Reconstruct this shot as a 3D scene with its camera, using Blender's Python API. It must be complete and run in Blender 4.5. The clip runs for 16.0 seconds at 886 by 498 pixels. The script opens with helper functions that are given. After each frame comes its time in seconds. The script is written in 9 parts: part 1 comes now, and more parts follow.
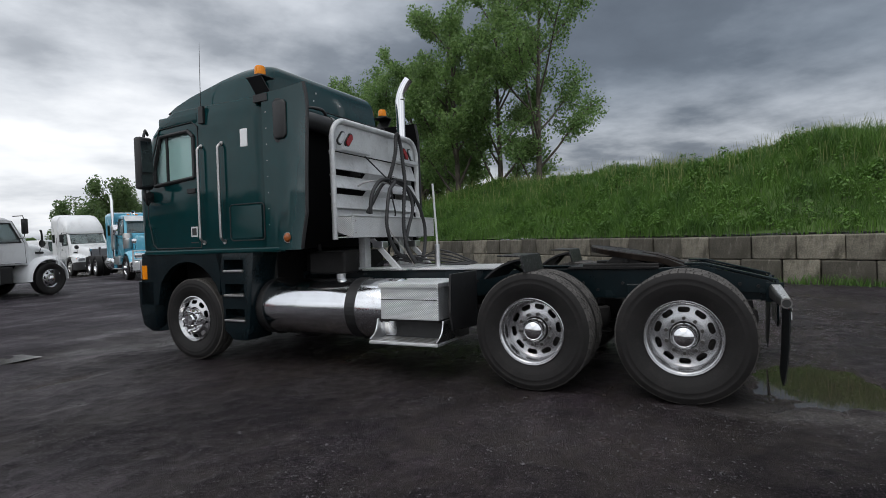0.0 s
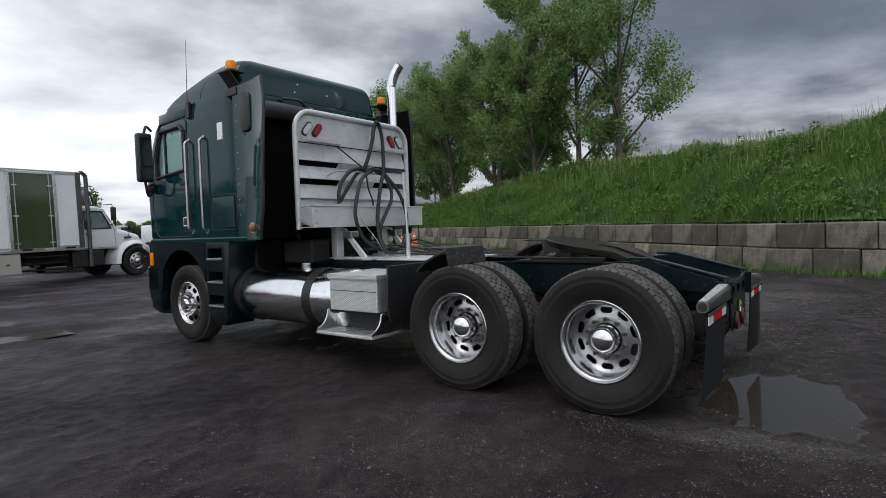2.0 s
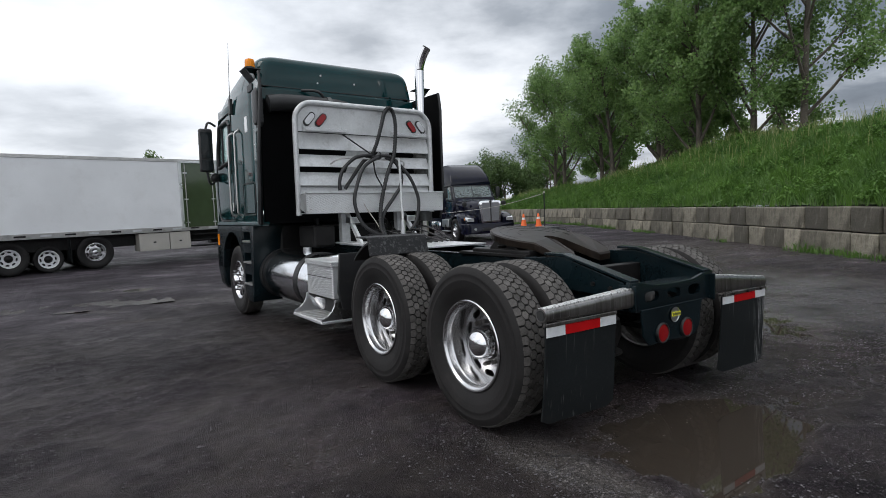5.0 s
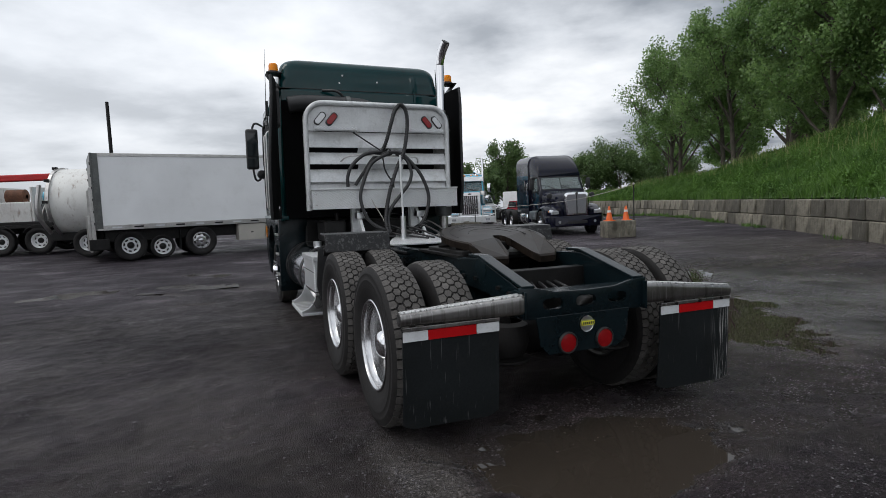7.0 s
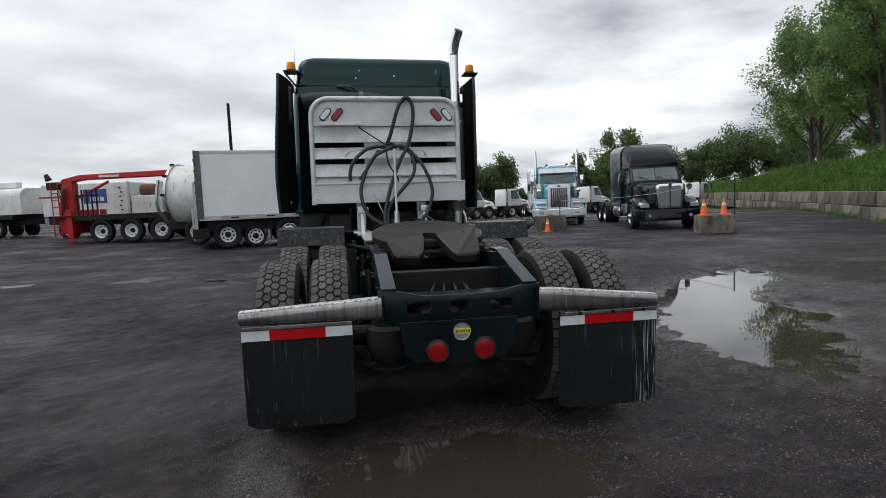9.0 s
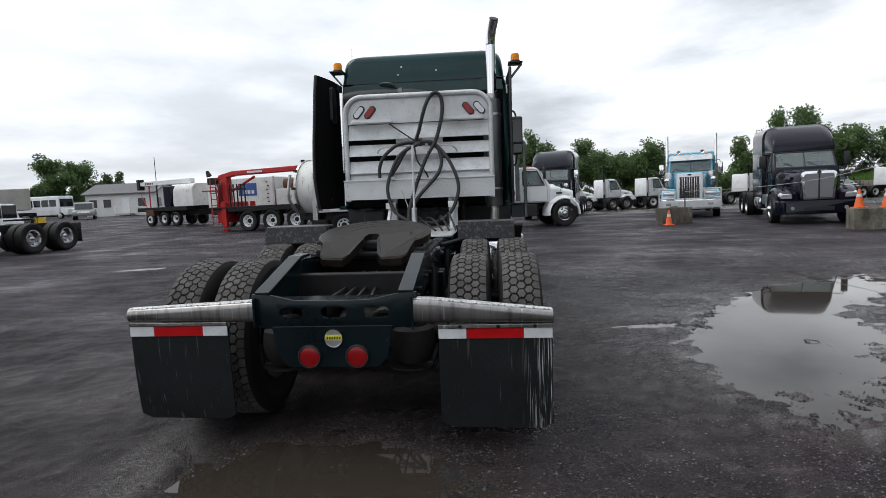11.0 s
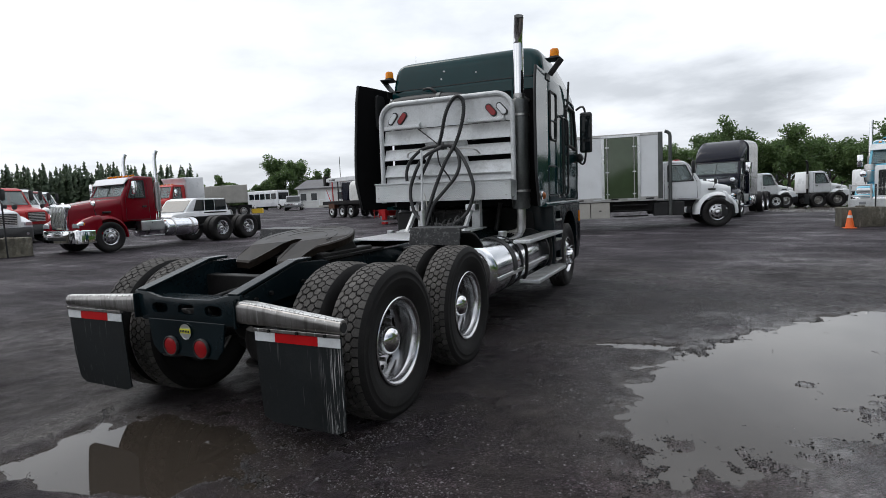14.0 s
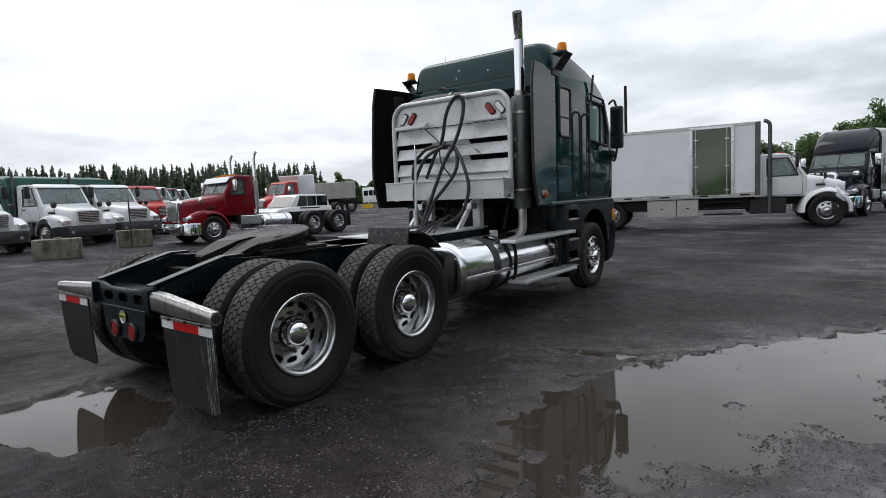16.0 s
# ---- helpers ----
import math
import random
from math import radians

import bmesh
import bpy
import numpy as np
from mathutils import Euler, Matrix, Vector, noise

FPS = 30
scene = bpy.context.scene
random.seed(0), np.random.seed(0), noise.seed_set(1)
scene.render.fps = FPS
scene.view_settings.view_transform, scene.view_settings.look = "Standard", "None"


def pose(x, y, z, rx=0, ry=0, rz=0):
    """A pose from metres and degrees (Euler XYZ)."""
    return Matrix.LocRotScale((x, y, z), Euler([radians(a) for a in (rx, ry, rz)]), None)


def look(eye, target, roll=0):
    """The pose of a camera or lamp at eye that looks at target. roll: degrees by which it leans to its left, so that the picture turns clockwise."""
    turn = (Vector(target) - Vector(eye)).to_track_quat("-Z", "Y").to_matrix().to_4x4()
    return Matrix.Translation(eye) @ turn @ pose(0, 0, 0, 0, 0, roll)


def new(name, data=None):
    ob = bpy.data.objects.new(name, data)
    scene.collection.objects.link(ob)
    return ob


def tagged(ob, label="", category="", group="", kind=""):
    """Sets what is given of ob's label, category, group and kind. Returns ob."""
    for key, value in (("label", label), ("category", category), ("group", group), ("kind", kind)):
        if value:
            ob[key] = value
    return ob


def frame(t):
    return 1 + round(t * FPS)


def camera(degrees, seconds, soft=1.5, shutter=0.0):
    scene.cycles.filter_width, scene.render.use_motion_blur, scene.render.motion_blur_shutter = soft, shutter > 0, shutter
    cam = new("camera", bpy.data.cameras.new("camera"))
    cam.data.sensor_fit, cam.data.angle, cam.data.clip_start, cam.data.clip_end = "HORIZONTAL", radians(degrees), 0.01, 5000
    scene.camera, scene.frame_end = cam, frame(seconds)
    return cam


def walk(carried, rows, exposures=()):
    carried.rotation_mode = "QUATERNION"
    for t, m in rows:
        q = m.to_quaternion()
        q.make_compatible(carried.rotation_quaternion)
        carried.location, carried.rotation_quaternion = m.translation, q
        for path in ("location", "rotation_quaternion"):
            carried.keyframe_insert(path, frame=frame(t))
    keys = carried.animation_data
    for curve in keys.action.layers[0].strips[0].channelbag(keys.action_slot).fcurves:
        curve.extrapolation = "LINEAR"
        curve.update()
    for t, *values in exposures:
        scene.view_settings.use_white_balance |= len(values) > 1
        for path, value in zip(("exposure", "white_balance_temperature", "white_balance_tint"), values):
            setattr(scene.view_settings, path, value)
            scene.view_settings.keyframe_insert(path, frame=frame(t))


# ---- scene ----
cam = camera(77.24, 16.0, 0.7)
PATH = [
    (0, (-6.272, -0.292, 1.53), (-4.483, 0.601, 1.475), -2.3),
    (0.5, (-6.043, -0.654, 1.537), (-4.3, 0.326, 1.473), -2.4),
    (1, (-5.814, -0.988, 1.54), (-4.119, 0.07, 1.466), -2.4),
    (1.5, (-5.558, -1.279, 1.541), (-3.907, -0.153, 1.454), -2.4),
    (2, (-5.287, -1.581, 1.537), (-3.687, -0.385, 1.438), -2.4),
    (2.5, (-4.982, -1.888, 1.522), (-3.445, -0.613, 1.412), -2.5),
    (3, (-4.721, -2.118, 1.513), (-3.248, -0.77, 1.391), -2.5),
    (3.5, (-4.4, -2.392, 1.515), (-3.017, -0.952, 1.383), -2.5),
    (4, (-4.131, -2.617, 1.521), (-2.829, -1.105, 1.384), -2.4),
    (6.5, (-2.536, -3.595, 1.535), (-1.679, -1.795, 1.375), -2.5),
    (7, (-2.216, -3.736, 1.537), (-1.455, -1.893, 1.374), -2.4),
    (7.5, (-1.801, -3.832, 1.517), (-1.148, -1.949, 1.354), -2.4),
    (8, (-1.442, -3.92, 1.523), (-0.882, -2.007, 1.354), -2.4),
    (8.5, (-1.02, -3.997, 1.529), (-0.571, -2.056, 1.354), -2.4),
    (9, (-0.669, -4.003, 1.508), (-0.317, -2.042, 1.333), -2.4),
    (11.5, (1.359, -3.89, 1.536), (1.044, -1.925, 1.343), -2.7),
    (12, (1.714, -3.836, 1.555), (1.279, -1.894, 1.36), -2.6),
    (12.5, (2.098, -3.767, 1.558), (1.544, -1.855, 1.368), -2.6),
    (13, (2.45, -3.678, 1.557), (1.795, -1.797, 1.371), -2.6),
    (13.5, (2.856, -3.548, 1.547), (2.099, -1.705, 1.365), -2.6),
    (14, (3.213, -3.436, 1.549), (2.378, -1.628, 1.367), -2.6),
    (14.5, (3.645, -3.292, 1.559), (2.718, -1.529, 1.374), -2.5),
    (15, (3.969, -3.136, 1.542), (2.969, -1.414, 1.36), -2.6),
    (15.5, (4.335, -2.928, 1.537), (3.237, -1.266, 1.353), -2.6),
    (16, (4.653, -2.707, 1.528), (3.457, -1.115, 1.348), -2.6),
]
walk(cam, [(t, look(eye, target, roll)) for t, eye, target, roll in PATH], exposures=[(0, -0.13), (3.0, 0.10), (4.2, 0.22), (6.5, -0.10), (9, -0.04), (11.5, 0.14), (13.5, 0.09), (16, 0.06)])

# ---- world, sun, exposure ----
SUN_ELEV, SUN_AZ = 55.0, 84.0   # degrees; azimuth is counted from +y towards -x
wd = bpy.data.worlds.new("overcast_sky")
scene.world = wd
wd.use_nodes = True
wn, wl = wd.node_tree.nodes, wd.node_tree.links
wn.clear()


def wnode(kind, **kw):
    n = wn.new(kind)
    for k, v in kw.items():
        n.inputs[k].default_value = v
    return n


w_out = wn.new("ShaderNodeOutputWorld")
w_bg = wnode("ShaderNodeBackground", Strength=0.1)
w_sky = wn.new("ShaderNodeTexSky")
w_sky.sky_type = "NISHITA"
w_sky.sun_disc = False
w_sky.sun_elevation = radians(SUN_ELEV)
w_sky.sun_rotation = radians(-SUN_AZ)
w_sky.dust_density = 4.0
w_tc = wn.new("ShaderNodeTexCoord")
# project the view direction on a flat cloud deck
w_sep = wn.new("ShaderNodeSeparateXYZ")
wl.new(w_tc.outputs["Generated"], w_sep.inputs[0])
w_zc = wn.new("ShaderNodeMath")
w_zc.operation = "MAXIMUM"
w_zc.inputs[1].default_value = 0.0
wl.new(w_sep.outputs["Z"], w_zc.inputs[0])
w_za = wn.new("ShaderNodeMath")
w_za.operation = "ADD"
w_za.inputs[1].default_value = 0.16
wl.new(w_zc.outputs[0], w_za.inputs[0])
w_div = wn.new("ShaderNodeVectorMath")
w_div.operation = "DIVIDE"
w_comb = wn.new("ShaderNodeCombineXYZ")
for i in range(3):
    wl.new(w_za.outputs[0], w_comb.inputs[i])
wl.new(w_tc.outputs["Generated"], w_div.inputs[0])
wl.new(w_comb.outputs[0], w_div.inputs[1])
w_map = wn.new("ShaderNodeMapping")
w_map.inputs["Scale"].default_value = (1.0, 1.0, 0.0)
w_map.inputs["Location"].default_value = (3.1, 1.7, 0.4)
w_map.inputs["Rotation"].default_value = (0, 0, radians(35))
wl.new(w_div.outputs[0], w_map.inputs["Vector"])
w_n1 = wnode("ShaderNodeTexNoise", Scale=0.62, Detail=8.0, Roughness=0.48, Distortion=0.15)
w_n2 = wnode("ShaderNodeTexNoise", Scale=2.2, Detail=7.0, Roughness=0.55)
wl.new(w_map.outputs[0], w_n1.inputs["Vector"])
wl.new(w_map.outputs[0], w_n2.inputs["Vector"])
w_mix = wn.new("ShaderNodeMath")
w_mix.operation = "MULTIPLY_ADD"
w_mix.inputs[1].default_value = 0.35
wl.new(w_n2.outputs["Fac"], w_mix.inputs[0])
wl.new(w_n1.outputs["Fac"], w_mix.inputs[2])
w_ramp = wn.new("ShaderNodeValToRGB")
el = w_ramp.color_ramp.elements
el[0].position, el[0].color = 0.44, (0.090, 0.108, 0.138, 1)
el[1].position, el[1].color = 0.84, (1.22, 1.24, 1.27, 1)
e = el.new(0.575)
e.color = (0.25, 0.280, 0.325, 1)
e = el.new(0.69)
e.color = (0.70, 0.735, 0.79, 1)
wl.new(w_mix.outputs[0], w_ramp.inputs["Fac"])
# the deck is thinner and brighter towards the sun's side of the sky
w_dot = wn.new("ShaderNodeVectorMath")
w_dot.operation = "DOT_PRODUCT"
az = radians(SUN_AZ)
w_dot.inputs[1].default_value = (-math.sin(az) * 0.95, math.cos(az) * 0.95, 0.18)
wl.new(w_tc.outputs["Generated"], w_dot.inputs[0])
w_thin = wn.new("ShaderNodeMapRange")
w_thin.interpolation_type = "SMOOTHSTEP"
w_thin.inputs["From Min"].default_value = -1.02
w_thin.inputs["From Max"].default_value = 0.65
wl.new(w_dot.outputs["Value"], w_thin.inputs["Value"])
w_white = wn.new("ShaderNodeMixRGB")
w_white.inputs["Color2"].default_value = (1.10, 1.15, 1.22, 1)
w_thf = wn.new("ShaderNodeMath")
w_thf.operation = "MULTIPLY"
w_thf.inputs[1].default_value = 0.60
wl.new(w_thin.outputs["Result"], w_thf.inputs[0])
wl.new(w_thf.outputs[0], w_white.inputs["Fac"])
wl.new(w_ramp.outputs["Color"], w_white.inputs["Color1"])
# clouds over the clear sky, which shows through a little
w_sum = wn.new("ShaderNodeMixRGB")
w_sum.inputs["Fac"].default_value = 0.93
w_cl = wn.new("ShaderNodeMixRGB")
w_cl.blend_type = "MULTIPLY"
w_cl.inputs["Fac"].default_value = 1.0
# an overcast sky is brighter overhead than at the horizon
w_up = wn.new("ShaderNodeMapRange")
w_up.inputs["To Min"].default_value, w_up.inputs["To Max"].default_value = 9.0, 14.5
wl.new(w_zc.outputs[0], w_up.inputs["Value"])
wl.new(w_up.outputs["Result"], w_cl.inputs["Color2"])
wl.new(w_white.outputs["Color"], w_cl.inputs["Color1"])
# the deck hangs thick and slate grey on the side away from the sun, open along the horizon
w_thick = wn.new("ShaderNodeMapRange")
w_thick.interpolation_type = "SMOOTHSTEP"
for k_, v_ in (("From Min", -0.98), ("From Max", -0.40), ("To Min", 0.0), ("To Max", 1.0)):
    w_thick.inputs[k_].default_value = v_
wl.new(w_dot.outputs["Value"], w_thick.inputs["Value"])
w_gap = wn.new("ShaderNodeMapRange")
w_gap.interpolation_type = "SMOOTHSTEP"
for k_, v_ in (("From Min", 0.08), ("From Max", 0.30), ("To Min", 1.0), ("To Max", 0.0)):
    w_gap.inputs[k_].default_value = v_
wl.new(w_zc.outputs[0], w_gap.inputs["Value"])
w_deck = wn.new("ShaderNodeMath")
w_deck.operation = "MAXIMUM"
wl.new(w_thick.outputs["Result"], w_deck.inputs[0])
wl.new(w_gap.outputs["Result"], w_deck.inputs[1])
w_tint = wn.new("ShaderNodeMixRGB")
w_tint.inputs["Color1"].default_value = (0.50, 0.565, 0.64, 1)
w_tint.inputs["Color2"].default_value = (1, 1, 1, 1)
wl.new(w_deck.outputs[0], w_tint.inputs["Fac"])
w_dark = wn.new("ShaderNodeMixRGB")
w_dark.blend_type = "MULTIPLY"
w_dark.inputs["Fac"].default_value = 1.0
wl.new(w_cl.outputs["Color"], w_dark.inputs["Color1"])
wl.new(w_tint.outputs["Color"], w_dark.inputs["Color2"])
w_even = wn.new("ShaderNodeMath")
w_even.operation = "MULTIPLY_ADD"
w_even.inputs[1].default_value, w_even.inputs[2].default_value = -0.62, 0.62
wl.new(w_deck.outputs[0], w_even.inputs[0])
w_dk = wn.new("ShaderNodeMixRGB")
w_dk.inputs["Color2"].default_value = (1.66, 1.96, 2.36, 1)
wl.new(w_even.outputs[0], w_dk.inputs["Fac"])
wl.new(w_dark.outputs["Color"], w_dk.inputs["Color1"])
wl.new(w_sky.outputs["Color"], w_sum.inputs["Color1"])
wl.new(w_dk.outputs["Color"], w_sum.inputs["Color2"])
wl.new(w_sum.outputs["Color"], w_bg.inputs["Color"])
wl.new(w_bg.outputs[0], w_out.inputs["Surface"])

sun_data = bpy.data.lights.new("sun", "SUN")
sun_data.energy = 0.8
sun_data.angle = radians(30)
sun_data.color = (1.0, 0.97, 0.92)
sun = new("sun", sun_data)
se = radians(SUN_ELEV)
sun.matrix_world = look((-math.sin(az) * math.cos(se) * 50, math.cos(az) * math.cos(se) * 50, math.sin(se) * 50), (0, 0, 0))


# ---- materials ----
def surf(name, col, rough=0.5, metal=0.0, vary=0.12, scale=4.0, grain=60.0, bump=0.05, coat=0.0, wear=None, wear_amt=0.3, rvar=0.12, spec=0.5, island=0.0, objrand=0.0):
    """A painted, metal, rubber or stone surface with stains and grain at two scales."""
    m = bpy.data.materials.new(name)
    m.use_nodes = True
    n, l = m.node_tree.nodes, m.node_tree.links
    b = n["Principled BSDF"]
    tc = n.new("ShaderNodeTexCoord")
    n1 = n.new("ShaderNodeTexNoise")
    n1.inputs["Scale"].default_value, n1.inputs["Detail"].default_value = scale, 6
    n2 = n.new("ShaderNodeTexNoise")
    n2.inputs["Scale"].default_value, n2.inputs["Detail"].default_value = grain, 4
    l.new(tc.outputs["Object"], n1.inputs["Vector"])
    l.new(tc.outputs["Object"], n2.inputs["Vector"])
    r = n.new("ShaderNodeValToRGB")
    lo = tuple(c * (1 - vary) for c in col)
    hi = tuple(min(1, c * (1 + vary)) for c in col)
    r.color_ramp.elements[0].position, r.color_ramp.elements[0].color = 0.3, (*lo, 1)
    r.color_ramp.elements[1].position, r.color_ramp.elements[1].color = 0.7, (*hi, 1)
    l.new(n1.outputs["Fac"], r.inputs["Fac"])
    last = r.outputs["Color"]
    mg = n.new("ShaderNodeMixRGB")
    mg.blend_type = "OVERLAY"
    mg.inputs["Fac"].default_value = min(1.0, vary * 1.6)
    l.new(last, mg.inputs["Color1"])
    l.new(n2.outputs["Fac"], mg.inputs["Color2"])
    last = mg.outputs["Color"]
    if wear:
        n3 = n.new("ShaderNodeTexNoise")
        n3.inputs["Scale"].default_value, n3.inputs["Detail"].default_value = scale * 2.3, 9
        n3.inputs["Roughness"].default_value = 0.7
        l.new(tc.outputs["Object"], n3.inputs["Vector"])
        mr = n.new("ShaderNodeMapRange")
        mr.inputs["From Min"].default_value, mr.inputs["From Max"].default_value = 0.52, 0.75
        mr.inputs["To Max"].default_value = wear_amt
        l.new(n3.outputs["Fac"], mr.inputs["Value"])
        mw = n.new("ShaderNodeMixRGB")
        mw.inputs["Color2"].default_value = (*wear, 1)
        l.new(mr.outputs["Result"], mw.inputs["Fac"])
        l.new(last, mw.inputs["Color1"])
        last = mw.outputs["Color"]
    for amount, kind in ((island, "geo"), (objrand, "obj")):
        if amount:
            g = n.new("ShaderNodeNewGeometry" if kind == "geo" else "ShaderNodeObjectInfo")
            mr2 = n.new("ShaderNodeMapRange")
            mr2.inputs["To Min"].default_value, mr2.inputs["To Max"].default_value = 1 - amount, 1 + amount
            l.new(g.outputs["Random Per Island" if kind == "geo" else "Random"], mr2.inputs["Value"])
            mx = n.new("ShaderNodeMixRGB")
            mx.blend_type = "MULTIPLY"
            mx.inputs["Fac"].default_value = 1
            l.new(last, mx.inputs["Color1"])
            l.new(mr2.outputs["Result"], mx.inputs["Color2"])
            last = mx.outputs["Color"]
    l.new(last, b.inputs["Base Color"])
    b.inputs["Metallic"].default_value = metal
    b.inputs["Specular IOR Level"].default_value = spec
    if coat:
        b.inputs["Coat Weight"].default_value = coat
        b.inputs["Coat Roughness"].default_value = 0.06
    mr = n.new("ShaderNodeMapRange")
    mr.inputs["To Min"].default_value, mr.inputs["To Max"].default_value = max(0.02, rough - rvar), min(1, rough + rvar)
    l.new(n1.outputs["Fac"], mr.inputs["Value"])
    l.new(mr.outputs["Result"], b.inputs["Roughness"])
    if bump:
        bp = n.new("ShaderNodeBump")
        bp.inputs["Strength"].default_value = min(1.0, bump * 4)
        bp.inputs["Distance"].default_value = bump * 0.05
        l.new(n2.outputs["Fac"], bp.inputs["Height"])
        l.new(bp.outputs["Normal"], b.inputs["Normal"])
    return m


def glass(name, col, rough=0.03, trans=0.6):
    m = bpy.data.materials.new(name)
    m.use_nodes = True
    b = m.node_tree.nodes["Principled BSDF"]
    b.inputs["Base Color"].default_value = (*col, 1)
    b.inputs["Roughness"].default_value = rough
    b.inputs["Transmission Weight"].default_value = trans
    b.inputs["IOR"].default_value = 1.45
    return m


def diamond_plate(name, col, metal=0.75, pitch=0.050, lo=0.82, hi=1.06):
    """Bright aluminium with raised lozenges."""
    m = surf(name, col, 0.34, metal, 0.06, 3.0, 40, 0.0, wear=(0.42, 0.41, 0.39), wear_amt=0.35)
    n, l = m.node_tree.nodes, m.node_tree.links
    b = n["Principled BSDF"]
    tc = n.new("ShaderNodeTexCoord")
    sep = n.new("ShaderNodeSeparateXYZ")
    l.new(tc.outputs["Object"], sep.inputs[0])

    def op(kind, a, c):
        q = n.new("ShaderNodeMath")
        q.operation = kind
        for i, v in enumerate((a, c)):
            if v is None:
                continue
            if isinstance(v, float):
                q.inputs[i].default_value = v
            else:
                l.new(v, q.inputs[i])
        return q.outputs[0]

    k = 2 * math.pi / pitch
    u = op("ADD", sep.outputs["X"], op("MULTIPLY", sep.outputs["Y"], 1.0))
    v = op("ADD", sep.outputs["Z"], op("MULTIPLY", sep.outputs["X"], 0.35))
    p = op("SINE", op("MULTIPLY", op("ADD", u, v), k), None)
    q = op("SINE", op("MULTIPLY", op("SUBTRACT", u, v), k), None)
    h = op("POWER", op("ABSOLUTE", op("MULTIPLY", p, q), None), 1.6)
    bp = n.new("ShaderNodeBump")
    bp.inputs["Strength"].default_value = 0.9
    bp.inputs["Distance"].default_value = 0.006
    l.new(h, bp.inputs["Height"])
    l.new(bp.outputs["Normal"], b.inputs["Normal"])
    mx = n.new("ShaderNodeMixRGB")
    mx.blend_type = "MULTIPLY"
    mx.inputs["Fac"].default_value = 1.0
    mr = n.new("ShaderNodeMapRange")
    mr.inputs["To Min"].default_value, mr.inputs["To Max"].default_value = lo, hi
    l.new(h, mr.inputs["Value"])
    l.new(b.inputs["Base Color"].links[0].from_socket, mx.inputs["Color1"])
    l.new(mr.outputs["Result"], mx.inputs["Color2"])
    l.new(mx.outputs["Color"], b.inputs["Base Color"])
    return m


M = {}
M["green"] = surf("dark_green_paint", (0.003, 0.032, 0.0345), 0.08, 0.0, 0.12, 1.3, 5, 0.02, coat=0.0, rvar=0.03, spec=0.32)
M["green_dull"] = surf("dull_green_frame_paint", (0.0042, 0.0095, 0.012), 0.24, 0.0, 0.25, 3, 40, 0.05, wear=(0.020, 0.019, 0.018), wear_amt=0.3, spec=0.24)
M["black"] = surf("black_plastic", (0.012, 0.012, 0.013), 0.5, 0, 0.2, 5, 70, 0.05, wear=(0.05, 0.045, 0.04), wear_amt=0.3)
M["grease"] = surf("greasy_black_steel", (0.009, 0.0085, 0.0085), 0.45, 0.0, 0.3, 6, 50, 0.08, wear=(0.045, 0.040, 0.036), wear_amt=0.35, spec=0.25)
M["wornsteel"] = surf("worn_greased_plate", (0.016, 0.0120, 0.0095), 0.36, 0.0, 0.5, 5, 30, 0.04, wear=(0.006, 0.005, 0.0045), wear_amt=0.85, spec=0.13)
M["rubber"] = surf("tyre_rubber", (0.0135, 0.0125, 0.0125), 0.66, 0, 0.25, 5, 90, 0.08, wear=(0.034, 0.030, 0.028), wear_amt=0.5, spec=0.25)
M["tread"] = surf("dusty_tread_rubber", (0.078, 0.073, 0.069), 0.85, 0, 0.28, 9, 90, 0.12, wear=(0.125, 0.115, 0.105), wear_amt=0.5, island=0.2, spec=0.25)
M["flap_clean"] = surf("black_rubber_panel", (0.010, 0.012, 0.013), 0.55, 0, 0.25, 3, 80, 0.05, wear=(0.06, 0.058, 0.055), wear_amt=0.35)
M["alu"] = surf("brushed_aluminium", (0.72, 0.73, 0.74), 0.30, 1.0, 0.08, 2.5, 60, 0.02, wear=(0.35, 0.34, 0.33), wear_amt=0.4)
M["tank"] = surf("polished_aluminium_tank", (0.80, 0.81, 0.83), 0.15, 1.0, 0.06, 2.0, 90, 0.003, wear=(0.4, 0.4, 0.4), wear_amt=0.25, rvar=0.05)
M["chrome"] = surf("chrome", (0.80, 0.80, 0.81), 0.07, 1.0, 0.03, 2.0, 60, 0.0, rvar=0.04)
M["nut"] = surf("grimy_nut_dark_rim", (0.12, 0.115, 0.11), 0.4, 0.8, 0.3, 20, 80, 0.02)
M["rim"] = surf("aluminium_wheel", (0.60, 0.60, 0.61), 0.25, 1.0, 0.04, 2.0, 60, 0.0, wear=(0.46, 0.45, 0.44), wear_amt=0.15, rvar=0.03)
M["whiterack"] = surf("dull_white_aluminium", (0.56, 0.57, 0.575), 0.45, 0.3, 0.14, 3.5, 40, 0.03, wear=(0.27, 0.26, 0.25), wear_amt=0.6)
M["plate"] = diamond_plate("aluminium_tread_plate", (0.72, 0.73, 0.74))
M["whiteplate"] = diamond_plate("pale_tread_plate", (0.66, 0.67, 0.67), 0.35, 0.045, 0.90, 1.04)
M["steel"] = surf("weathered_stainless", (0.50, 0.49, 0.48), 0.38, 1.0, 0.15, 4, 40, 0.03, wear=(0.24, 0.22, 0.21), wear_amt=0.6)
M["muffler"] = surf("grey_heat_shield", (0.11, 0.115, 0.113), 0.4, 0.7, 0.2, 3, 40, 0.03, wear=(0.25, 0.24, 0.23), wear_amt=0.3)
M["red_lens"] = surf("red_lens", (0.25, 0.004, 0.006), 0.22, 0, 0.1, 9, 150, 0.04, coat=0.3, spec=0.3)
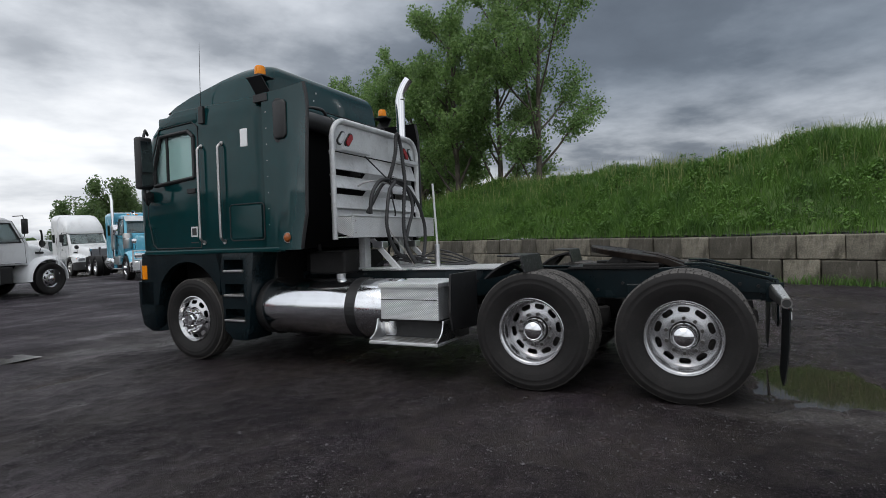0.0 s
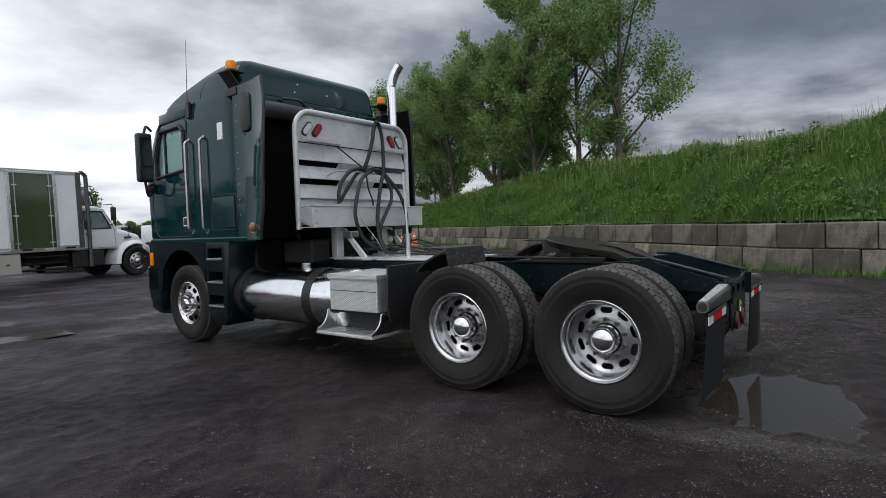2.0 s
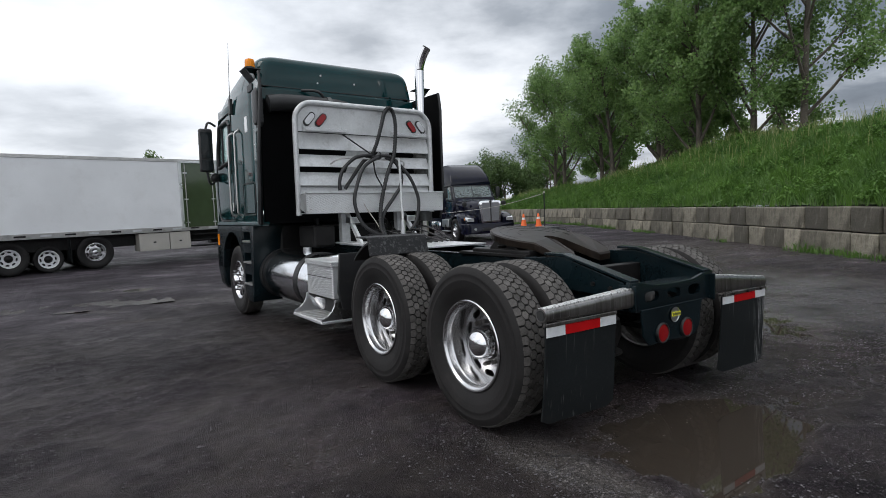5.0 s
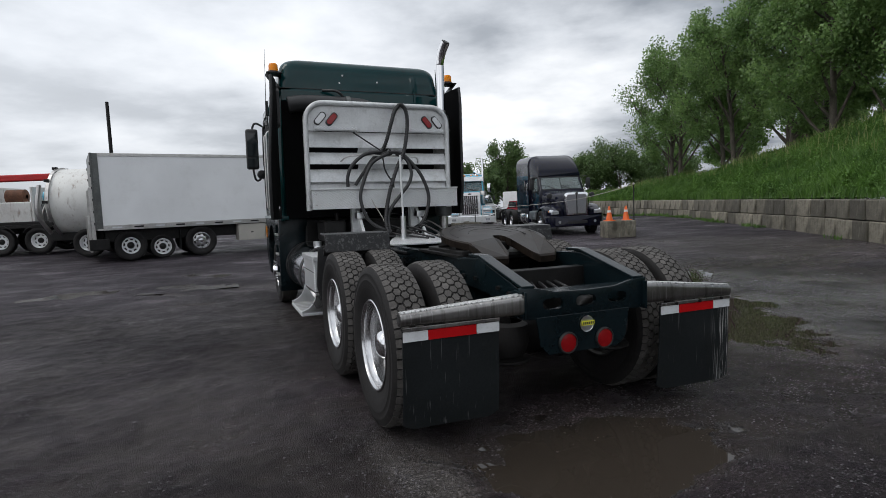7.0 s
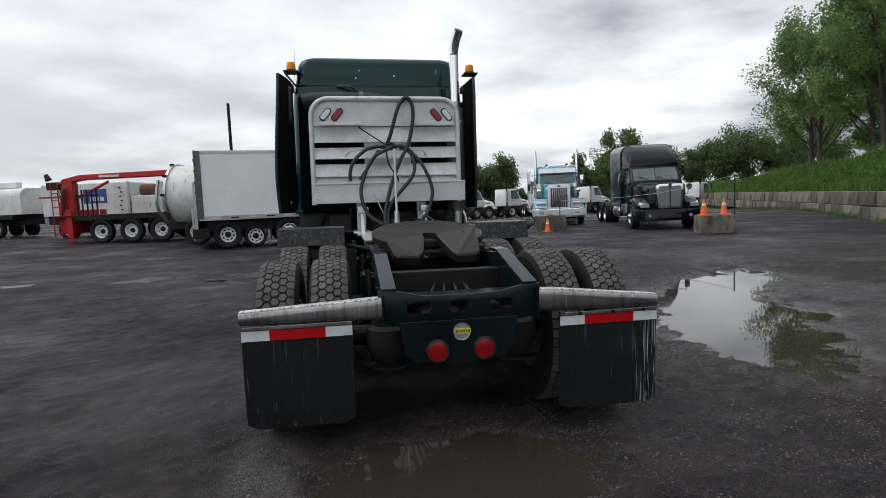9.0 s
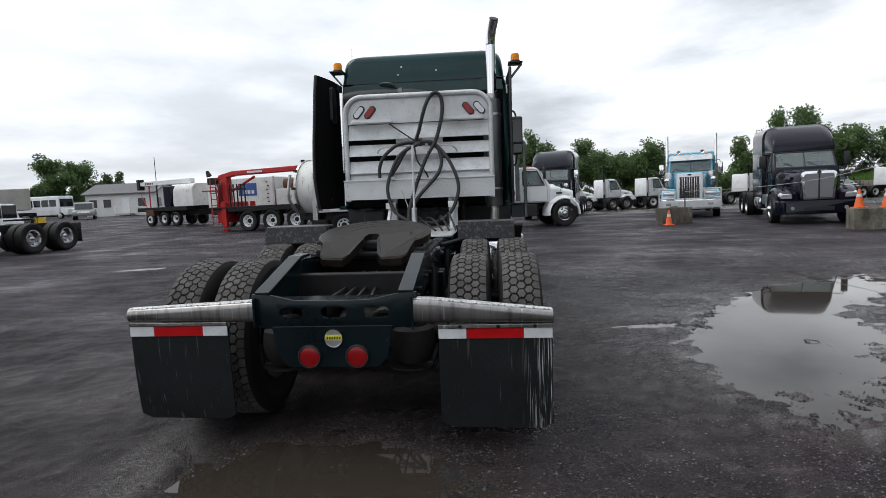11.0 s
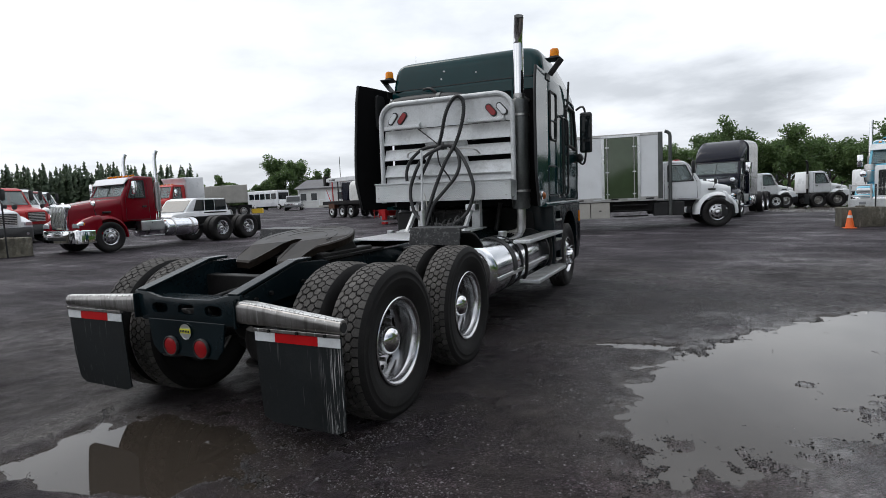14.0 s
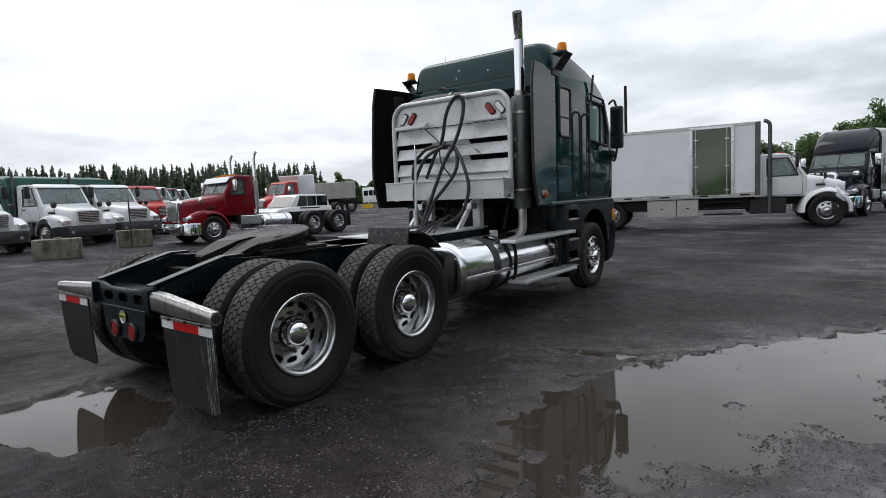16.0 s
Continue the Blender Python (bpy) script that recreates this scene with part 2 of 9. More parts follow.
M["red_tape"] = surf("red_reflective_tape", (0.42, 0.004, 0.006), 0.5, 0, 0.1, 9, 250, 0.03, spec=0.15)
M["white_tape"] = surf("white_reflective_tape", (0.62, 0.63, 0.64), 0.45, 0, 0.1, 9, 250, 0.03, wear=(0.35, 0.34, 0.33), wear_amt=0.4)
M["clear_lens"] = surf("clear_lens", (0.55, 0.56, 0.57), 0.15, 0.2, 0.1, 9, 200, 0.05, coat=0.6)
M["amber"] = surf("amber_lens", (0.72, 0.22, 0.002), 0.25, 0, 0.1, 6, 120, 0.05, coat=0.0, spec=0.3)
M["copper"] = surf("faded_marker_lens", (0.30, 0.085, 0.022), 0.35, 0, 0.2, 12, 90, 0.05, spec=0.4)
M["yellow"] = surf("yellow_sticker", (0.65, 0.62, 0.05), 0.5, 0, 0.08, 9, 100, 0.01)
M["ink"] = surf("dark_ink", (0.02, 0.02, 0.02), 0.6, 0, 0.1, 9, 100, 0)
M["hose"] = surf("black_hose_rubber", (0.013, 0.013, 0.014), 0.5, 0, 0.2, 9, 100, 0.08)
M["white"] = surf("white_vehicle_paint", (0.74, 0.75, 0.76), 0.3, 0, 0.06, 1.5, 40, 0.01, coat=0.5, wear=(0.52, 0.50, 0.47), wear_amt=0.3)
M["boxwhite"] = surf("white_box_panels", (0.80, 0.81, 0.82), 0.45, 0, 0.05, 0.8, 30, 0.01, wear=(0.55, 0.54, 0.52), wear_amt=0.25)
M["navy"] = surf("navy_metallic_paint", (0.0035, 0.0042, 0.012), 0.12, 0.0, 0.1, 1.5, 60, 0.005, coat=0.0, rvar=0.05, spec=0.30)
M["blue"] = surf("light_blue_paint", (0.10, 0.40, 0.55), 0.25, 0.0, 0.08, 1.5, 40, 0.01, coat=0.7)
M["redpaint"] = surf("dark_red_paint", (0.17, 0.003, 0.010), 0.20, 0.0, 0.1, 1.5, 40, 0.01, coat=0.0, spec=0.3)
M["redbright"] = surf("bright_red_paint", (0.42, 0.016, 0.018), 0.35, 0, 0.12, 2, 40, 0.02, coat=0.0, spec=0.35, wear=(0.25, 0.06, 0.05), wear_amt=0.4)
M["greybody"] = surf("grey_vehicle_paint", (0.16, 0.165, 0.17), 0.35, 0.1, 0.08, 1.5, 40, 0.01, coat=0.5)
M["tan"] = surf("dull_beige_panel", (0.42, 0.40, 0.36), 0.5, 0, 0.1, 2, 40, 0.02)
M["hopper"] = surf("dark_green_body_paint", (0.014, 0.080, 0.062), 0.5, 0, 0.2, 1.5, 40, 0.02, wear=(0.10, 0.09, 0.08), wear_amt=0.5)
M["glass_dark"] = surf("tinted_window_glass", (0.012, 0.016, 0.018), 0.05, 0, 0.05, 2, 20, 0, rvar=0.02, spec=0.5)
M["glass_clear"] = glass("cab_window_glass", (0.55, 0.80, 0.78))
M["glass_pale"] = glass("vehicle_window_glass", (0.40, 0.47, 0.47), 0.02, 0.80)
M["meshgrey"] = surf("grey_grille_mesh", (0.20, 0.205, 0.22), 0.45, 0.4, 0.15, 30, 160, 0.10)
M["mirror"] = surf("mirror_glass", (0.75, 0.77, 0.78), 0.04, 1.0, 0.02, 2, 20, 0, rvar=0.02)
# glass-like door; the green it reflects is put into the base colour
M["doorgloss"] = surf("door_panel_reflected_green", (0.06, 0.085, 0.045), 0.10, 0.2, 0.12, 0.7, 3, 0.0, coat=0.8, rvar=0.05)
M["cone"] = surf("orange_cone_plastic", (0.75, 0.13, 0.02), 0.5, 0, 0.1, 5, 60, 0.02, wear=(0.35, 0.12, 0.06), wear_amt=0.4)
M["siding"] = surf("white_siding", (0.66, 0.66, 0.64), 0.6, 0, 0.06, 1, 30, 0.02)
M["roofing"] = surf("grey_shingle_roof", (0.14, 0.14, 0.145), 0.85, 0, 0.2, 3, 20, 0.1)
M["bark"] = surf("grey_brown_bark", (0.10, 0.085, 0.07), 0.9, 0, 0.35, 3, 25, 0.3)
M["interior"] = surf("dark_cab_interior", (0.03, 0.03, 0.032), 0.8, 0, 0.1, 3, 30, 0.02)
M["headlight"] = surf("headlight_lens", (0.55, 0.57, 0.6), 0.08, 0.6, 0.1, 9, 60, 0.02, coat=1.0)
M["blue_sign"] = surf("blue_sign_panel", (0.02, 0.07, 0.25), 0.4, 0, 0.08, 3, 40, 0.01)
M["yellowpaint"] = surf("yellow_machine_paint", (0.62, 0.40, 0.02), 0.45, 0, 0.12, 2, 40, 0.02)
M["wetstone"] = surf("wet_dark_gravel", (0.020, 0.018, 0.019), 0.45, 0, 0.3, 9, 60, 0.1, island=0.6)
M["stone"] = surf("small_loose_stones", (0.068, 0.063, 0.068), 0.8, 0, 0.2, 9, 60, 0.1, island=0.75)


def streaked(m, col, amount, sx, lo=0.56, hi=0.72, seed=0.0, xmin=None):
    """Adds thin runs and scratches down the face of a material."""
    n, l = m.node_tree.nodes, m.node_tree.links
    b = n["Principled BSDF"]
    tc = n.new("ShaderNodeTexCoord")
    mp = n.new("ShaderNodeMapping")
    mp.inputs["Scale"].default_value = (sx, sx, 2.2)
    mp.inputs["Location"].default_value = (seed, seed, seed)
    l.new(tc.outputs["Object"], mp.inputs["Vector"])
    t = n.new("ShaderNodeTexNoise")
    t.inputs["Scale"].default_value, t.inputs["Detail"].default_value = 1.0, 5
    l.new(mp.outputs[0], t.inputs["Vector"])
    mr = n.new("ShaderNodeMapRange")
    mr.inputs["From Min"].default_value, mr.inputs["From Max"].default_value, mr.inputs["To Max"].default_value = lo, hi, amount
    l.new(t.outputs["Fac"], mr.inputs["Value"])
    fac = mr.outputs["Result"]
    if xmin is not None:
        sp = n.new("ShaderNodeSeparateXYZ")
        l.new(tc.outputs["Object"], sp.inputs[0])
        side = n.new("ShaderNodeMapRange")
        side.inputs["From Min"].default_value, side.inputs["From Max"].default_value = xmin, xmin + 0.12
        l.new(sp.outputs["X"], side.inputs["Value"])
        both = n.new("ShaderNodeMath")
        both.operation = "MULTIPLY"
        l.new(fac, both.inputs[0])
        l.new(side.outputs["Result"], both.inputs[1])
        fac = both.outputs[0]
    x = n.new("ShaderNodeMixRGB")
    x.inputs["Color2"].default_value = (*col, 1)
    l.new(fac, x.inputs["Fac"])
    l.new(b.inputs["Base Color"].links[0].from_socket, x.inputs["Color1"])
    l.new(x.outputs["Color"], b.inputs["Base Color"])
    return m


M["flap"] = streaked(surf("black_mud_flap_rubber", (0.010, 0.012, 0.013), 0.55, 0, 0.25, 3, 80, 0.05, wear=(0.03, 0.029, 0.028), wear_amt=0.3, spec=0.2), (0.30, 0.30, 0.30), 0.30, 60, 0.64, 0.76)
M["flap_scratched"] = streaked(streaked(surf("scratched_mud_flap_rubber", (0.010, 0.012, 0.013), 0.55, 0, 0.25, 3, 80, 0.05, wear=(0.03, 0.029, 0.028), wear_amt=0.3, spec=0.2), (0.30, 0.30, 0.30), 0.25, 60, 0.64, 0.76), (0.45, 0.45, 0.45), 0.9, 150, 0.56, 0.64, 2.0, 1.10)
M["concrete"] = streaked(streaked(surf("stained_cast_concrete", (0.165, 0.150, 0.118), 0.85, 0, 0.4, 1.8, 30, 0.16, wear=(0.050, 0.047, 0.030), wear_amt=0.95, objrand=0.6), (0.045, 0.040, 0.028), 0.85, 5, 0.48, 0.68), (0.42, 0.40, 0.36), 0.4, 8, 0.60, 0.76, 5.0)
M["hanger"] = streaked(streaked(surf("streaked_stainless", (0.30, 0.29, 0.28), 0.34, 1.0, 0.15, 4, 40, 0.02, wear=(0.16, 0.15, 0.14), wear_amt=0.6), (0.10, 0.09, 0.085), 0.5, 34, 0.50, 0.66), (0.75, 0.75, 0.75), 0.6, 70, 0.62, 0.70, 3.0)
# paint-spattered lip, its base raised to stand in for the top highlight
M["hanger_lip"] = streaked(surf("paint_spatter_and_highlight", (0.62, 0.62, 0.61), 0.42, 0.7, 0.2, 9, 60, 0.03, wear=(0.85, 0.85, 0.84), wear_amt=0.8), (0.10, 0.09, 0.085), 0.75, 60, 0.52, 0.60)


# near-black base that stands in for the deep shade behind the cab
M["unlit"] = surf("cab_back_shade_black", (0.0045, 0.0045, 0.005), 0.85, 0, 0.2, 4, 40, 0.05, spec=0.08)
M["scuffed"] = surf("scuffed_black_rubber", (0.010, 0.010, 0.011), 0.42, 0, 0.2, 14, 80, 0.10, wear=(0.30, 0.30, 0.30), wear_amt=0.45, spec=0.35)
M["rust"] = surf("rusty_steel", (0.10, 0.045, 0.025), 0.85, 0.1, 0.4, 5, 40, 0.2)


def leafy(name, dark, light, trans=0.35, rough=0.55):
    """Leaves or grass: colour by island, light shining through."""
    m = bpy.data.materials.new(name)
    m.use_nodes = True
    n, l = m.node_tree.nodes, m.node_tree.links
    b = n["Principled BSDF"]
    g = n.new("ShaderNodeNewGeometry")
    r = n.new("ShaderNodeValToRGB")
    r.color_ramp.elements[0].color, r.color_ramp.elements[1].color = (*dark, 1), (*light, 1)
    tc = n.new("ShaderNodeTexCoord")
    nz = n.new("ShaderNodeTexNoise")
    nz.inputs["Scale"].default_value, nz.inputs["Detail"].default_value = 0.7, 4
    l.new(tc.outputs["Object"], nz.inputs["Vector"])
    ad = n.new("ShaderNodeMath")
    ad.operation = "MULTIPLY_ADD"
    ad.inputs[1].default_value = 0.55
    l.new(g.outputs["Random Per Island"], ad.inputs[0])
    sb = n.new("ShaderNodeMath")
    sb.operation = "MULTIPLY_ADD"
    sb.inputs[1].default_value, sb.inputs[2].default_value = 1.6, -0.55
    l.new(nz.outputs["Fac"], sb.inputs[0])
    l.new(sb.outputs[0], ad.inputs[2])
    l.new(ad.outputs[0], r.inputs["Fac"])
    l.new(r.outputs["Color"], b.inputs["Base Color"])
    b.inputs["Roughness"].default_value = rough
    t = n.new("ShaderNodeBsdfTranslucent")
    l.new(r.outputs["Color"], t.inputs["Color"])
    mx = n.new("ShaderNodeMixShader")
    mx.inputs["Fac"].default_value = trans
    l.new(b.outputs[0], mx.inputs[1])
    l.new(t.outputs[0], mx.inputs[2])
    l.new(mx.outputs[0], n["Material Output"].inputs["Surface"])
    return m


M["leaf"] = leafy("tree_leaves", (0.080, 0.155, 0.046), (0.245, 0.375, 0.125), 0.55, 0.40)
M["leaf_far"] = leafy("distant_leaves", (0.055, 0.105, 0.036), (0.150, 0.225, 0.078), 0.45)
M["conifer"] = leafy("conifer_needles", (0.060, 0.095, 0.060), (0.150, 0.200, 0.115), 0.35)
M["grass"] = leafy("tall_grass", (0.034, 0.090, 0.013), (0.125, 0.240, 0.042), 0.35)
M["seed"] = leafy("grass_seed_heads", (0.16, 0.20, 0.06), (0.30, 0.32, 0.13), 0.3)
M["weed"] = leafy("broad_weed_leaves", (0.050, 0.125, 0.018), (0.13, 0.25, 0.045), 0.4)


# ---- mesh helpers ----
def link(name, me, mat, parent=None, label=""):
    ob = new(name, me)
    if mat is not None and not me.materials:
        me.materials.append(mat)
    if parent is not None:
        ob.parent = parent
    if label:
        ob["label"] = label
    return ob


def part(name, bm, mat, parent=None, label="", smooth=False, sharp=40):
    """Links a bmesh as one mesh object under a thing or a part."""
    bmesh.ops.recalc_face_normals(bm, faces=bm.faces[:])
    if smooth:
        for f in bm.faces:
            f.smooth = True
        lim = radians(sharp)
        for ed in bm.edges:
            if len(ed.link_faces) == 2 and ed.calc_face_angle(0) > lim:
                ed.smooth = False
    me = bpy.data.meshes.new(name)
    bm.to_mesh(me)
    bm.free()
    return link(name, me, mat, parent, label)


def empty(name, m=None):
    ob = new(name)
    ob.empty_display_size = 0.1
    if m is not None:
        ob.matrix_basis = m
    return ob


def box(x0, x1, y0, y1, z0, z1, bevel=0.0, bm=None, seg=2, m=None):
    own = bmesh.new()
    c = bmesh.ops.create_cube(own, size=1.0)["verts"]
    for v in c:
        v.co = Vector(((x0 + x1) / 2 + v.co.x * (x1 - x0), (y0 + y1) / 2 + v.co.y * (y1 - y0), (z0 + z1) / 2 + v.co.z * (z1 - z0)))
    if bevel:
        bmesh.ops.bevel(own, geom=own.edges[:], offset=bevel, segments=seg, affect="EDGES", profile=0.5)
    return join(bm, own, m)


def join(bm, own, m=None):
    if m is not None:
        bmesh.ops.transform(own, matrix=m, verts=own.verts[:])
    if bm is None:
        return own
    me = bpy.data.meshes.new("t")
    own.to_mesh(me)
    own.free()
    bm.from_mesh(me)
    bpy.data.meshes.remove(me)
    return bm


def cyl(p0, p1, r, seg=20, bm=None, r2=None, bevel=0.0):
    own = bmesh.new()
    p0, p1 = Vector(p0), Vector(p1)
    d = p1 - p0
    bmesh.ops.create_cone(own, cap_ends=True, segments=seg, radius1=r, radius2=r if r2 is None else r2, depth=d.length)
    if bevel:
        bmesh.ops.bevel(own, geom=[e for e in own.edges if all(abs(abs(v.co.z) - d.length / 2) < 1e-5 for v in e.verts)], offset=bevel, segments=3, affect="EDGES", profile=0.5)
    q = d.to_track_quat("Z", "Y").to_matrix().to_4x4()
    return join(bm, own, Matrix.Translation((p0 + p1) / 2) @ q)


def prism(poly, a, b, axis="x", bevel=0.0, bm=None, seg=2):
    """A polygon (list of 2D points) pushed out along an axis from a to b."""
    own = bmesh.new()

    def place(u, v, w):
        return {"x": (w, u, v), "y": (u, w, v), "z": (u, v, w)}[axis]

    v0 = [own.verts.new(place(u, v, a)) for u, v in poly]
    v1 = [own.verts.new(place(u, v, b)) for u, v in poly]
    own.faces.new(v0)
    own.faces.new(list(reversed(v1)))
    for i in range(len(poly)):
        j = (i + 1) % len(poly)
        own.faces.new((v0[i], v1[i], v1[j], v0[j]))
    bmesh.ops.recalc_face_normals(own, faces=own.faces[:])
    if bevel:
        bmesh.ops.bevel(own, geom=own.edges[:], offset=bevel, segments=seg, affect="EDGES", profile=0.5)
    return join(bm, own)


def tube(points, r, seg=10, bm=None, sub=1):
    """A pipe along a smooth path."""
    pts = [Vector(p) for p in points]
    if sub > 1:
        out = []
        n = len(pts)
        for i in range(n - 1):
            p0, p1, p2, p3 = pts[max(i - 1, 0)], pts[i], pts[i + 1], pts[min(i + 2, n - 1)]
            for k in range(sub):
                t = k / sub
                out.append(0.5 * ((2 * p1) + (p2 - p0) * t + (2 * p0 - 5 * p1 + 4 * p2 - p3) * t * t + (3 * p1 - p0 - 3 * p2 + p3) * t ** 3))
        out.append(pts[-1])
        pts = out
    own = bmesh.new()
    rings = []
    up = Vector((0.13, 0.27, 0.95))
    rr = r if callable(r) else (lambda s: r)
    for i, p in enumerate(pts):
        d = (pts[min(i + 1, len(pts) - 1)] - pts[max(i - 1, 0)]).normalized()
        a = d.cross(up)
        if a.length < 1e-3:
            a = d.cross(Vector((1, 0, 0)))
        a.normalize()
        b = d.cross(a).normalized()
        up = a.cross(d).normalized()
        q = rr(i / max(1, len(pts) - 1))
        rings.append([own.verts.new(p + q * (math.cos(2 * math.pi * k / seg) * a + math.sin(2 * math.pi * k / seg) * b)) for k in range(seg)])
    for u, v in zip(rings, rings[1:]):
        for k in range(seg):
            own.faces.new((u[k], u[(k + 1) % seg], v[(k + 1) % seg], v[k]))
    own.faces.new(rings[0])
    own.faces.new(list(reversed(rings[-1])))
    return join(bm, own)


def lathe(profile, seg=40, bm=None, m=None, closed=False):
    """Turns (x, r) points about the x axis."""
    own = bmesh.new()
    rings = [[own.verts.new((x, r * math.cos(2 * math.pi * k / seg), r * math.sin(2 * math.pi * k / seg))) for k in range(seg)] for x, r in profile]
    pairs = list(zip(rings, rings[1:]))
    if closed:
        pairs.append((rings[-1], rings[0]))
    for u, v in pairs:
        for k in range(seg):
            own.faces.new((u[k], u[(k + 1) % seg], v[(k + 1) % seg], v[k]))
    bmesh.ops.remove_doubles(own, verts=own.verts[:], dist=1e-5)
    return join(bm, own, m)


def mesh_np(name, verts, faces, mat, parent=None, label="", smooth=False):
    """A mesh from arrays; faces all have the same number of corners."""
    me = bpy.data.meshes.new(name)
    verts = np.asarray(verts, dtype=np.float32).reshape(-1, 3)
    faces = np.asarray(faces, dtype=np.int32)
    k = faces.shape[1]
    me.vertices.add(len(verts))
    me.vertices.foreach_set("co", verts.ravel())
    me.loops.add(faces.size)
    me.loops.foreach_set("vertex_index", faces.ravel())
    me.polygons.add(len(faces))
    me.polygons.foreach_set("loop_start", np.arange(0, faces.size, k, dtype=np.int32))
    if smooth:
        me.polygons.foreach_set("use_smooth", np.ones(len(faces), dtype=bool))
    me.update(calc_edges=True)
    return link(name, me, mat, parent, label)


def smoothstep(a, b, x):
    t = np.clip((x - a) / (b - a), 0, 1)
    return t * t * (3 - 2 * t)


def softplus(x, k=2.0):
    return np.logaddexp(0, x / k) * k - 0.0


def ground_z(x, y):
    """Large shape of the yard: level round the tractor, rising gently to the far sides."""
    flat = 1 - 1.45 * smoothstep(2, 9, np.asarray(x, float)) * smoothstep(21, 36, np.asarray(y, float))
    g = 0.028 * softplus(-np.asarray(x, float) - 6.0) + 0.016 * softplus(np.asarray(y, float) - 13.0) * flat
    g = 1.3 * (1 - np.exp(-g / 1.3))
    return g * smoothstep(5, 8, np.hypot(np.asarray(x, float) - 0, np.asarray(y, float) - 2) )


def gz(x, y):
    return float(ground_z(x, y))


# ---- ground, puddles, bank ----
def vnoise(x, y, cell, seed):
    """Smooth lattice noise in 0..1."""
    rs = np.random.RandomState(seed)
    tab = rs.rand(256, 256)
    u, v = np.asarray(x) / cell, np.asarray(y) / cell
    i, j = np.floor(u).astype(int), np.floor(v).astype(int)
    fu, fv = u - i, v - j
    fu, fv = fu * fu * (3 - 2 * fu), fv * fv * (3 - 2 * fv)
    a, b = tab[i % 256, j % 256], tab[(i + 1) % 256, j % 256]
    c, d = tab[i % 256, (j + 1) % 256], tab[(i + 1) % 256, (j + 1) % 256]
    return (a * (1 - fu) + b * fu) * (1 - fv) + (c * (1 - fu) + d * fu) * fv


# puddle hollows: centre x, y, half sizes, turn in degrees, depth
HOLLOWS = [
    (3.05, 0.28, 0.34, 0.80, 0, 0.030), (3.30, 1.40, 0.52, 0.95, -12, 0.060), (2.55, 2.35, 0.75, 0.16, 10, 0.040), (3.98, 2.38, 0.80, 1.0, -32, 0.074), (3.60, 1.25, 0.60, 0.55, -20, 0.035), (4.75, 3.35, 0.66, 1.1, -38, 0.072), (5.85, 4.45, 0.72, 1.25, -52, 0.055),
    (3.85, 0.75, 0.45, 0.85, -30, 0.033), (4.6, 1.9, 0.42, 0.85, -30, 0.032), (3.6, -0.2, 0.4, 0.4, 0, 0.026),
    (-0.03, -0.92, 0.80, 0.56, 6, 0.055), (-0.38, -1.32, 0.52, 0.32, 38, 0.045), (0.22, -1.12, 0.40, 0.34, 30, 0.036),
    (-5.1, 9.3, 1.0, 0.42, 15, 0.075), (-8.2, 9.1, 0.9, 0.3, 8, 0.05), (-8.22, 11.28, 1.2, 0.25, 12, 0.055), (-15.24, 15.58, 0.9, 0.4, 5, 0.055),
    (-2.7, 9.0, 0.85, 0.18, -38, 0.05), (-3.2, 8.2, 0.6, 0.14, -35, 0.05), (-2.6, 11.4, 1.3, 0.2, -42, 0.05), (-2.65, 6.6, 0.4, 0.12, -12, 0.045),
]
WATER = -0.032


def fine_z(x, y):
    z = ground_z(x, y)
    n = vnoise(x, y, 1.3, 1) * 0.36 + vnoise(x, y, 0.45, 2) * 0.24 + vnoise(x, y, 0.16, 3) * 0.20 + vnoise(x, y, 0.075, 12) * 0.20
    near = 1 - smoothstep(10, 16, np.hypot(x - 1, y - 3))
    z = z + ((n - 0.5) * 0.055 + (vnoise(x, y, 0.095, 14) - 0.5) * 0.016) * near + (vnoise(x, y, 6.0, 4) - 0.5) * 0.05 * smoothstep(6, 14, np.hypot(x, y - 3))
    for cx, cy, a, b, turn, depth in HOLLOWS:
        c, s = math.cos(radians(turn)), math.sin(radians(turn))
        u, v = ((x - cx) * c + (y - cy) * s) / a, (-(x - cx) * s + (y - cy) * c) / b
        d = np.hypot(u, v) + (vnoise(x, y, 0.7, 5) - 0.5) * 0.50 + (vnoise(x, y, 0.22, 6) - 0.5) * 0.40 + (vnoise(x, y, 0.09, 13) - 0.5) * 0.25
        z = z - depth * (1 - smoothstep(0.32, 1.55, d)) * (1 + 0.5 * (vnoise(x, y, 0.12, 15) - 0.5))
    # ruts left by turning tyres
    for cx, cy, r in ((14.0, 24.0, 22.0), (16.5, 26.5, 23.6), (3.0, 30.0, 26.2)):
        z = z - 0.010 * np.exp(-((np.hypot(x - cx, y - cy) - r) / 0.16) ** 2)
    return z


def axis_lines(lo, hi, step, far):
    mid = np.arange(lo, hi + step / 2, step)
    out, s = [], step
    v = hi
    while v < far:
        s *= 1.16
        v += s
        out.append(v)
    low, s = [], step
    v = lo
    while v > -far:
        s *= 1.16
        v -= s
        low.append(v)
    return np.array(low[::-1] + list(mid) + out)


gx, gy = axis_lines(-6.5, 8.0, 0.042, 900), axis_lines(-4.5, 7.5, 0.042, 900)
GX, GY = np.meshgrid(gx, gy)
GZ = fine_z(GX, GY)
nx, ny = len(gx), len(gy)
idx = np.arange(nx * ny).reshape(ny, nx)
quads = np.stack([idx[:-1, :-1], idx[:-1, 1:], idx[1:, 1:], idx[1:, :-1]], -1).reshape(-1, 4)


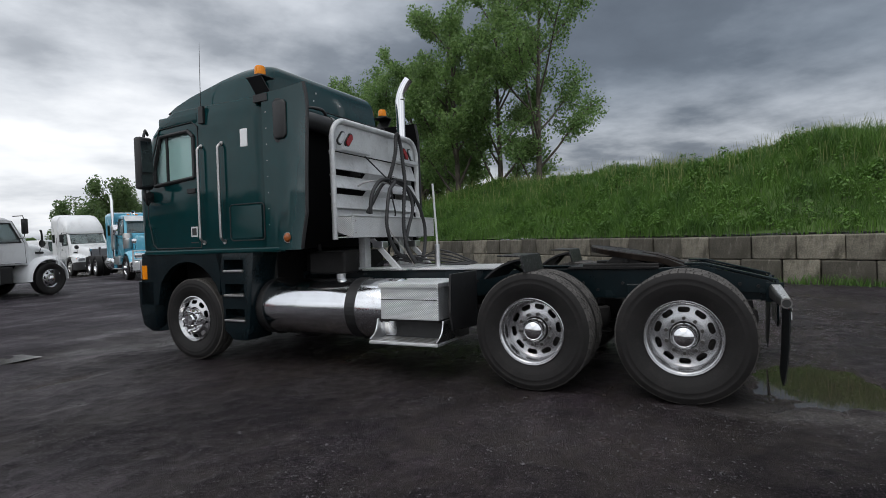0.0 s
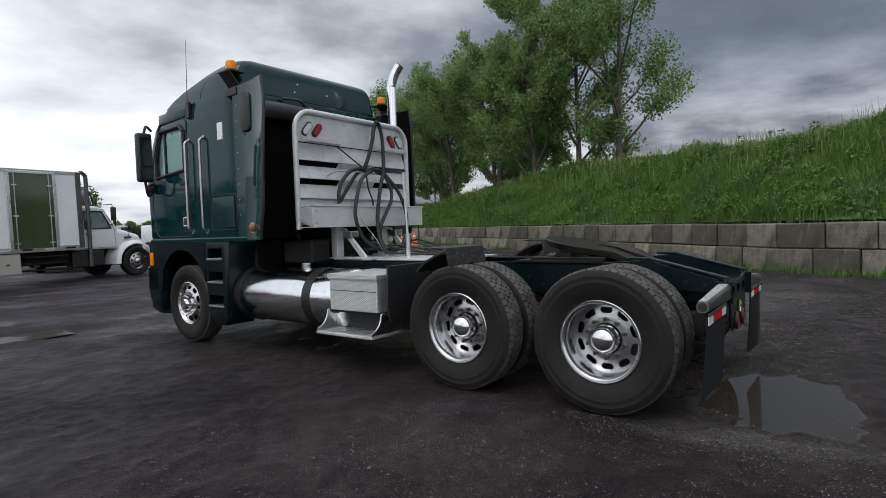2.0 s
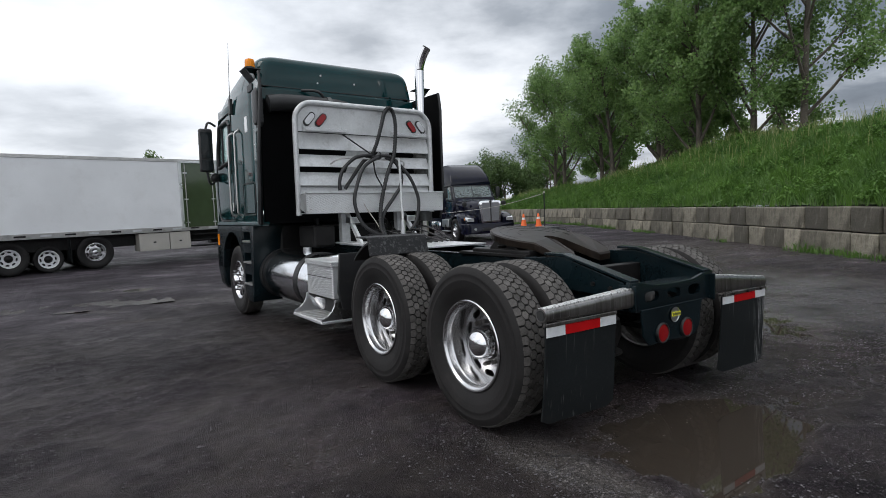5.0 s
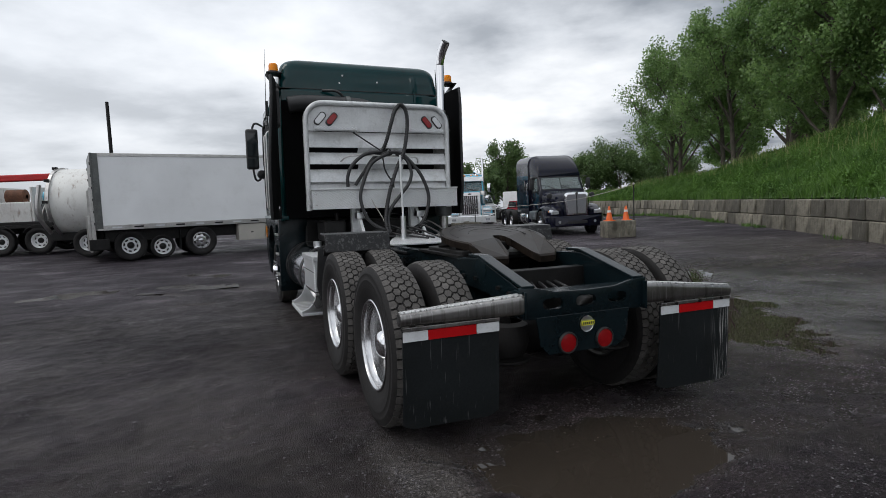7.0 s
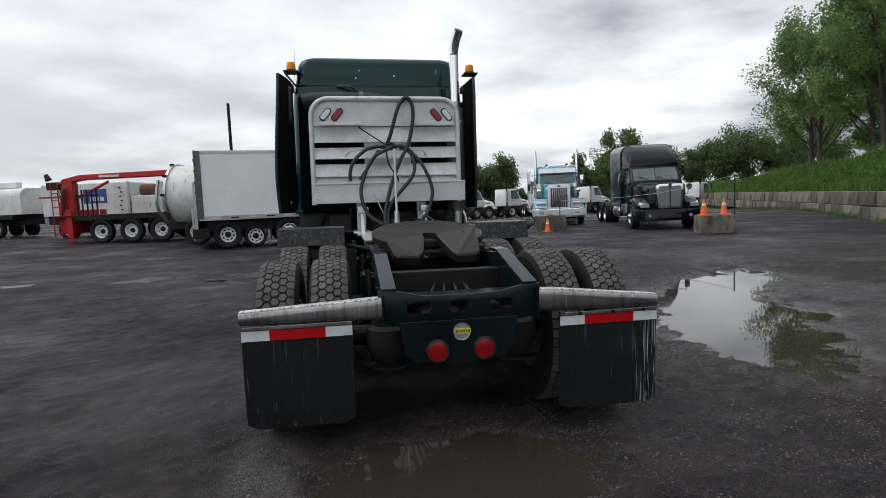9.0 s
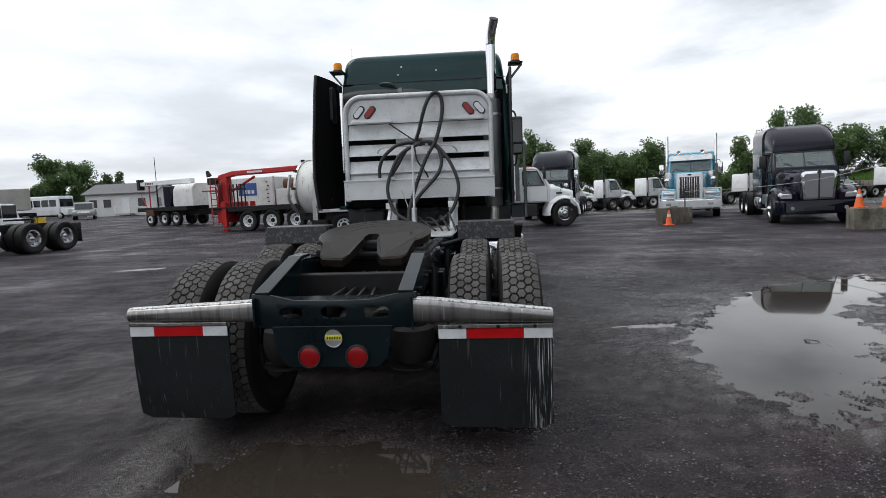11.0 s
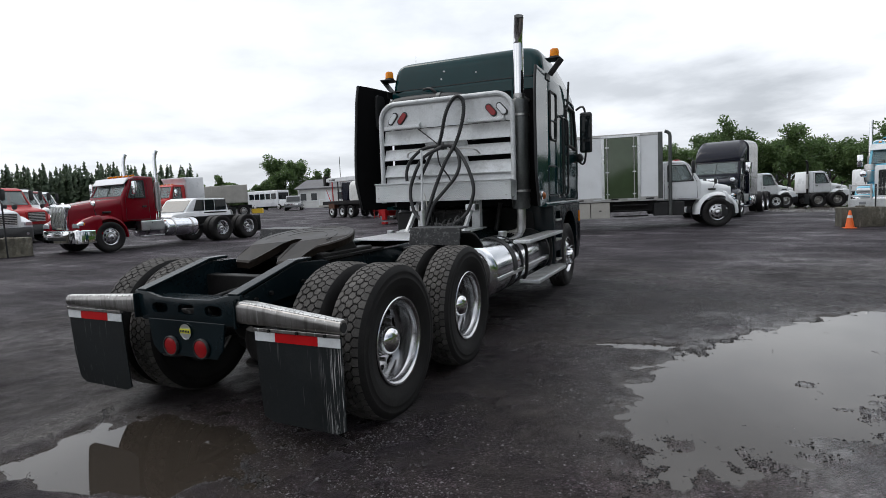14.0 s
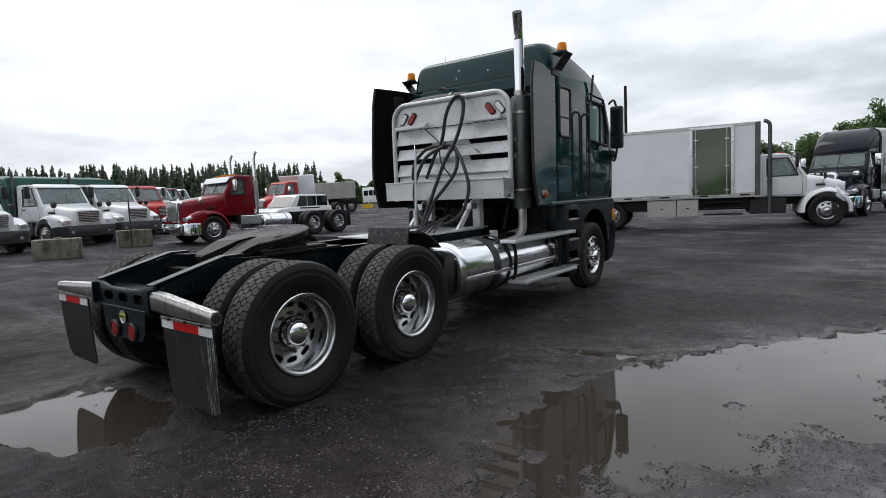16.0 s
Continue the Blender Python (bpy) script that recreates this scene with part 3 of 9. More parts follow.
def ground_material():
    m = bpy.data.materials.new("wet_gravelly_asphalt")
    m.use_nodes = True
    n, l = m.node_tree.nodes, m.node_tree.links
    b = n["Principled BSDF"]
    tc = n.new("ShaderNodeTexCoord")

    def noise_tex(scale, detail=5, rough=0.55, vec=None):
        t = n.new("ShaderNodeTexNoise")
        t.inputs["Scale"].default_value, t.inputs["Detail"].default_value, t.inputs["Roughness"].default_value = scale, detail, rough
        l.new(vec if vec is not None else tc.outputs["Object"], t.inputs["Vector"])
        return t.outputs["Fac"]

    def ramp(fac, *stops):
        r = n.new("ShaderNodeValToRGB")
        e = r.color_ramp.elements
        e[0].position, e[0].color = stops[0][0], (*stops[0][1], 1)
        e[1].position, e[1].color = stops[-1][0], (*stops[-1][1], 1)
        for p, c in stops[1:-1]:
            k = e.new(p)
            k.color = (*c, 1)
        l.new(fac, r.inputs["Fac"])
        return r.outputs["Color"]

    def mix(fac, a, c, kind="MIX"):
        x = n.new("ShaderNodeMixRGB")
        x.blend_type = kind
        for sock, val in (("Fac", fac), ("Color1", a), ("Color2", c)):
            if isinstance(val, (float, int)):
                x.inputs[sock].default_value = val
            elif isinstance(val, tuple):
                x.inputs[sock].default_value = (*val, 1)
            else:
                l.new(val, x.inputs[sock])
        return x.outputs["Color"]

    big = ramp(noise_tex(0.35, 6, 0.6), (0.3, (0.0108, 0.0078, 0.0101)), (0.55, (0.0178, 0.0134, 0.0170)), (0.75, (0.038, 0.0305, 0.0370)))
    # stretched streaks where vehicles drive across
    mp = n.new("ShaderNodeMapping")
    mp.inputs["Rotation"].default_value = (0, 0, radians(-18))
    mp.inputs["Scale"].default_value = (0.42, 2.1, 1)
    l.new(tc.outputs["Object"], mp.inputs["Vector"])
    streak = ramp(noise_tex(1.0, 7, 0.65, mp.outputs[0]), (0.40, (0.62, 0.61, 0.61)), (0.54, (1.0, 1.0, 1.0)), (0.70, (2.3, 2.25, 2.25)))
    sheen = n.new("ShaderNodeMapRange")
    sheen.inputs["From Min"].default_value, sheen.inputs["From Max"].default_value = 0.48, 0.72
    sheen.inputs["To Min"].default_value, sheen.inputs["To Max"].default_value = 0.0, -0.14
    l.new(noise_tex(1.0, 7, 0.65, mp.outputs[0]), sheen.inputs["Value"])
    col = mix(0.55, big, streak, "MULTIPLY")
    # tyre tracks that sweep round in wide arcs
    for cx, cy, w, amt in ((14.0, 24.0, 1.5, 0.55), (-16.0, -3.0, 1.1, 0.45), (1.0, -22.0, 1.9, 0.45)):
        ctr = n.new("ShaderNodeVectorMath")
        ctr.operation = "SUBTRACT"
        ctr.inputs[1].default_value = (cx, cy, 0)
        l.new(tc.outputs["Object"], ctr.inputs[0])
        ln = n.new("ShaderNodeVectorMath")
        ln.operation = "LENGTH"
        l.new(ctr.outputs[0], ln.inputs[0])
        wob = n.new("ShaderNodeMath")
        wob.operation = "MULTIPLY_ADD"
        wob.inputs[1].default_value = 1.2
        l.new(noise_tex(0.12, 2, 0.5), wob.inputs[0])
        l.new(ln.outputs["Value"], wob.inputs[2])
        cb = n.new("ShaderNodeCombineXYZ")
        l.new(wob.outputs[0], cb.inputs[0])
        band = noise_tex(w, 5, 0.7, cb.outputs[0])
        brk = noise_tex(0.5, 4, 0.6)
        both = n.new("ShaderNodeMath")
        both.operation = "MULTIPLY"
        l.new(band, both.inputs[0])
        l.new(brk, both.inputs[1])
        track = ramp(both.outputs[0], (0.20, (0.75, 0.75, 0.75)), (0.30, (1.0, 1.0, 1.0)), (0.42, (2.6, 2.55, 2.5)))
        col = mix(amt, col, track, "MULTIPLY")
    # gravel grows about three times paler over the far part of the yard
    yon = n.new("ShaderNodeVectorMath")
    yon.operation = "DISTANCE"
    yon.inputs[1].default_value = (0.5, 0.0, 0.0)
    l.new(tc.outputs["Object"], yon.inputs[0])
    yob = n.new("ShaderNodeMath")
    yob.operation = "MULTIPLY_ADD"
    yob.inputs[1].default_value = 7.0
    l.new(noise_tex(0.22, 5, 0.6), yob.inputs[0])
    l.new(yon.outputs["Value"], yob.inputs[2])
    far_tone = n.new("ShaderNodeMapRange")
    far_tone.interpolation_type = "SMOOTHSTEP"
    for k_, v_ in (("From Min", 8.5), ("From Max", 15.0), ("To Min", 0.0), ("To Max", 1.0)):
        far_tone.inputs[k_].default_value = v_
    l.new(yob.outputs[0], far_tone.inputs["Value"])
    col = mix(far_tone.outputs["Result"], col, mix(1.0, col, (2.75, 3.15, 3.0), "MULTIPLY"))
    # prints of tyre lugs along a few wheel tracks
    prints = None
    for cx, cy, r_, wd_ in ((41.75, 0.0, 40.0, 0.13), (42.15, 0.0, 40.0, 0.13), (-14.0, -30.0, 35.9, 0.12), (2.0, 47.0, 40.1, 0.14), (3.0, 47.5, 42.4, 0.14), (-9.0, 30.0, 29.6, 0.13)):
        rel = n.new("ShaderNodeVectorMath")
        rel.operation = "SUBTRACT"
        rel.inputs[1].default_value = (cx, cy, 0)
        l.new(tc.outputs["Object"], rel.inputs[0])
        sp_ = n.new("ShaderNodeSeparateXYZ")
        l.new(rel.outputs[0], sp_.inputs[0])

        def op(kind, a, c=None, e=None):
            q = n.new("ShaderNodeMath")
            q.operation = kind
            for i_, v_ in enumerate((a, c, e)):
                if isinstance(v_, (int, float)):
                    q.inputs[i_].default_value = v_
                elif v_ is not None:
                    l.new(v_, q.inputs[i_])
            return q.outputs[0]

        rad = op("SQRT", op("ADD", op("MULTIPLY", sp_.outputs["X"], sp_.outputs["X"]), op("MULTIPLY", sp_.outputs["Y"], sp_.outputs["Y"])))
        off = op("SUBTRACT", rad, r_)
        inside = n.new("ShaderNodeMapRange")
        inside.interpolation_type = "SMOOTHSTEP"
        for k_, v_ in (("From Min", wd_ * 0.8), ("From Max", wd_ * 1.15), ("To Min", 1.0), ("To Max", 0.0)):
            inside.inputs[k_].default_value = v_
        l.new(op("ABSOLUTE", off), inside.inputs["Value"])
        bars = op("SINE", op("ADD", op("MULTIPLY", op("ARCTAN2", sp_.outputs["Y"], sp_.outputs["X"]), r_ * 75.0), op("MULTIPLY", op("SINE", op("MULTIPLY", off, 48.0)), 1.4)))
        one = op("MULTIPLY", inside.outputs["Result"], bars)
        prints = one if prints is None else op("ADD", prints, one)
    fade = n.new("ShaderNodeMapRange")
    for k_, v_ in (("From Min", 0.42), ("From Max", 0.60), ("To Min", 0.0), ("To Max", 1.0)):
        fade.inputs[k_].default_value = v_
    l.new(noise_tex(0.9, 3, 0.5), fade.inputs["Value"])
    prints = op("MULTIPLY", prints, fade.outputs["Result"])
    tone = n.new("ShaderNodeMapRange")
    for k_, v_ in (("From Min", -1.0), ("From Max", 1.0), ("To Min", 0.72), ("To Max", 1.28)):
        tone.inputs[k_].default_value = v_
    l.new(prints, tone.inputs["Value"])
    col = mix(1.0, col, tone.outputs["Result"], "MULTIPLY")
    # smears of silt beside the wheels, paled to stand in for wet sky glint
    for cx, cy, px, py, ln_ in ((48.9, -0.9, -1.10, -0.95, 1.0), (49.6, 4.0, -1.28, -0.85, 0.8)):
        dc = n.new("ShaderNodeVectorMath")
        dc.operation = "DISTANCE"
        dc.inputs[1].default_value = (cx, cy, 0)
        l.new(tc.outputs["Object"], dc.inputs[0])
        dp = n.new("ShaderNodeVectorMath")
        dp.operation = "DISTANCE"
        dp.inputs[1].default_value = (px, py, 0)
        l.new(tc.outputs["Object"], dp.inputs[0])
        off = op("ABSOLUTE", op("SUBTRACT", dc.outputs["Value"], math.dist((cx, cy), (px, py))))
        band = op("SUBTRACT", 1.0, op("MULTIPLY", off, 6.5))
        near_ = op("SUBTRACT", 1.0, op("DIVIDE", dp.outputs["Value"], ln_))
        amt_ = op("MULTIPLY", op("MULTIPLY", op("MAXIMUM", band, 0.0), op("MAXIMUM", near_, 0.0)), op("MULTIPLY", op("SUBTRACT", noise_tex(22.0, 6, 0.75), 0.25), 4.0))
        amt_ = op("MINIMUM", op("MAXIMUM", amt_, 0.0), 0.8)
        col = mix(amt_, col, (0.092, 0.087, 0.085))
    # gravel
    vo = n.new("ShaderNodeTexVoronoi")
    vo.inputs["Scale"].default_value = 105
    l.new(tc.outputs["Object"], vo.inputs["Vector"])
    gcol = n.new("ShaderNodeSeparateColor")
    l.new(vo.outputs["Color"], gcol.inputs[0])
    stone = ramp(gcol.outputs[0], (0.0, (0.12, 0.12, 0.12)), (0.55, (0.85, 0.84, 0.83)), (0.85, (1.9, 1.88, 1.86)), (1.0, (4.0, 3.95, 3.9)))
    patch = ramp(noise_tex(0.8, 5, 0.65), (0.32, (0.45, 0.45, 0.45)), (0.55, (1, 1, 1)))
    col = mix(patch, col, mix(0.95, col, stone, "MULTIPLY"))
    # brown silt in the hollows and along the wet rims
    sep = n.new("ShaderNodeSeparateXYZ")
    geo = n.new("ShaderNodeNewGeometry")
    l.new(geo.outputs["Position"], sep.inputs[0])
    low = n.new("ShaderNodeMapRange")
    low.inputs["From Min"].default_value, low.inputs["From Max"].default_value = -0.050, 0.012
    low.inputs["To Min"].default_value, low.inputs["To Max"].default_value = 1.0, 0.0
    l.new(sep.outputs["Z"], low.inputs["Value"])
    silt = n.new("ShaderNodeMath")
    silt.operation = "MULTIPLY"
    silt.inputs[1].default_value = 0.75
    l.new(low.outputs["Result"], silt.inputs[0])
    col = mix(silt.outputs[0], col, (0.056, 0.047, 0.038))
    l.new(col, b.inputs["Base Color"])
    # damp: smoother where low and in patches
    wetn = n.new("ShaderNodeMapRange")
    wetn.inputs["From Min"].default_value, wetn.inputs["From Max"].default_value = 0.35, 0.68
    wetn.inputs["To Min"].default_value, wetn.inputs["To Max"].default_value = 0.76, 0.40
    l.new(noise_tex(0.5, 6, 0.65), wetn.inputs["Value"])
    sub = n.new("ShaderNodeMath")
    sub.operation = "MULTIPLY_ADD"
    sub.inputs[1].default_value = -0.42
    l.new(low.outputs["Result"], sub.inputs[0])
    # the low side of the yard round the long puddle stays soaked
    away = n.new("ShaderNodeVectorMath")
    away.operation = "DISTANCE"
    away.inputs[1].default_value = (5.3, 1.7, 0.0)
    l.new(tc.outputs["Object"], away.inputs[0])
    soak = n.new("ShaderNodeMapRange")
    soak.interpolation_type = "SMOOTHSTEP"
    soak.inputs["From Min"].default_value, soak.inputs["From Max"].default_value = 1.0, 8.0
    soak.inputs["To Min"].default_value, soak.inputs["To Max"].default_value = -0.40, 0.0
    l.new(away.outputs["Value"], soak.inputs["Value"])
    damp = n.new("ShaderNodeMath")
    damp.operation = "ADD"
    wet2 = n.new("ShaderNodeMath")
    wet2.operation = "ADD"
    l.new(wetn.outputs["Result"], wet2.inputs[0])
    l.new(sheen.outputs["Result"], wet2.inputs[1])
    l.new(wet2.outputs[0], damp.inputs[0])
    l.new(soak.outputs["Result"], damp.inputs[1])
    l.new(damp.outputs[0], sub.inputs[2])
    sub.use_clamp = True
    l.new(sub.outputs[0], b.inputs["Roughness"])
    film = n.new("ShaderNodeMapRange")
    film.interpolation_type = "SMOOTHSTEP"
    for k_, v_ in (("From Min", 1.0), ("From Max", 3.7), ("To Min", 1.0), ("To Max", 0.0)):
        film.inputs[k_].default_value = v_
    l.new(away.outputs["Value"], film.inputs["Value"])
    patchy = n.new("ShaderNodeMapRange")
    for k_, v_ in (("From Min", 0.36), ("From Max", 0.56), ("To Min", 0.10), ("To Max", 1.15)):
        patchy.inputs[k_].default_value = v_
    l.new(noise_tex(1.4, 6, 0.6), patchy.inputs["Value"])
    l.new(op("ADD", op("MULTIPLY", film.outputs["Result"], patchy.outputs["Result"]), 0.125), b.inputs["Specular IOR Level"])
    h = n.new("ShaderNodeMath")
    h.operation = "MULTIPLY_ADD"
    h.inputs[1].default_value = 1.2
    l.new(vo.outputs["Distance"], h.inputs[0])
    l.new(noise_tex(30, 6, 0.65), h.inputs[2])
    hp = n.new("ShaderNodeMath")
    hp.operation = "MULTIPLY_ADD"
    hp.inputs[1].default_value = 0.16
    l.new(prints, hp.inputs[0])
    l.new(h.outputs[0], hp.inputs[2])
    bp = n.new("ShaderNodeBump")
    bp.inputs["Distance"].default_value = 0.03
    flat = n.new("ShaderNodeMath")
    flat.operation = "MULTIPLY_ADD"
    flat.inputs[1].default_value, flat.inputs[2].default_value = -0.35, 0.60
    l.new(low.outputs["Result"], flat.inputs[0])
    l.new(op("SUBTRACT", flat.outputs[0], op("MULTIPLY", film.outputs["Result"], 0.16)), bp.inputs["Strength"])
    l.new(hp.outputs[0], bp.inputs["Height"])
    l.new(bp.outputs["Normal"], b.inputs["Normal"])
    return m


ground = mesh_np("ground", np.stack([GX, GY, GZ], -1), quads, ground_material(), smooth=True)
tagged(ground, "dark wet asphalt yard with gravel and tyre tracks", "ground", kind="structure")

M["water"] = bpy.data.materials.new("murky_puddle_water")
M["water"].use_nodes = True
wb = M["water"].node_tree.nodes["Principled BSDF"]
wb.inputs["Base Color"].default_value = (0.036, 0.029, 0.023, 1)
wb.inputs["Roughness"].default_value = 0.025
wb.inputs["IOR"].default_value = 1.33
wb.inputs["Specular IOR Level"].default_value = 0.74


M["ruffled"] = M["water"].copy()
M["ruffled"].name = "wind_ruffled_water"
M["ruffled"].node_tree.nodes["Principled BSDF"].inputs["Roughness"].default_value = 0.17
M["ruffled"].node_tree.nodes["Principled BSDF"].inputs["IOR"].default_value = 1.55


def puddle(x0, x1, y0, y1, level=WATER, mat="water"):
    bm = bmesh.new()
    vs = [bm.verts.new(p) for p in ((x0, y0, level), (x1, y0, level), (x1, y1, level), (x0, y1, level))]
    bm.faces.new(vs)
    ob = part("puddle", bm, M[mat])
    return tagged(ob, "shallow brown rain puddle lying on the asphalt", "puddle", "puddles in the yard", "structure")


puddle(2.0, 7.6, -1.2, 6.0)
puddle(-1.7, 1.3, -2.2, 0.0)
puddle(-6.6, -3.6, 8.5, 10.2, gz(-5.1, 9.3) - 0.030, "ruffled")
puddle(-9.4, -7.3, 8.6, 9.6, gz(-8.2, 9.1) - 0.03, "ruffled")
for x_, y_, w_, d_ in ((-8.22, 11.28, 1.5, 0.35), (-15.24, 15.58, 1.2, 0.5), (-2.7, 9.0, 0.9, 0.6), (-3.2, 8.2, 0.5, 0.3), (-2.6, 11.4, 1.2, 0.9), (-2.65, 6.6, 0.4, 0.2)):
    puddle(x_ - w_, x_ + w_, y_ - d_, y_ + d_, float(fine_z(np.array([x_]), np.array([y_]))[0]) + 0.012, "ruffled")

# loose stones near the path
rs = np.random.RandomState(7)
ns = 420000
sx, sy = rs.uniform(-6, 6.5, ns), rs.uniform(-3.6, 6.5, ns)
along, across = sx * 0.87 - sy * 0.49, sx * 0.49 + sy * 0.87
keep = 0.6 * vnoise(sx, sy, 1.1, 9) + 0.45 * vnoise(sx, sy, 0.3, 10) + 0.45 * vnoise(along * 0.22, across, 0.22, 19) > rs.uniform(0.42, 1.40, ns)
keep &= (np.abs(sx) > 0.95) | (sy < -0.2)
sx, sy = sx[keep], sy[keep]
sr = 0.0030 + 0.0065 * rs.rand(len(sx)) ** 3 + 0.010 * (rs.rand(len(sx)) > 0.999)
octa = np.array([(1, 0, 0), (-1, 0, 0), (0, 1, 0), (0, -1, 0), (0, 0, 0.7), (0, 0, -0.7)], float)
tris = np.array([(0, 2, 4), (2, 1, 4), (1, 3, 4), (3, 0, 4), (2, 0, 5), (1, 2, 5), (3, 1, 5), (0, 3, 5)])
jit = rs.uniform(0.6, 1.3, (len(sx), 6, 3))
pv = octa[None] * jit * sr[:, None, None] + np.stack([sx, sy, fine_z(sx, sy) + sr * 0.3], -1)[:, None]
pf = tris[None, :4] + (np.arange(len(sx)) * 6)[:, None, None]
# wet gravel that breaks the edges of the puddles
ng = 300000
wx, wy = np.concatenate([rs.uniform(2.0, 7.4, ng), rs.uniform(-1.6, 1.2, ng // 3)]), np.concatenate([rs.uniform(-1.1, 5.8, ng), rs.uniform(-2.1, -0.1, ng // 3)])
wz = fine_z(wx, wy)
edge_ = (wz > WATER - 0.004 - 0.030 * rs.rand(len(wx)) ** 4) & (wz < WATER + 0.004 + 0.010 * rs.rand(len(wx))) & (0.6 * vnoise(wx, wy, 0.35, 17) + 0.4 * vnoise(wx, wy, 0.10, 18) > 0.42 + 0.42 * rs.rand(len(wx)))
wx, wy, wz = wx[edge_], wy[edge_], wz[edge_]
wr = 0.0035 + 0.0065 * rs.rand(len(wx)) ** 3
wv = octa[None] * rs.uniform(0.6, 1.5, (len(wx), 6, 3)) * wr[:, None, None] + np.stack([wx, wy, np.maximum(wz, WATER - 0.004) + wr * 0.25], -1)[:, None]
wf_ = tris[None] + (np.arange(len(wx)) * 6)[:, None, None]
tagged(mesh_np("wet_gravel", wv.reshape(-1, 3), wf_.reshape(-1, 3), M["wetstone"]), "dark wet gravel breaking the edges of the puddles", "gravel", kind="stuff")
tagged(mesh_np("gravel", pv.reshape(-1, 3), pf.reshape(-1, 3), M["stone"]), "loose grey gravel scattered over the asphalt", "gravel", kind="stuff")

# retaining wall along the right edge of the yard
WALL = [(5.6, -13.0), (7.3, -8.0), (8.8, -3.6), (10.35, 0.15), (13.3, 4.2), (16.2, 8.2), (18.7, 12.4), (23.2, 20.4), (29.0, 32.5), (37.0, 51.0), (47.0, 80.0)]
seg_len = [math.dist(a, b) for a, b in zip(WALL, WALL[1:])]
WALL_LEN = sum(seg_len)


def wall_at(s):
    """Point on the wall's face at length s, and its direction."""
    for (a, b), n in zip(zip(WALL, WALL[1:]), seg_len):
        if s <= n or b == WALL[-1]:
            t = s / n
            return (a[0] + (b[0] - a[0]) * t, a[1] + (b[1] - a[1]) * t), ((b[0] - a[0]) / n, (b[1] - a[1]) / n)
        s -= n


retaining_wall = empty("retaining_wall")
tagged(retaining_wall, "low retaining wall of stained concrete blocks", "wall", kind="structure")
block_meshes = []
for k in range(6):
    half = (0.37, 0.40, 0.43, 0.46, 0.49, 0.52)[k]
    bmb = box(-half, half, 0.0, 0.6, 0.0, 0.580, 0.030)
    for v in bmb.verts:
        v.co += Vector((random.uniform(-1, 1), random.uniform(-1, 1), random.uniform(-1, 1))) * 0.006
    me = bpy.data.meshes.new("block")
    bmb.to_mesh(me)
    bmb.free()
    me.materials.append(M["concrete"])
    block_meshes.append(me)
for course in range(2):
    s = 0.6 + 0.45 * course
    while s < WALL_LEN - 1:
        kind_ = random.randrange(6)
        half = (0.37, 0.40, 0.43, 0.46, 0.49, 0.52)[kind_]
        s += half + 0.020
        (px, py), (dx, dy) = wall_at(s)
        ob = link("block", block_meshes[kind_], None, retaining_wall)
        off = random.uniform(-0.03, 0.03) + 0.03 * course
        ob.matrix_basis = pose(px + dy * off, py - dx * off, gz(px, py) * 0 + course * 0.6 - 0.03 + random.uniform(-0.008, 0.008), 0, 0, math.degrees(math.atan2(dy, dx)) + random.uniform(-0.8, 0.8) + 180) @ Matrix.Diagonal((1, 1, 1, 1))
        ob.location = Vector((px, py, ob.location.z)) + Vector((dy, -dx, 0)) * (0.0 + off)
        s += half


# grassy bank behind the wall
def bank_z(s, u):
    """Height of the bank at length s and u metres behind the wall's face."""
    crest = 4.15 - 0.75 * (1 - smoothstep(6, 17, s)) - 2.2 * smoothstep(24, 75, s) + 0.25 * np.sin(s * 0.23) + 0.12 * np.sin(s * 0.61)
    up = smoothstep(-1.5, 7.0, u) * 1.12 - 0.12
    z = 1.12 + (crest - 1.12) * np.clip((up - 0.0) / 1.0, 0, 1)
    back = smoothstep(9, 16, u)
    return z * (1 - back) + (crest - 1.6) * back


def bank_pos(s, u):
    s = np.asarray(s, float)
    cum = np.concatenate([[0], np.cumsum(seg_len)])
    wx, wy = np.array([p[0] for p in WALL]), np.array([p[1] for p in WALL])
    x, y = np.interp(s, cum, wx), np.interp(s, cum, wy)
    e = 1.5
    tx, ty = np.interp(s + e, cum, wx) - np.interp(s - e, cum, wx), np.interp(s + e, cum, wy) - np.interp(s - e, cum, wy)
    n = np.hypot(tx, ty)
    return x + ty / n * u, y - tx / n * u


bs, bu = np.linspace(0, WALL_LEN, 150), np.concatenate([np.linspace(0.45, 10, 32), np.linspace(11, 60, 18)])
BS, BU = np.meshgrid(bs, bu)
BX, BY = bank_pos(BS, BU)
BZ = bank_z(BS, BU) + (vnoise(BX, BY, 1.5, 21) - 0.5) * 0.35 * smoothstep(0.5, 1.5, BU)
bi = np.arange(BS.size).reshape(BS.shape)
bq = np.stack([bi[:-1, :-1], bi[:-1, 1:], bi[1:, 1:], bi[1:, :-1]], -1).reshape(-1, 4)
M["turf"] = surf("grassy_soil", (0.055, 0.095, 0.022), 0.9, 0, 0.4, 1.5, 20, 0.3)
bank = mesh_np("grass_bank", np.stack([BX, BY, BZ], -1), bq, M["turf"], smooth=True)
tagged(bank, "steep bank covered in long green grass above the wall", "bank", kind="structure")


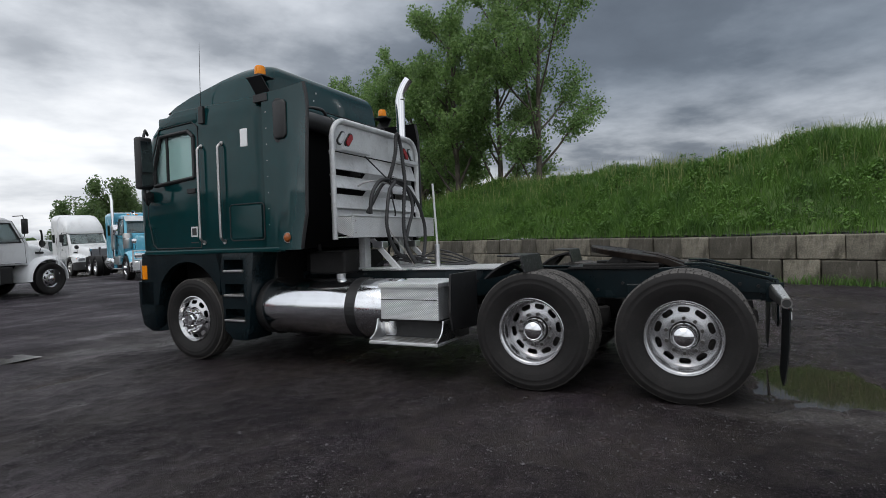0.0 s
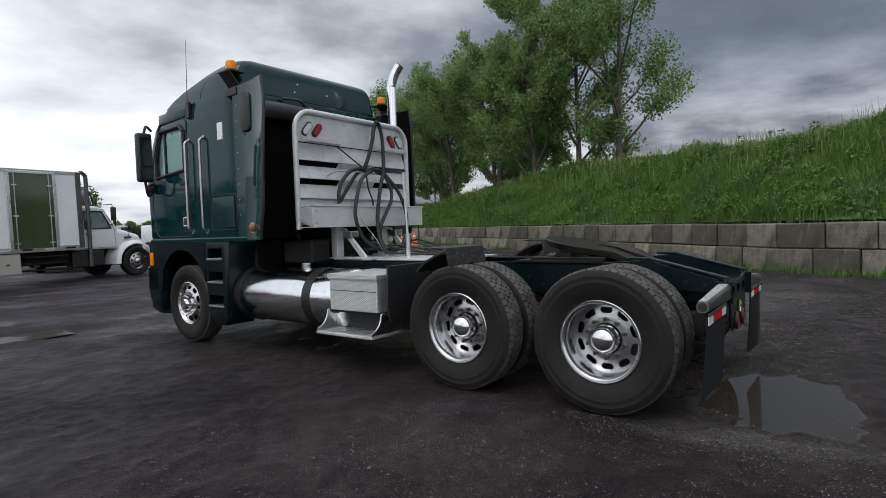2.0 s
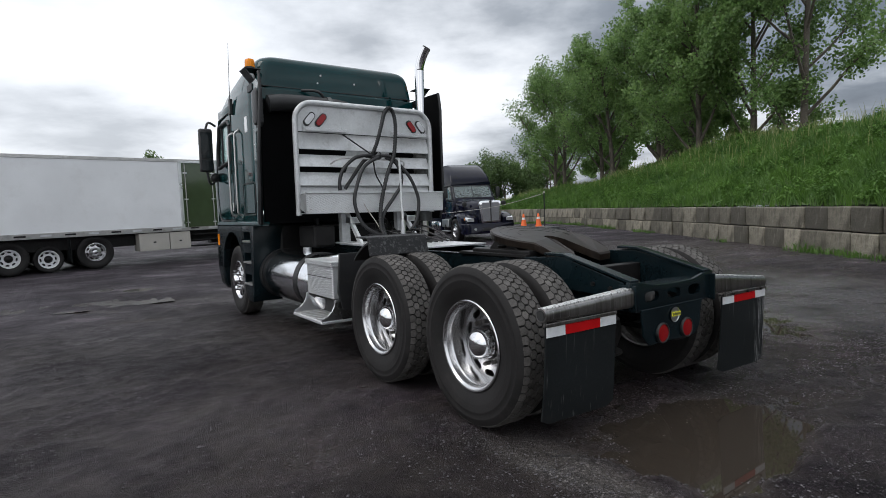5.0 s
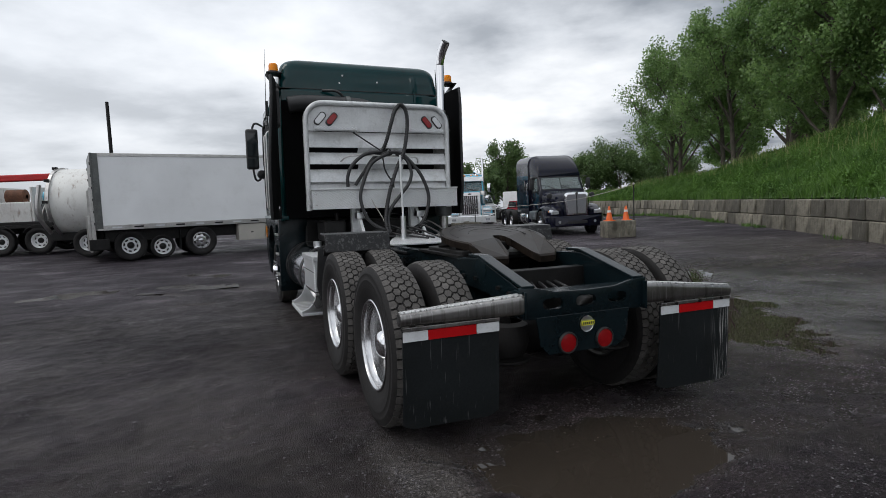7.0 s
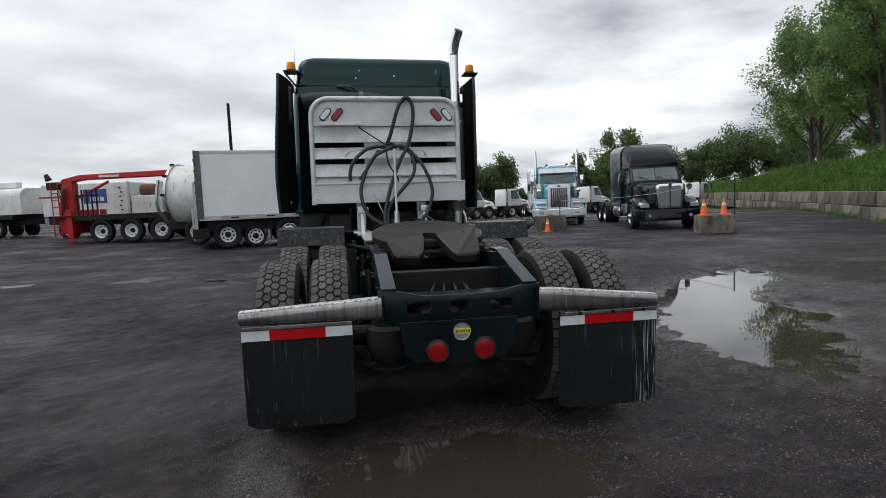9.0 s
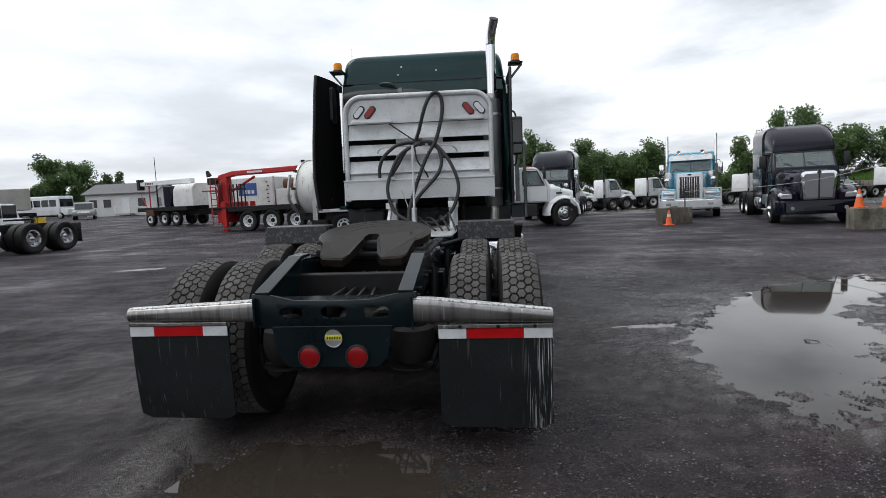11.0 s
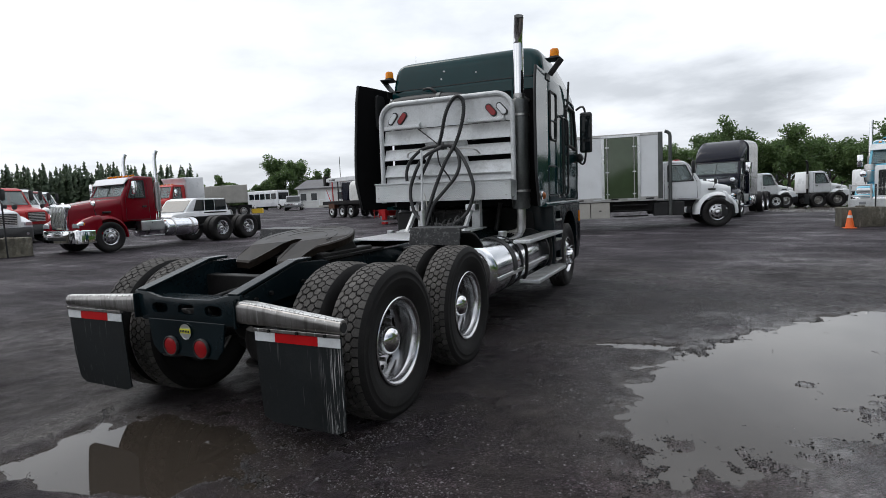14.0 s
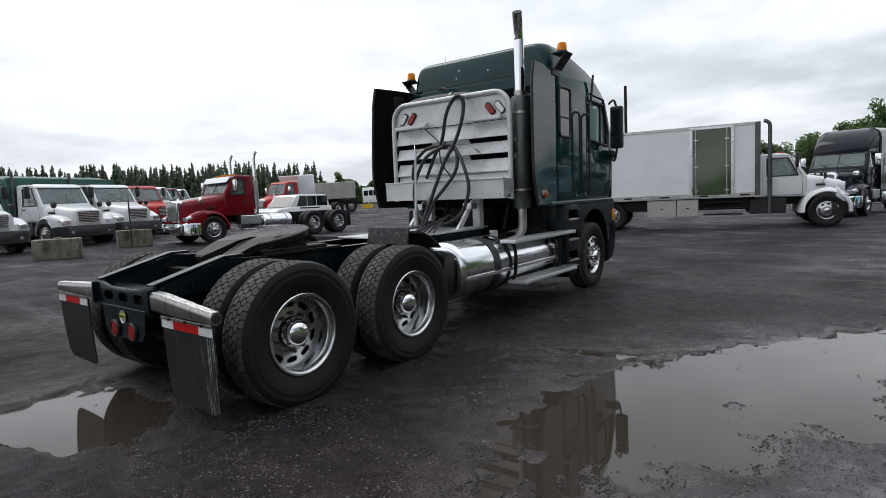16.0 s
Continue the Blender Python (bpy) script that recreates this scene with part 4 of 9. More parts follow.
def blades(name, s, u, h, w, mat, label, lean=0.35, seed=3, base=None):
    """Curved grass blades, two quads each, joined."""
    r = np.random.RandomState(seed)
    n = len(s)
    if base is None:
        x, y = bank_pos(s, u)
        z = bank_z(s, u) + (vnoise(x, y, 1.5, 21) - 0.5) * 0.35 * smoothstep(0.5, 1.5, u) - 0.03
    else:
        x, y, z = base
    a = r.uniform(0, 2 * np.pi, n)
    la = r.uniform(0, 2 * np.pi, n)
    bend = r.uniform(0.2, 1.0, n) * lean * h
    px, py = np.cos(a) * w / 2, np.sin(a) * w / 2
    lx, ly = np.cos(la) * bend, np.sin(la) * bend
    rows = []
    for t, ww in ((0, 1.0), (0.55, 0.8), (1.0, 0.15)):
        cx, cy, cz = x + lx * t * t, y + ly * t * t, z + h * t * (1 - 0.12 * t)
        rows += [np.stack([cx - px * ww, cy - py * ww, cz], -1), np.stack([cx + px * ww, cy + py * ww, cz], -1)]
    v = np.stack(rows, 1).reshape(-1, 3)
    f = np.array([(0, 1, 3, 2), (2, 3, 5, 4)])[None] + (np.arange(n) * 6)[:, None, None]
    return tagged(mesh_np(name, v, f.reshape(-1, 4), mat), label, name.replace("_", " "), kind="stuff")


rs = np.random.RandomState(11)
n = 230000
s = WALL_LEN * rs.rand(n) ** 1.5 * 0.95
u = 0.35 + 9.2 * rs.rand(n) ** 0.9
x_, y_ = bank_pos(s, u)
tall = 0.45 + 1.0 * vnoise(x_, y_, 0.8, 31) * (0.5 + vnoise(x_, y_, 3.5, 32))
blades("long_grass", s, u, (0.22 + 0.30 * rs.rand(n)) * tall, 0.011 + 0.014 * rs.rand(n) + 0.0006 * s, M["grass"], "long green grass growing on the bank", 0.6, 4)
n = 5000
s = 78 * rs.rand(n) ** 1.2
u = 2.5 + 6.0 * rs.rand(n) ** 0.6
blades("seed_grass", s, u, 0.55 + 0.45 * rs.rand(n), np.full(n, 0.014) + 0.0003 * s, M["seed"], "tall pale grass stalks gone to seed on the crest", 0.3, 5)
# weeds at the foot of the wall
n = 9000
s = WALL_LEN * 0.9 * rs.rand(n) ** 1.3
u = -0.02 - 0.42 * rs.rand(n) ** 2
x_, y_ = bank_pos(s, u)
k = vnoise(x_, y_, 1.8, 33) > 0.52
s, u, x_, y_ = s[k], u[k], x_[k], y_[k]
blades("wall_foot_grass", s, u, 0.10 + 0.26 * rs.rand(len(s)) * vnoise(x_, y_, 0.9, 34), np.full(len(s), 0.022), M["grass"], "grass and weeds along the foot of the wall", 0.6, 6, (x_, y_, ground_z(x_, y_) - 0.02))


def weed_leaves(n, seed):
    """Broad leaves in clumps on the bank."""
    r = np.random.RandomState(seed)
    vs, fs = [], []
    cnt = 0
    for c in range(n):
        s0, u0 = 60 * r.rand() ** 1.2, 0.5 + 6.5 * r.rand() ** 1.3
        cx, cy = bank_pos(s0, u0)
        cz = float(bank_z(s0, u0))
        hh = r.uniform(0.22, 0.6)
        for k in range(int(r.uniform(26, 60))):
            t = r.rand()
            a = r.uniform(0, 2 * np.pi)
            d = r.uniform(0.02, 0.34) * (1.1 - t)
            px, py, pz = cx + d * np.cos(a), cy + d * np.sin(a), cz + 0.08 + hh * t
            ln, wd_ = r.uniform(0.06, 0.15), r.uniform(0.025, 0.055)
            dx, dy, dz = np.cos(a), np.sin(a), r.uniform(-0.5, 0.35)
            q = np.array([(px, py, pz), (px + dx * ln * .5 - dy * wd_, py + dy * ln * .5 + dx * wd_, pz + dz * ln * .5 + .015),
                          (px + dx * ln, py + dy * ln, pz + dz * ln - 0.03), (px + dx * ln * .5 + dy * wd_, py + dy * ln * .5 - dx * wd_, pz + dz * ln * .5 + .015)])
            vs.append(q)
            fs.append(np.arange(4) + cnt)
            cnt += 4
    return mesh_np("broad_weeds", np.concatenate(vs), np.array(fs), M["weed"])


tagged(weed_leaves(760, 12), "broad-leaved weeds and nettles among the grass", "weeds", kind="stuff")


# ---- the green cabover tractor ----
AXLE_R, AXLE_M, AXLE_F = 0.0, 1.33, 5.92
R_TYRE, HUB = 0.568, 0.552


def ring_rect(x0, x1, y0, y1, r, k=5):
    pts = []
    for cx, cy, a0 in ((x1 - r, y1 - r, 0), (x0 + r, y1 - r, 90), (x0 + r, y0 + r, 180), (x1 - r, y0 + r, 270)):
        for i in range(k + 1):
            a = radians(a0 + 90 * i / k)
            pts.append((cx + r * math.cos(a), cy + r * math.sin(a)))
    return pts


def loft(levels, k=5, bm=None):
    """Rounded rectangles (z, x0, x1, y0, y1, r) stacked in z and skinned."""
    own = bmesh.new()
    rings = []
    for z, x0, x1, y0, y1, r in levels:
        rings.append([own.verts.new((x, y, z)) for x, y in ring_rect(x0, x1, y0, y1, r, k)])
    for a, b in zip(rings, rings[1:]):
        for i in range(len(a)):
            j = (i + 1) % len(a)
            own.faces.new((a[i], a[j], b[j], b[i]))
    own.faces.new(list(reversed(rings[0])))
    own.faces.new(rings[-1])
    return join(bm, own)


def cut(bm, cutters, name="cut"):
    """Subtracts closed shapes from a bmesh and returns the mesh."""
    bmesh.ops.recalc_face_normals(bm, faces=bm.faces[:])
    me = bpy.data.meshes.new(name)
    bm.to_mesh(me)
    bm.free()
    ob = bpy.data.objects.new(name, me)
    scene.collection.objects.link(ob)
    made = [ob]
    for c in cutters:
        bmesh.ops.recalc_face_normals(c, faces=c.faces[:])
        cm = bpy.data.meshes.new("cutter")
        c.to_mesh(cm)
        c.free()
        co = bpy.data.objects.new("cutter", cm)
        scene.collection.objects.link(co)
        md = ob.modifiers.new("b", "BOOLEAN")
        md.operation, md.solver, md.object = "DIFFERENCE", "EXACT", co
        made.append(co)
    dg = bpy.context.evaluated_depsgraph_get()
    out = bpy.data.meshes.new_from_object(ob.evaluated_get(dg))
    for o in made:
        d = o.data
        bpy.data.objects.remove(o)
        bpy.data.meshes.remove(d)
    res = bmesh.new()
    res.from_mesh(out)
    bpy.data.meshes.remove(out)
    return res


def tread_blocks(R, w, around=56, rows=5):
    """Staggered lugs with slanted, kinked ends on a tyre's running face."""
    bm = bmesh.new()
    pitch = 2 * math.pi / around
    rw = w / rows
    tr_ = random.Random(31)
    for j in range(rows):
        cx = -w / 2 + rw * (j + 0.5)
        outer = j in (0, rows - 1)
        flip = 1 if j % 2 else -1
        for i in range(around):
            th = pitch * (i + (0.5 if j % 2 else 0)) + tr_.uniform(-0.03, 0.03) * pitch
            ht = pitch * tr_.uniform(0.44, 0.47)
            worn = tr_.uniform(0.0, 0.003)
            k_ = 0.26 * flip
            hx = rw * tr_.uniform(0.585, 0.615)
            if outer:
                d_ = -1 if j == 0 else 1
                lug = [(-d_ * hx, 0), (-d_ * hx * 0.42, -ht), (d_ * hx * 0.80, -ht * 0.96), (d_ * hx * 0.84, -ht * 0.2), (d_ * hx * 0.76, 0), (d_ * hx * 0.84, ht * 0.2), (d_ * hx * 0.80, ht * 0.96), (-d_ * hx * 0.42, ht)]
            else:
                lug = [(-hx, ht * k_ * 0.5), (-hx * 0.42, -ht), (hx * 0.10, -ht * 0.86), (hx * 0.46, -ht), (hx, -ht * k_ * 0.5), (hx * 0.42, ht), (-hx * 0.10, ht * 0.86), (-hx * 0.46, ht)]
            top, low = [], []
            for px, pt in lug:
                edge = abs(cx + px) / (w / 2)
                rr = R - worn - 0.014 * max(0, edge - 0.72) / 0.28
                top.append(bm.verts.new((cx + px * 0.94, rr * math.cos(th + pt * 0.93), rr * math.sin(th + pt * 0.93))))
                low.append(bm.verts.new((cx + px, (rr - 0.02) * math.cos(th + pt), (rr - 0.02) * math.sin(th + pt))))
            n_ = len(lug)
            bm.faces.new(top)
            for k in range(n_):
                bm.faces.new((low[k], low[(k + 1) % n_], top[(k + 1) % n_], top[k]))
    return bm


def tyre_profile(R, w, rim_r):
    h = w / 2
    return [(-h * 0.72, rim_r), (-h * 0.86, rim_r + 0.02), (-h * 0.98, rim_r + (R - rim_r) * 0.35), (-h, rim_r + (R - rim_r) * 0.55), (-h * 0.97, R - 0.055), (-h * 0.90, R - 0.028), (-h * 0.84, R - 0.016),
            (h * 0.84, R - 0.016), (h * 0.90, R - 0.028), (h * 0.97, R - 0.055), (h * 0.985, R - 0.062), (h * 0.985, R - 0.068), (h * 0.978, R - 0.070), (h * 1.0, rim_r + (R - rim_r) * 0.60), (h * 1.008, rim_r + (R - rim_r) * 0.585), (h * 1.008, rim_r + (R - rim_r) * 0.56), (h, rim_r + (R - rim_r) * 0.55), (h * 0.985, rim_r + (R - rim_r) * 0.38), (h * 0.965, rim_r + (R - rim_r) * 0.36),
            (h * 0.86, rim_r + 0.02), (h * 0.72, rim_r)]


def disc_with_holes(x_in, x_out, r0, r1, holes=10, seg=60, slot=0.098, tall=0.050):
    """The wheel's dished disc between two radii, with round-ended slots cut through it."""
    dx = x_out - x_in
    rm = r0 + (r1 - r0) * 0.36
    t = 0.014
    prof = [(x_in, r0), (x_in, rm), (x_in + dx * 0.2, rm + 0.014), (x_out, r1)]
    body = lathe(prof + [(x - t, r) for x, r in reversed(prof)] + [prof[0]], seg)
    rc = r0 + (r1 - r0) * 0.70
    cutters = []
    for k in range(holes):
        a = 2 * math.pi * (k + 0.5) / holes
        pts = []
        for i in range(16):
            b = 2 * math.pi * (i + 0.5) / 16
            u = math.copysign(slot / 2 - tall / 2, math.cos(b)) + tall / 2 * math.cos(b)
            v = tall / 2 * math.sin(b)
            rr, th = rc + v, a + u / rc
            pts.append((rr * math.cos(th), rr * math.sin(th)))
        cutters.append(prism(pts, min(x_in, x_out) - 0.1, max(x_in, x_out) + 0.1, "x"))
    one = cutters[0]
    for c in cutters[1:]:
        one = join(one, c)
    return cut(body, [one])


def drive_wheel(parent, x, y, z, side, inner=False, turn=0.0):
    """One tyre on an aluminium disc wheel; side 1 faces +x."""
    w = 0.275
    m = pose(x, y, z, turn, 0, 0 if side > 0 else 180)
    key = "inner" if inner else "outer"
    if key not in drive_wheel.kept:
        rim_r = 0.312
        prof = [(0.118, 0.322), (0.124, 0.316), (0.122, 0.306), (0.112, 0.300), (0.106, 0.292), (0.070, 0.288), (0.060, 0.281), (0.0, 0.276), (-0.05, 0.274), (-0.065, 0.280), (-0.125, 0.281)]
        rim = lathe(prof + [(-0.125, 0.287), (0.05, 0.297), (0.10, 0.312), (0.118, 0.322)], 56)
        if not inner:
            dm = disc_with_holes(-0.046, -0.062, 0.100, 0.280)
            rim = join(rim, dm)
        else:
            rim = lathe([(-0.03, 0.28), (-0.03, 0.10)], 40, rim)
        tyre = lathe(tyre_profile(R_TYRE, w, rim_r), 72)
        drive_wheel.kept[key] = [rim, tyre]
        r = part("wheel", rim, M["nut" if inner else "rim"], parent, "dark inner wheel" if inner else "aluminium disc wheel", True, 30)
        t = part("tyre", tyre, M["rubber"], r, "black rubber tyre", True, 50)
        tr = part("tread", tread_blocks(R_TYRE, w * 0.86), M["tread"], r, "dusty worn tread blocks")
        kids = [t.data, tr.data]
        extra = []
        if not inner:
            hub = lathe([(-0.13, 0.127), (-0.040, 0.124), (-0.028, 0.118), (-0.018, 0.112)], 40)
            hb = part("hub", hub, M["grease"], r, "greasy dark hub flange", True, 30)
            dome = lathe([(-0.02, 0.114), (0.020, 0.112), (0.056, 0.100), (0.082, 0.073), (0.096, 0.038), (0.100, 0.0)], 40)
            dm_ = part("hub_cap", dome, M["chrome"], r, "chrome domed hub cap", True, 60)
            nut = cyl((0, 0, 0), (0.034, 0, 0), 0.0165, 6)
            nm = part("lug_nut", nut, M["nut"], r)
            extra = [hb.data, dm_.data, nm.data]
            bpy.data.objects.remove(nm)
        drive_wheel.kept[key] = (r.data, kids, extra)
        first = r
    else:
        rd, kids, extra = drive_wheel.kept[key]
        first = link("wheel", rd, None, parent, "dark inner wheel" if inner else "aluminium disc wheel")
        link("tyre", kids[0], None, first, "black rubber tyre")
        link("tread", kids[1], None, first, "dusty worn tread blocks")
        if not inner:
            link("hub", extra[0], None, first, "greasy dark hub flange")
            link("hub_cap", extra[1], None, first, "chrome domed hub cap")
    if not inner:
        for i in range(10):
            a = 2 * math.pi * (i + 0.5) / 10
            o = link("lug_nut", drive_wheel.kept[key][2][2], None, first)
            o.matrix_basis = Matrix.Translation((-0.046, 0.152 * math.cos(a), 0.152 * math.sin(a)))
    first.matrix_basis = m
    return first


drive_wheel.kept = {}


def steer_wheel(parent, x, y, z, side, R=0.53, w=0.28, nuts=True, mat=None, hub_out=0.16):
    """A front wheel: convex aluminium disc with a protruding hub."""
    rim_r = R - 0.235
    prof = [(0.118, rim_r + 0.008), (0.122, rim_r - 0.004), (0.108, rim_r - 0.012), (0.085, rim_r - 0.028)]
    rim = lathe([(0.05, rim_r)] + prof, 48)
    dm = disc_with_holes(0.125, 0.085, 0.125, rim_r - 0.028)
    rim = join(rim, dm)
    r = part("wheel", rim, mat or M["rim"], parent, "polished aluminium front wheel", True, 30)
    part("tyre", lathe(tyre_profile(R, w, rim_r), 56), M["rubber"], r, "black rubber tyre", True, 50)
    tr = lathe([(-w * 0.42, R - 0.012), (-w * 0.40, R), (-w * 0.26, R), (-w * 0.25, R - 0.012), (-w * 0.22, R - 0.012), (-w * 0.21, R), (-w * 0.03, R), (-w * 0.02, R - 0.012),
                (w * 0.02, R - 0.012), (w * 0.03, R), (w * 0.21, R), (w * 0.22, R - 0.012), (w * 0.25, R - 0.012), (w * 0.26, R), (w * 0.40, R), (w * 0.42, R - 0.012)], 56)
    part("tread", tr, M["tread"], r, "ribbed tread")
    part("hub_cap", lathe([(0.10, 0.126), (0.128, 0.122), (0.132, 0.092), (hub_out + 0.02, 0.086), (hub_out + 0.045, 0.07), (hub_out + 0.052, 0.0)], 32), M["chrome"], r, "chrome hub cover", True, 40)
    if nuts:
        nut = cyl((0.11, 0, 0), (0.185, 0, 0), 0.019, 8, r2=0.012)
        nm = part("lug_nut", nut, M["chrome"], r)
        for i in range(10):
            a = 2 * math.pi * i / 10
            o = nm if i == 0 else link("lug_nut", nm.data, None, r)
            o.matrix_basis = Matrix.Translation((0.0, 0.155 * math.cos(a), 0.155 * math.sin(a)))
    r.matrix_basis = pose(x, y, z, 0, 0, 0 if side > 0 else 180)
    return r


truck = empty("tractor_truck", pose(0, 0, 0, 0, 0.75, 0))
tagged(truck, "dark green cabover tractor truck with a white headache rack", "truck")

for y_ax, tn in ((AXLE_R, 0.0), (AXLE_M, 11.0)):
    for sd in (-1, 1):
        drive_wheel(truck, sd * 1.125, y_ax, HUB, sd, False, tn * sd)
        drive_wheel(truck, sd * 0.785, y_ax, HUB, -sd, True, 5.0)
for sd in (-1, 1):
    steer_wheel(truck, sd * 1.11 - 0.02, AXLE_F, 0.525, sd)

# frame rails
for sd in (-1, 1):
    rail = prism([(-0.72, 0.80), (-0.72, 0.99), (-0.15, 1.12), (0.35, 1.10), (6.6, 1.08), (6.6, 0.80)], sd * 0.405, sd * 0.435, "x", 0.004)
    rail = box(min(sd * 0.34, sd * 0.435), max(sd * 0.34, sd * 0.435), 0.3, 6.6, 1.078, 1.093, 0.002, rail)
    rail = box(min(sd * 0.34, sd * 0.435), max(sd * 0.34, sd * 0.435), -0.3, 6.6, 0.80, 0.815, 0.002, rail)
    part("frame_rail", rail, M["green_dull"], truck, "dark green painted steel frame rail")
    # sloping tail plate on top of each rail, with its lip
    tail = prism([(-0.76, 0.975), (-0.76, 0.995), (-0.16, 1.150), (0.02, 1.150), (0.02, 1.130), (-0.16, 1.128)], sd * 0.39, sd * 0.482, "x", 0.004)
    part("tail_plate", tail, M["green_dull"], truck, "sloping green steel tail plate")
    ramp = prism([(-0.70, 0.86), (-0.70, 0.975), (-0.14, 1.128), (0.25, 1.10), (0.25, 0.92)], sd * 0.445, sd * 0.475, "x", 0.003)
    part("tail_gusset", ramp, M["green_dull"], truck)
    bolt = cyl((0, 0, 0), (sd * 0.02, 0, 0), 0.016, 6)
    bm0 = part("bolt", bolt, M["grease"], truck)
    bm0.location = (sd * 0.475, -0.60, 0.93)
    for by, bz in ((-0.45, 0.95), (-0.1, 0.98), (0.1, 0.98), (0.3, 0.95), (0.45, 0.88), (0.6, 0.95), (0.85, 0.88), (1.0, 0.95), (1.7, 0.95), (1.9, 0.9), (2.2, 0.97)):
        o = link("bolt", bm0.data, None, truck)
        o.location = (sd * (0.475 if by < 0.25 else 0.435), by, bz)

# rear cross member with oval holes and the light panel
cm = prism([(-0.50, 0.985), (-0.50, 0.80), (-0.43, 0.775), (0.43, 0.775), (0.50, 0.80), (0.50, 0.985), (0.38, 0.978), (0.24, 0.945), (0.0, 0.938), (-0.24, 0.945), (-0.38, 0.978)], -0.765, -0.735, "y", 0.006)
holes = []
for cx in (-0.255, 0.0, 0.255):
    hb = bmesh.new()
    hb = prism([(cx + 0.078 * math.copysign(abs(math.cos(a)) ** 0.6, math.cos(a)), 0.868 + 0.036 * math.copysign(abs(math.sin(a)) ** 0.6, math.sin(a))) for a in [2 * math.pi * (i + 0.5) / 16 for i in range(16)]], -0.9, -0.6, "y")
    holes.append(hb)
part("rear_cross_member", cut(cm, holes), M["green_dull"], truck, "green steel rear cross member with oval holes", True, 30)
part("lamp_panel", prism([(-0.29, 0.535), (0.26, 0.535), (0.32, 0.60), (0.355, 0.79), (-0.385, 0.79), (-0.35, 0.60)], -0.768, -0.752, "y", 0.006), M["green_dull"], truck, "dark green steel lamp panel")
part("cross_member_flange", box(-0.40, 0.40, -0.735, -0.58, 0.925, 0.939, 0.003, box(-0.42, 0.42, -0.735, -0.62, 0.79, 0.80)), M["green_dull"], truck)
for cx in (-0.155, 0.135):
    ring = lathe([(0, 0.072), (-0.012, 0.072), (-0.018, 0.067), (-0.018, 0.062), (-0.012, 0.060)], 32)
    o = part("tail_light", lathe([(0.0, 0.062), (-0.012, 0.061), (-0.017, 0.04), (-0.018, 0.0)], 32), M["red_lens"], truck, "round red tail light", True, 60)
    o.matrix_basis = pose(cx, -0.772, 0.605, 0, 0, 90)
    part("grommet", ring, M["black"], o, "black rubber ring", True, 40)
st = part("round_sticker", lathe([(0, 0.0), (0, 0.052), (-0.004, 0.054)], 28), M["alu"], truck, "round plate with a yellow band")
st.matrix_basis = pose(-0.005, -0.775, 0.715, 0, 0, 90)
part("yellow_band", box(-0.050, 0.048, -0.786, -0.781, 0.705, 0.735), M["yellow"], truck, "yellow band with unreadable marks")
for i in range(6):
    part("mark", box(-0.042 + i * 0.015, -0.034 + i * 0.015, -0.789, -0.7865, 0.712, 0.728), M["ink"], truck)

# mud flaps on stainless hangers
def tapered_bar(secs, k=5):
    """Rounded bar along x from sections (x, y0, y1, z0, z1, radius)."""
    own = bmesh.new()
    rings = [[own.verts.new((x, y, z)) for y, z in ring_rect(y0, y1, z0, z1, r, k)] for x, y0, y1, z0, z1, r in secs]
    for a, b in zip(rings, rings[1:]):
        for q in range(len(a)):
            w_ = (q + 1) % len(a)
            own.faces.new((a[q], a[w_], b[w_], b[q]))
    own.faces.new(rings[0])
    own.faces.new(list(reversed(rings[-1])))
    bmesh.ops.recalc_face_normals(own, faces=own.faces[:])
    return own


